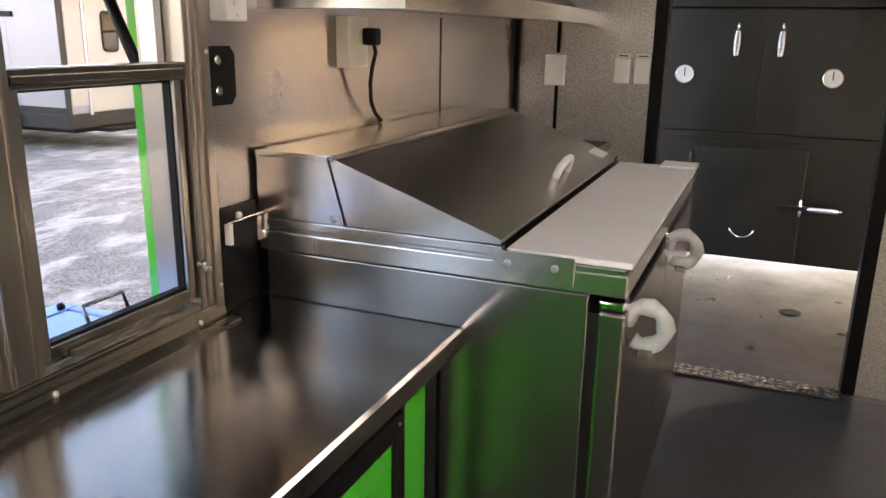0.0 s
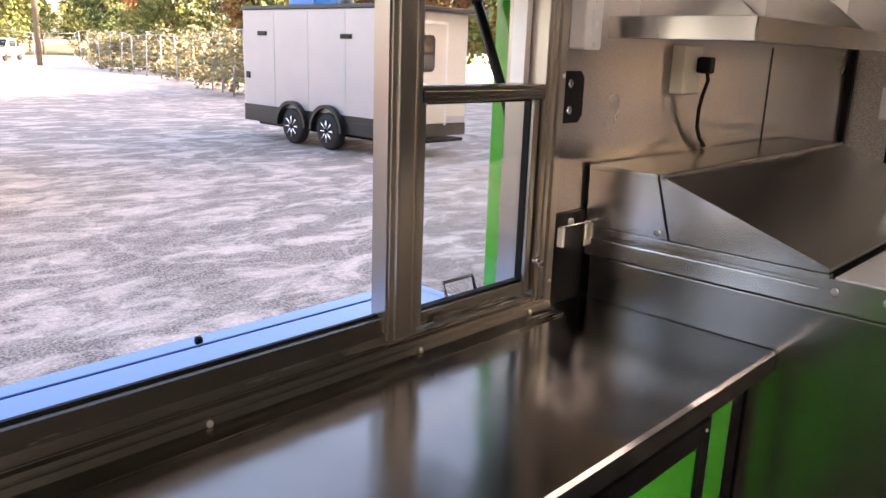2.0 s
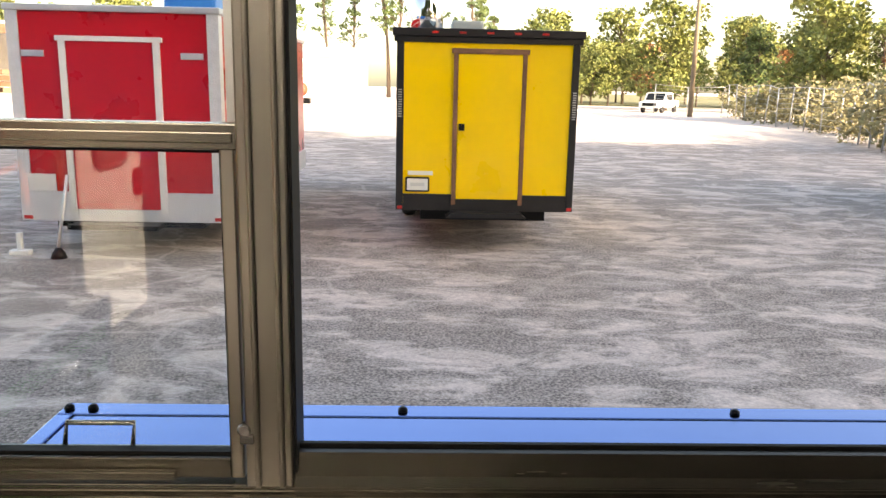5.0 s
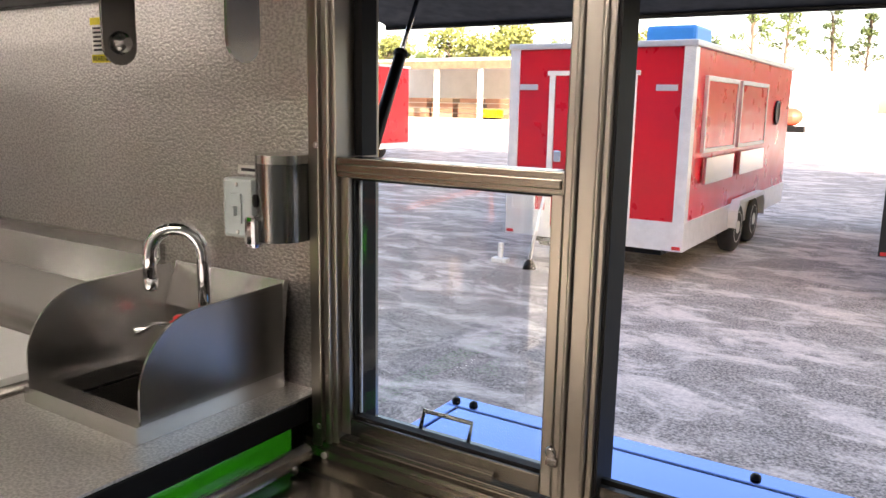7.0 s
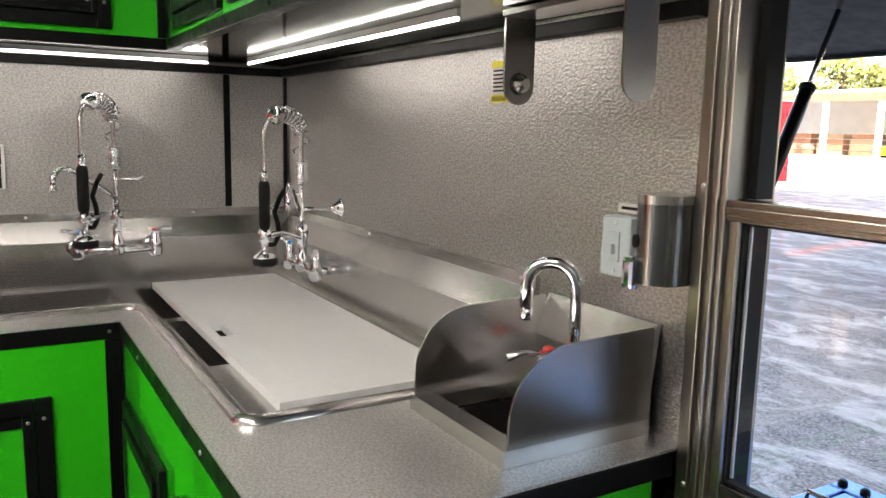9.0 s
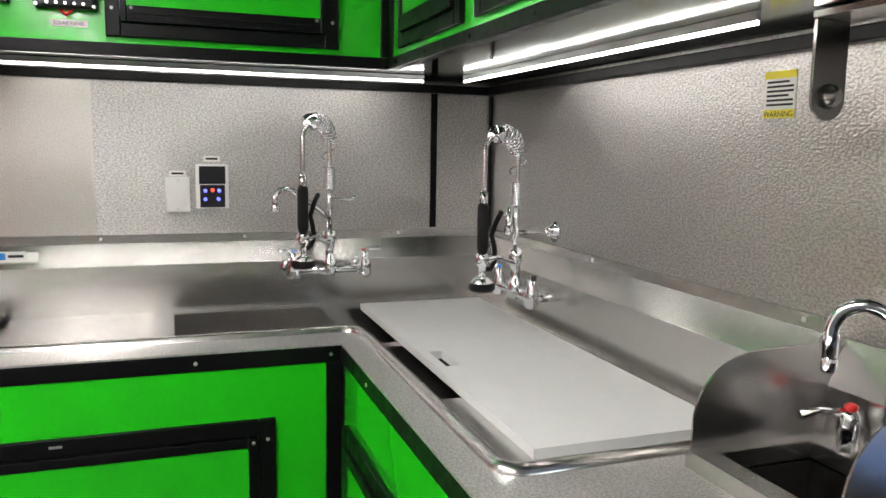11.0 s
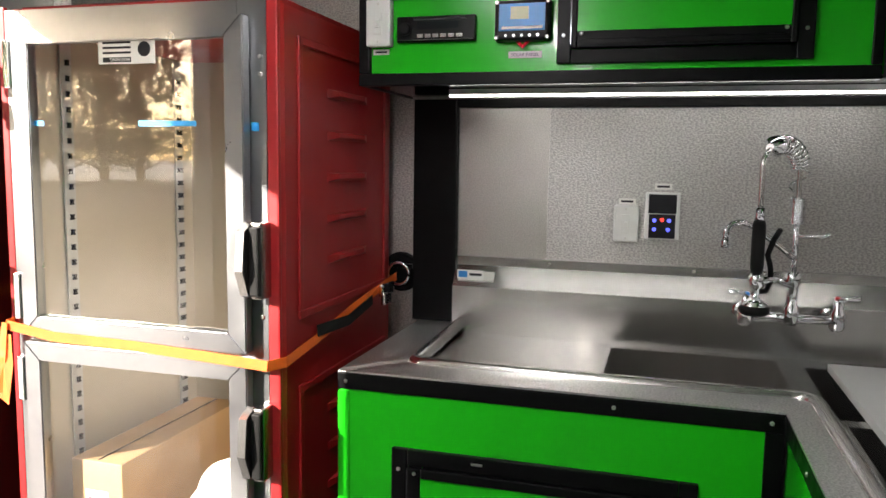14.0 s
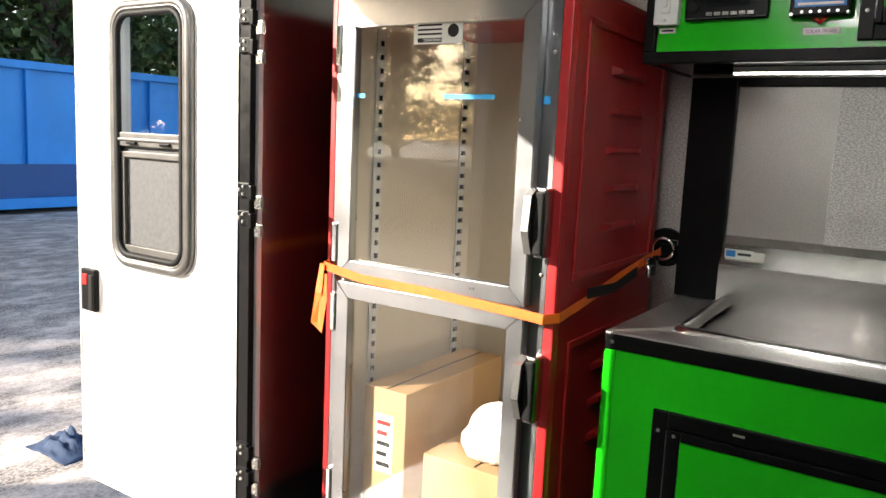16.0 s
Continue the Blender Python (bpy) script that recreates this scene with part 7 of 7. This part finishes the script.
pk.matrix_world = pose(21.4, 70, GZ, 0, 0, -35)
pk["at"] = (0, 0, 0)

# open barn, white building, fence, pole
barn = thing("open_barn", (-58, 95, GZ), "open-fronted storage barn with a tin roof", "barn")
part("roof", prism(bmesh.new(), [(88, 6.7), (112, 8.6), (112, 8.9), (88, 7.0)], "x", -80, -44), CORRUG, barn)
part("roof_fascia", boxes((-80, -44, 87.8, 88.0, 5.9, 6.9)), RUST, barn)
part("back_wall", boxes((-80, -44, 111.0, 111.3, GZ, 8.5)), CORRUG, barn)
for k in range(6):
    part("barn_post", boxes((-79 + 6.8 * k, -78.5 + 6.8 * k, 88.4, 88.9, GZ, 6.68)), WHITE_PAINT, barn)
rnd = random.Random(5)
for k in range(7):
    x = -76 + 4.6 * k
    lum = thing("lumber_stack", (x, 97, GZ), "stack of weathered boards in the barn", "lumber", "lumber stacks")
    for j in range(4):
        part("board", boxes((x - 2.0 + rnd.random() * 0.4, x + 1.8, 96, 98.4, GZ + 0.72 * j, GZ + 0.60 + 0.72 * j)), RUST if (k + j) % 3 else WOOD_POLE, lum)
ld = thing("yellow_loader", (-52, 92, GZ), "small yellow machine in front of the barn", "machine")
part("loader_body", boxes((-53.2, -50.4, 91, 93, GZ + 0.3, GZ + 1.3), bev=0.1), Y_SKIN, ld)
part("loader_base", boxes((-53.0, -50.6, 91.2, 92.8, GZ, GZ + 0.299)), BLACK, ld)
wb = thing("white_building", (-12, 96, GZ), "long low white metal building", "building")
part("wall", boxes((-24, -7, 90, 104, GZ, 4.2)), WHITE_PAINT, wb)
part("roof", prism(bmesh.new(), [(89.7, 4.2), (104.3, 4.2), (97, 5.6)], "x", -24.3, -6.7), CORRUG, wb)
part("big_door", boxes((-19, -14, 89.94, 89.99, GZ, 3.2)), CORRUG, wb)
part("small_door", boxes((-10, -9, 89.94, 89.99, GZ, 1.5)), GREY_PL, wb)
tk = thing("red_tank", (-13, 75, GZ), "round red tank on a small trailer", "tank")
bm = bmesh.new()
bmesh.ops.create_uvsphere(bm, u_segments=20, v_segments=12, radius=0.9, matrix=Matrix.Translation((-11.9, 76, GZ + 1.35)) @ Matrix.Diagonal((1.2, 1, 0.9, 1)))
part("vessel", bm, mat("faded_red_paint", (0.55, 0.06, 0.03), 0.5, 0, 0.2, 2), tk)
part("cradle", boxes((-13.2, -10.6, 75.4, 76.6, GZ, GZ + 0.55), bev=0.03), BLACK, tk)
po = thing("utility_pole", (20.8, 60, GZ), "tall weathered wooden utility pole", "pole")
part("shaft", tube(bmesh.new(), [(20.8, 60, GZ), (20.8, 60, 12)], [0.20, 0.13], 10), WOOD_POLE, po)
part("crossarm", boxes((19.6, 22.0, 59.86, 59.98, 11.1, 11.3)), WOOD_POLE, po)
po2 = thing("utility_pole", (26.0, 47, GZ), "tall weathered wooden utility pole", "pole")
part("shaft", tube(bmesh.new(), [(29.5, 46, GZ), (29.5, 46, 12)], [0.22, 0.14], 10), RUST, po2)

fence = thing("chain_link_fence", (18, 40, GZ), "old leaning chain-link fence with overgrown posts", "fence")
fl = [Vector((15.6, 25.0, GZ)), Vector((19.1, 35.0, GZ)), Vector((24.0, 62.0, GZ)), Vector((17.0, 66.0, GZ))]
seg = [(fl[0], fl[1], 5), (fl[1], fl[2], 10), (fl[2], fl[3], 3)]
tops = []
for a, b, n in seg:
    for k in range(n):
        p = a.lerp(b, k / n)
        q = p + Vector((rnd.uniform(-0.15, 0.15), rnd.uniform(-0.1, 0.1), 2.3 + rnd.uniform(-0.1, 0.2)))
        part("fence_post", tube(bmesh.new(), [p, q], 0.035, 8), GALV, fence)
        tops.append(q)
bm = bmesh.new()
for a, b in zip(tops, tops[1:]):
    tube(bm, [a, b], 0.02, 6)
    for j in range(1, 8):
        dz = Vector((0, 0, -0.29 * j))
        tube(bm, [a + dz, b + dz], 0.008, 4)
tagged(part("wire", bm, GALV, fence), kind="stuff")


# ---- trees and brush ----
def leaf_cloud(bm, centres, per, size, rnd, flat=0.6):
    """Many small leaf clumps: folded quads scattered about the given centres (x, y, z, radius)."""
    for cx, cy, cz, r in centres:
        for _ in range(per):
            d = Vector((rnd.gauss(0, 1), rnd.gauss(0, 1), rnd.gauss(0, flat)))
            d = d.normalized() * r * rnd.uniform(0.35, 1.0) ** 0.6
            p = Vector((cx, cy, cz)) + Vector((d.x, d.y, d.z * 0.7))
            u = Vector((rnd.gauss(0, 1), rnd.gauss(0, 1), rnd.gauss(0, 0.7))).normalized()
            v = u.orthogonal().normalized()
            w = u.cross(v)
            s = size * rnd.uniform(0.5, 1.2)
            a, b, c, e, f = p, p + u * s + w * s * 0.3, p + u * s * 0.4 + v * s * 0.7, p - v * s * 0.6 + u * s * 0.5 - w * s * 0.25, p - u * s * 0.5
            q = [bm.verts.new(x) for x in (a, b, c, e, f)]
            bm.faces.new((q[0], q[1], q[2]))
            bm.faces.new((q[0], q[3], q[1]))
            bm.faces.new((q[0], q[2], q[4]))


def tree(kind, seed, h, crown_from, spread, leaf, clumps, per, size, label):
    rnd = random.Random(seed)
    ob = thing(kind, (0, 0, 0), label, "tree", kind.replace("_", " ") + "s of the treeline")
    lean = Vector((rnd.uniform(-0.4, 0.4), rnd.uniform(-0.4, 0.4), 0))
    pts = [Vector((0, 0, -0.2)) + lean * (k / 6) ** 2 * 2 + Vector((0, 0, h * 0.95 * k / 6)) for k in range(7)]
    bm = tube(bmesh.new(), pts, [h * 0.019 * (1 - 0.13 * k) for k in range(7)], 8)
    cs = []
    for k in range(clumps):
        z = crown_from + (h - crown_from) * (k + rnd.random()) / clumps
        f = (z - crown_from) / (h - crown_from)
        rad = spread * (1.0 - 0.65 * f) * rnd.uniform(0.35, 1.0)
        a = rnd.uniform(0, math.tau)
        base = pts[0].lerp(pts[-1], min(0.97, (z - 0.6) / h))
        tip = Vector((base.x + rad * math.cos(a), base.y + rad * math.sin(a), z + rnd.uniform(-0.2, 0.7)))
        tube(bm, [base, base.lerp(tip, 0.5) + Vector((0, 0, 0.15)), tip], [h * 0.006, h * 0.004, h * 0.0015], 5)
        cs.append((tip.x, tip.y, tip.z, spread * rnd.uniform(0.28, 0.5)))
    part("trunk", bm, BARK, ob)
    lb = bmesh.new()
    leaf_cloud(lb, cs, per, size, rnd)
    part("crown", lb, leaf, ob)
    return ob


protos = [tree("pine_tree", 3, 11, 3.2, 2.9, LEAF_PINE, 34, 80, 0.30, "tall green pine at the yard's edge"),
          tree("broadleaf_tree", 4, 8.5, 1.6, 3.4, LEAF_YEL, 34, 85, 0.29, "yellowing broadleaf tree beyond the fence"),
          tree("autumn_tree", 6, 8, 2.0, 2.6, LEAF_RED, 26, 70, 0.28, "reddish autumn tree beyond the fence"),
          tree("slender_pine", 8, 15, 8.5, 2.0, LEAF_PINE, 18, 60, 0.26, "tall thin pine with a high sparse crown"),
          tree("forest_tree", 12, 15, 1.0, 3.8, LEAF_PINE, 70, 110, 0.20, "dense dark green tree behind the dumpster")]
spots = []
rnd = random.Random(11)
for k in range(30):                                    # beyond the fence
    spots.append((rnd.choice((0, 0, 1, 1, 1, 2)), 18 + k * 2.1 + rnd.uniform(-1, 1), 84 + rnd.uniform(-8, 22) - k * 0.9, rnd.uniform(0.65, 1.2)))
for k in range(26):
    spots.append((rnd.choice((0, 0, 0, 3, 1, 2)), 12 + k * 3.4 + rnd.uniform(-1.5, 1.5), 108 + rnd.uniform(-5, 12) - k * 0.6, rnd.uniform(0.8, 1.45)))
for k in range(9):
    spots.append((rnd.choice((0, 1, 1, 2)), 27 + k * 1.9, 50 - k * 2.6 + rnd.uniform(-2, 2), rnd.uniform(0.85, 1.2)))
for k in range(16):                                    # behind the barn
    spots.append((rnd.choice((0, 1, 1)), -95 + k * 4.4 + rnd.uniform(-1, 1), 122 + rnd.uniform(-4, 10), rnd.uniform(1.2, 1.7)))
for k in range(9):                                     # thin pines over the white building
    spots.append((3, -22 + k * 4.0 + rnd.uniform(-1.5, 1.5), 108 + rnd.uniform(-4, 16), rnd.uniform(1.15, 1.5)))
for k in range(8):
    spots.append((rnd.choice((1, 0, 3)), 2 + k * 3.2, 128 + rnd.uniform(-6, 10), rnd.uniform(0.7, 1.1)))
for k in range(16):                                    # woods behind the dumpster
    spots.append((4, -33 + k * 2.0 + rnd.uniform(-1, 1), -24.5 + rnd.uniform(-5, 1.5), rnd.uniform(0.9, 1.2)))
for k in range(6):                                     # unseen low trees behind the trailer, added to shade the entrance ground
    spots.append((1, 3 + k * 3.0 + rnd.uniform(-0.6, 0.6), -27 + rnd.uniform(-1.5, 1.5), rnd.uniform(1.3, 1.45)))
for k in range(18):                                    # far woods across the road
    spots.append((4, 22 + k * 4.2 + rnd.uniform(-1, 1), -64 + k * 2.0 + rnd.uniform(-3, 3), rnd.uniform(1.15, 1.45)))
first = set()
for i, x, y, s in spots:
    m = Matrix.Translation((x, y, GZ)) @ Matrix.Rotation(rnd.uniform(0, 6.28), 4, "Z") @ Matrix.Scale(s, 4)
    if i in first:
        copy_thing(protos[i], m)
    else:
        first.add(i)
        protos[i].matrix_basis = m
# unseen tall pines added along the yard's sunny side; their crowns shade the yard
shade = tree("tall_pine", 21, 24, 11.0, 4.6, LEAF_PINE, 46, 90, 0.62, "unseen very tall pine added behind the trailer to shade the yard")
xs = [k * 3.4 - 3.5 for k in range(20)]
# a gap is left so the sun reaches the entrance
for k, x in enumerate(x for x in xs if not 9.6 < x < 21):
    m = Matrix.Translation((x, -14.5 + 3.0 * (k % 2), GZ)) @ Matrix.Rotation(k * 1.7, 4, "Z") @ Matrix.Scale(1.0 + 0.06 * math.sin(k * 2.3), 4)
    if k:
        copy_thing(shade, m)
    else:
        shade.matrix_basis = m
bm = bmesh.new()
rb_ = random.Random(9)
cs = []
for a, b, n in ((Vector((16.4, 25.4, GZ)), Vector((20.0, 35, GZ)), 40), (Vector((20.0, 35, GZ)), Vector((25.0, 62, GZ)), 80), (Vector((25, 62, GZ)), Vector((50, 66, GZ)), 26)):
    for k in range(n):
        p = a.lerp(b, k / n)
        cs.append((p.x + rb_.uniform(-0.9, 2.6), p.y + rb_.uniform(-0.8, 0.8), GZ + rb_.uniform(0.2, 2.3), rb_.uniform(0.6, 1.1)))
leaf_cloud(bm, cs, 80, 0.19, rb_)
single("brush", bm, LEAF_BRUSH, "dry tangled brush and vines along the fence", "brush", kind="stuff")

# ---- behind the entrance: dumpster and litter ----
du = thing("blue_dumpster", (-14, -17.8, GZ), "long blue roll-off dumpster behind the entrance", "dumpster")
part("dumpster_body", boxes((-34, -6.5, -19.2, -16.7, GZ + 0.2, 2.55)), BLUE_SKIN, du)
part("top_rail", boxes((-34.1, -6.4, -16.72, -16.58, 2.45, 2.62), bev=0.02), BLUE_SKIN, du)
part("lower_rail", boxes((-34.1, -6.4, -16.72, -16.55, GZ + 0.12, GZ + 0.35), bev=0.02), BLUE_SKIN, du)
part("lower_band", boxes((-34.0, -6.5, -16.70, -16.66, GZ + 0.36, 0.45)), mat("dark_blue_band", (0.004, 0.06, 0.22), 0.5, 0, 0.1, 1), du)
for k in range(18):
    x = -33 + 1.5 * k
    part("rib", boxes((x, x + 0.10, -16.71, -16.60, 0.46, 2.44), bev=0.01), BLUE_SKIN, du)
bm = bmesh.new()
bmesh.ops.create_grid(bm, x_segments=24, y_segments=16, size=1)
for vv in bm.verts:
    r = vv.co.length
    vv.co = Vector((-2.62 + vv.co.x * 0.16, -4.40 + vv.co.y * 0.22, GZ + 0.004 + max(0.0, (1.15 - r)) * 0.10 * (0.5 + abs(noise.noise(vv.co * 2.5)) * 1.6)))
for f in bm.faces:
    f.smooth = True
bmesh.ops.solidify(bm, geom=bm.faces[:], thickness=0.004)
single("blue_rag", bm, mat("navy_cloth", (0.02, 0.04, 0.09), 0.85, 0, 0.2, 20, bump=0.3, bscale=200), "crumpled dark blue rag on the asphalt", "rag")
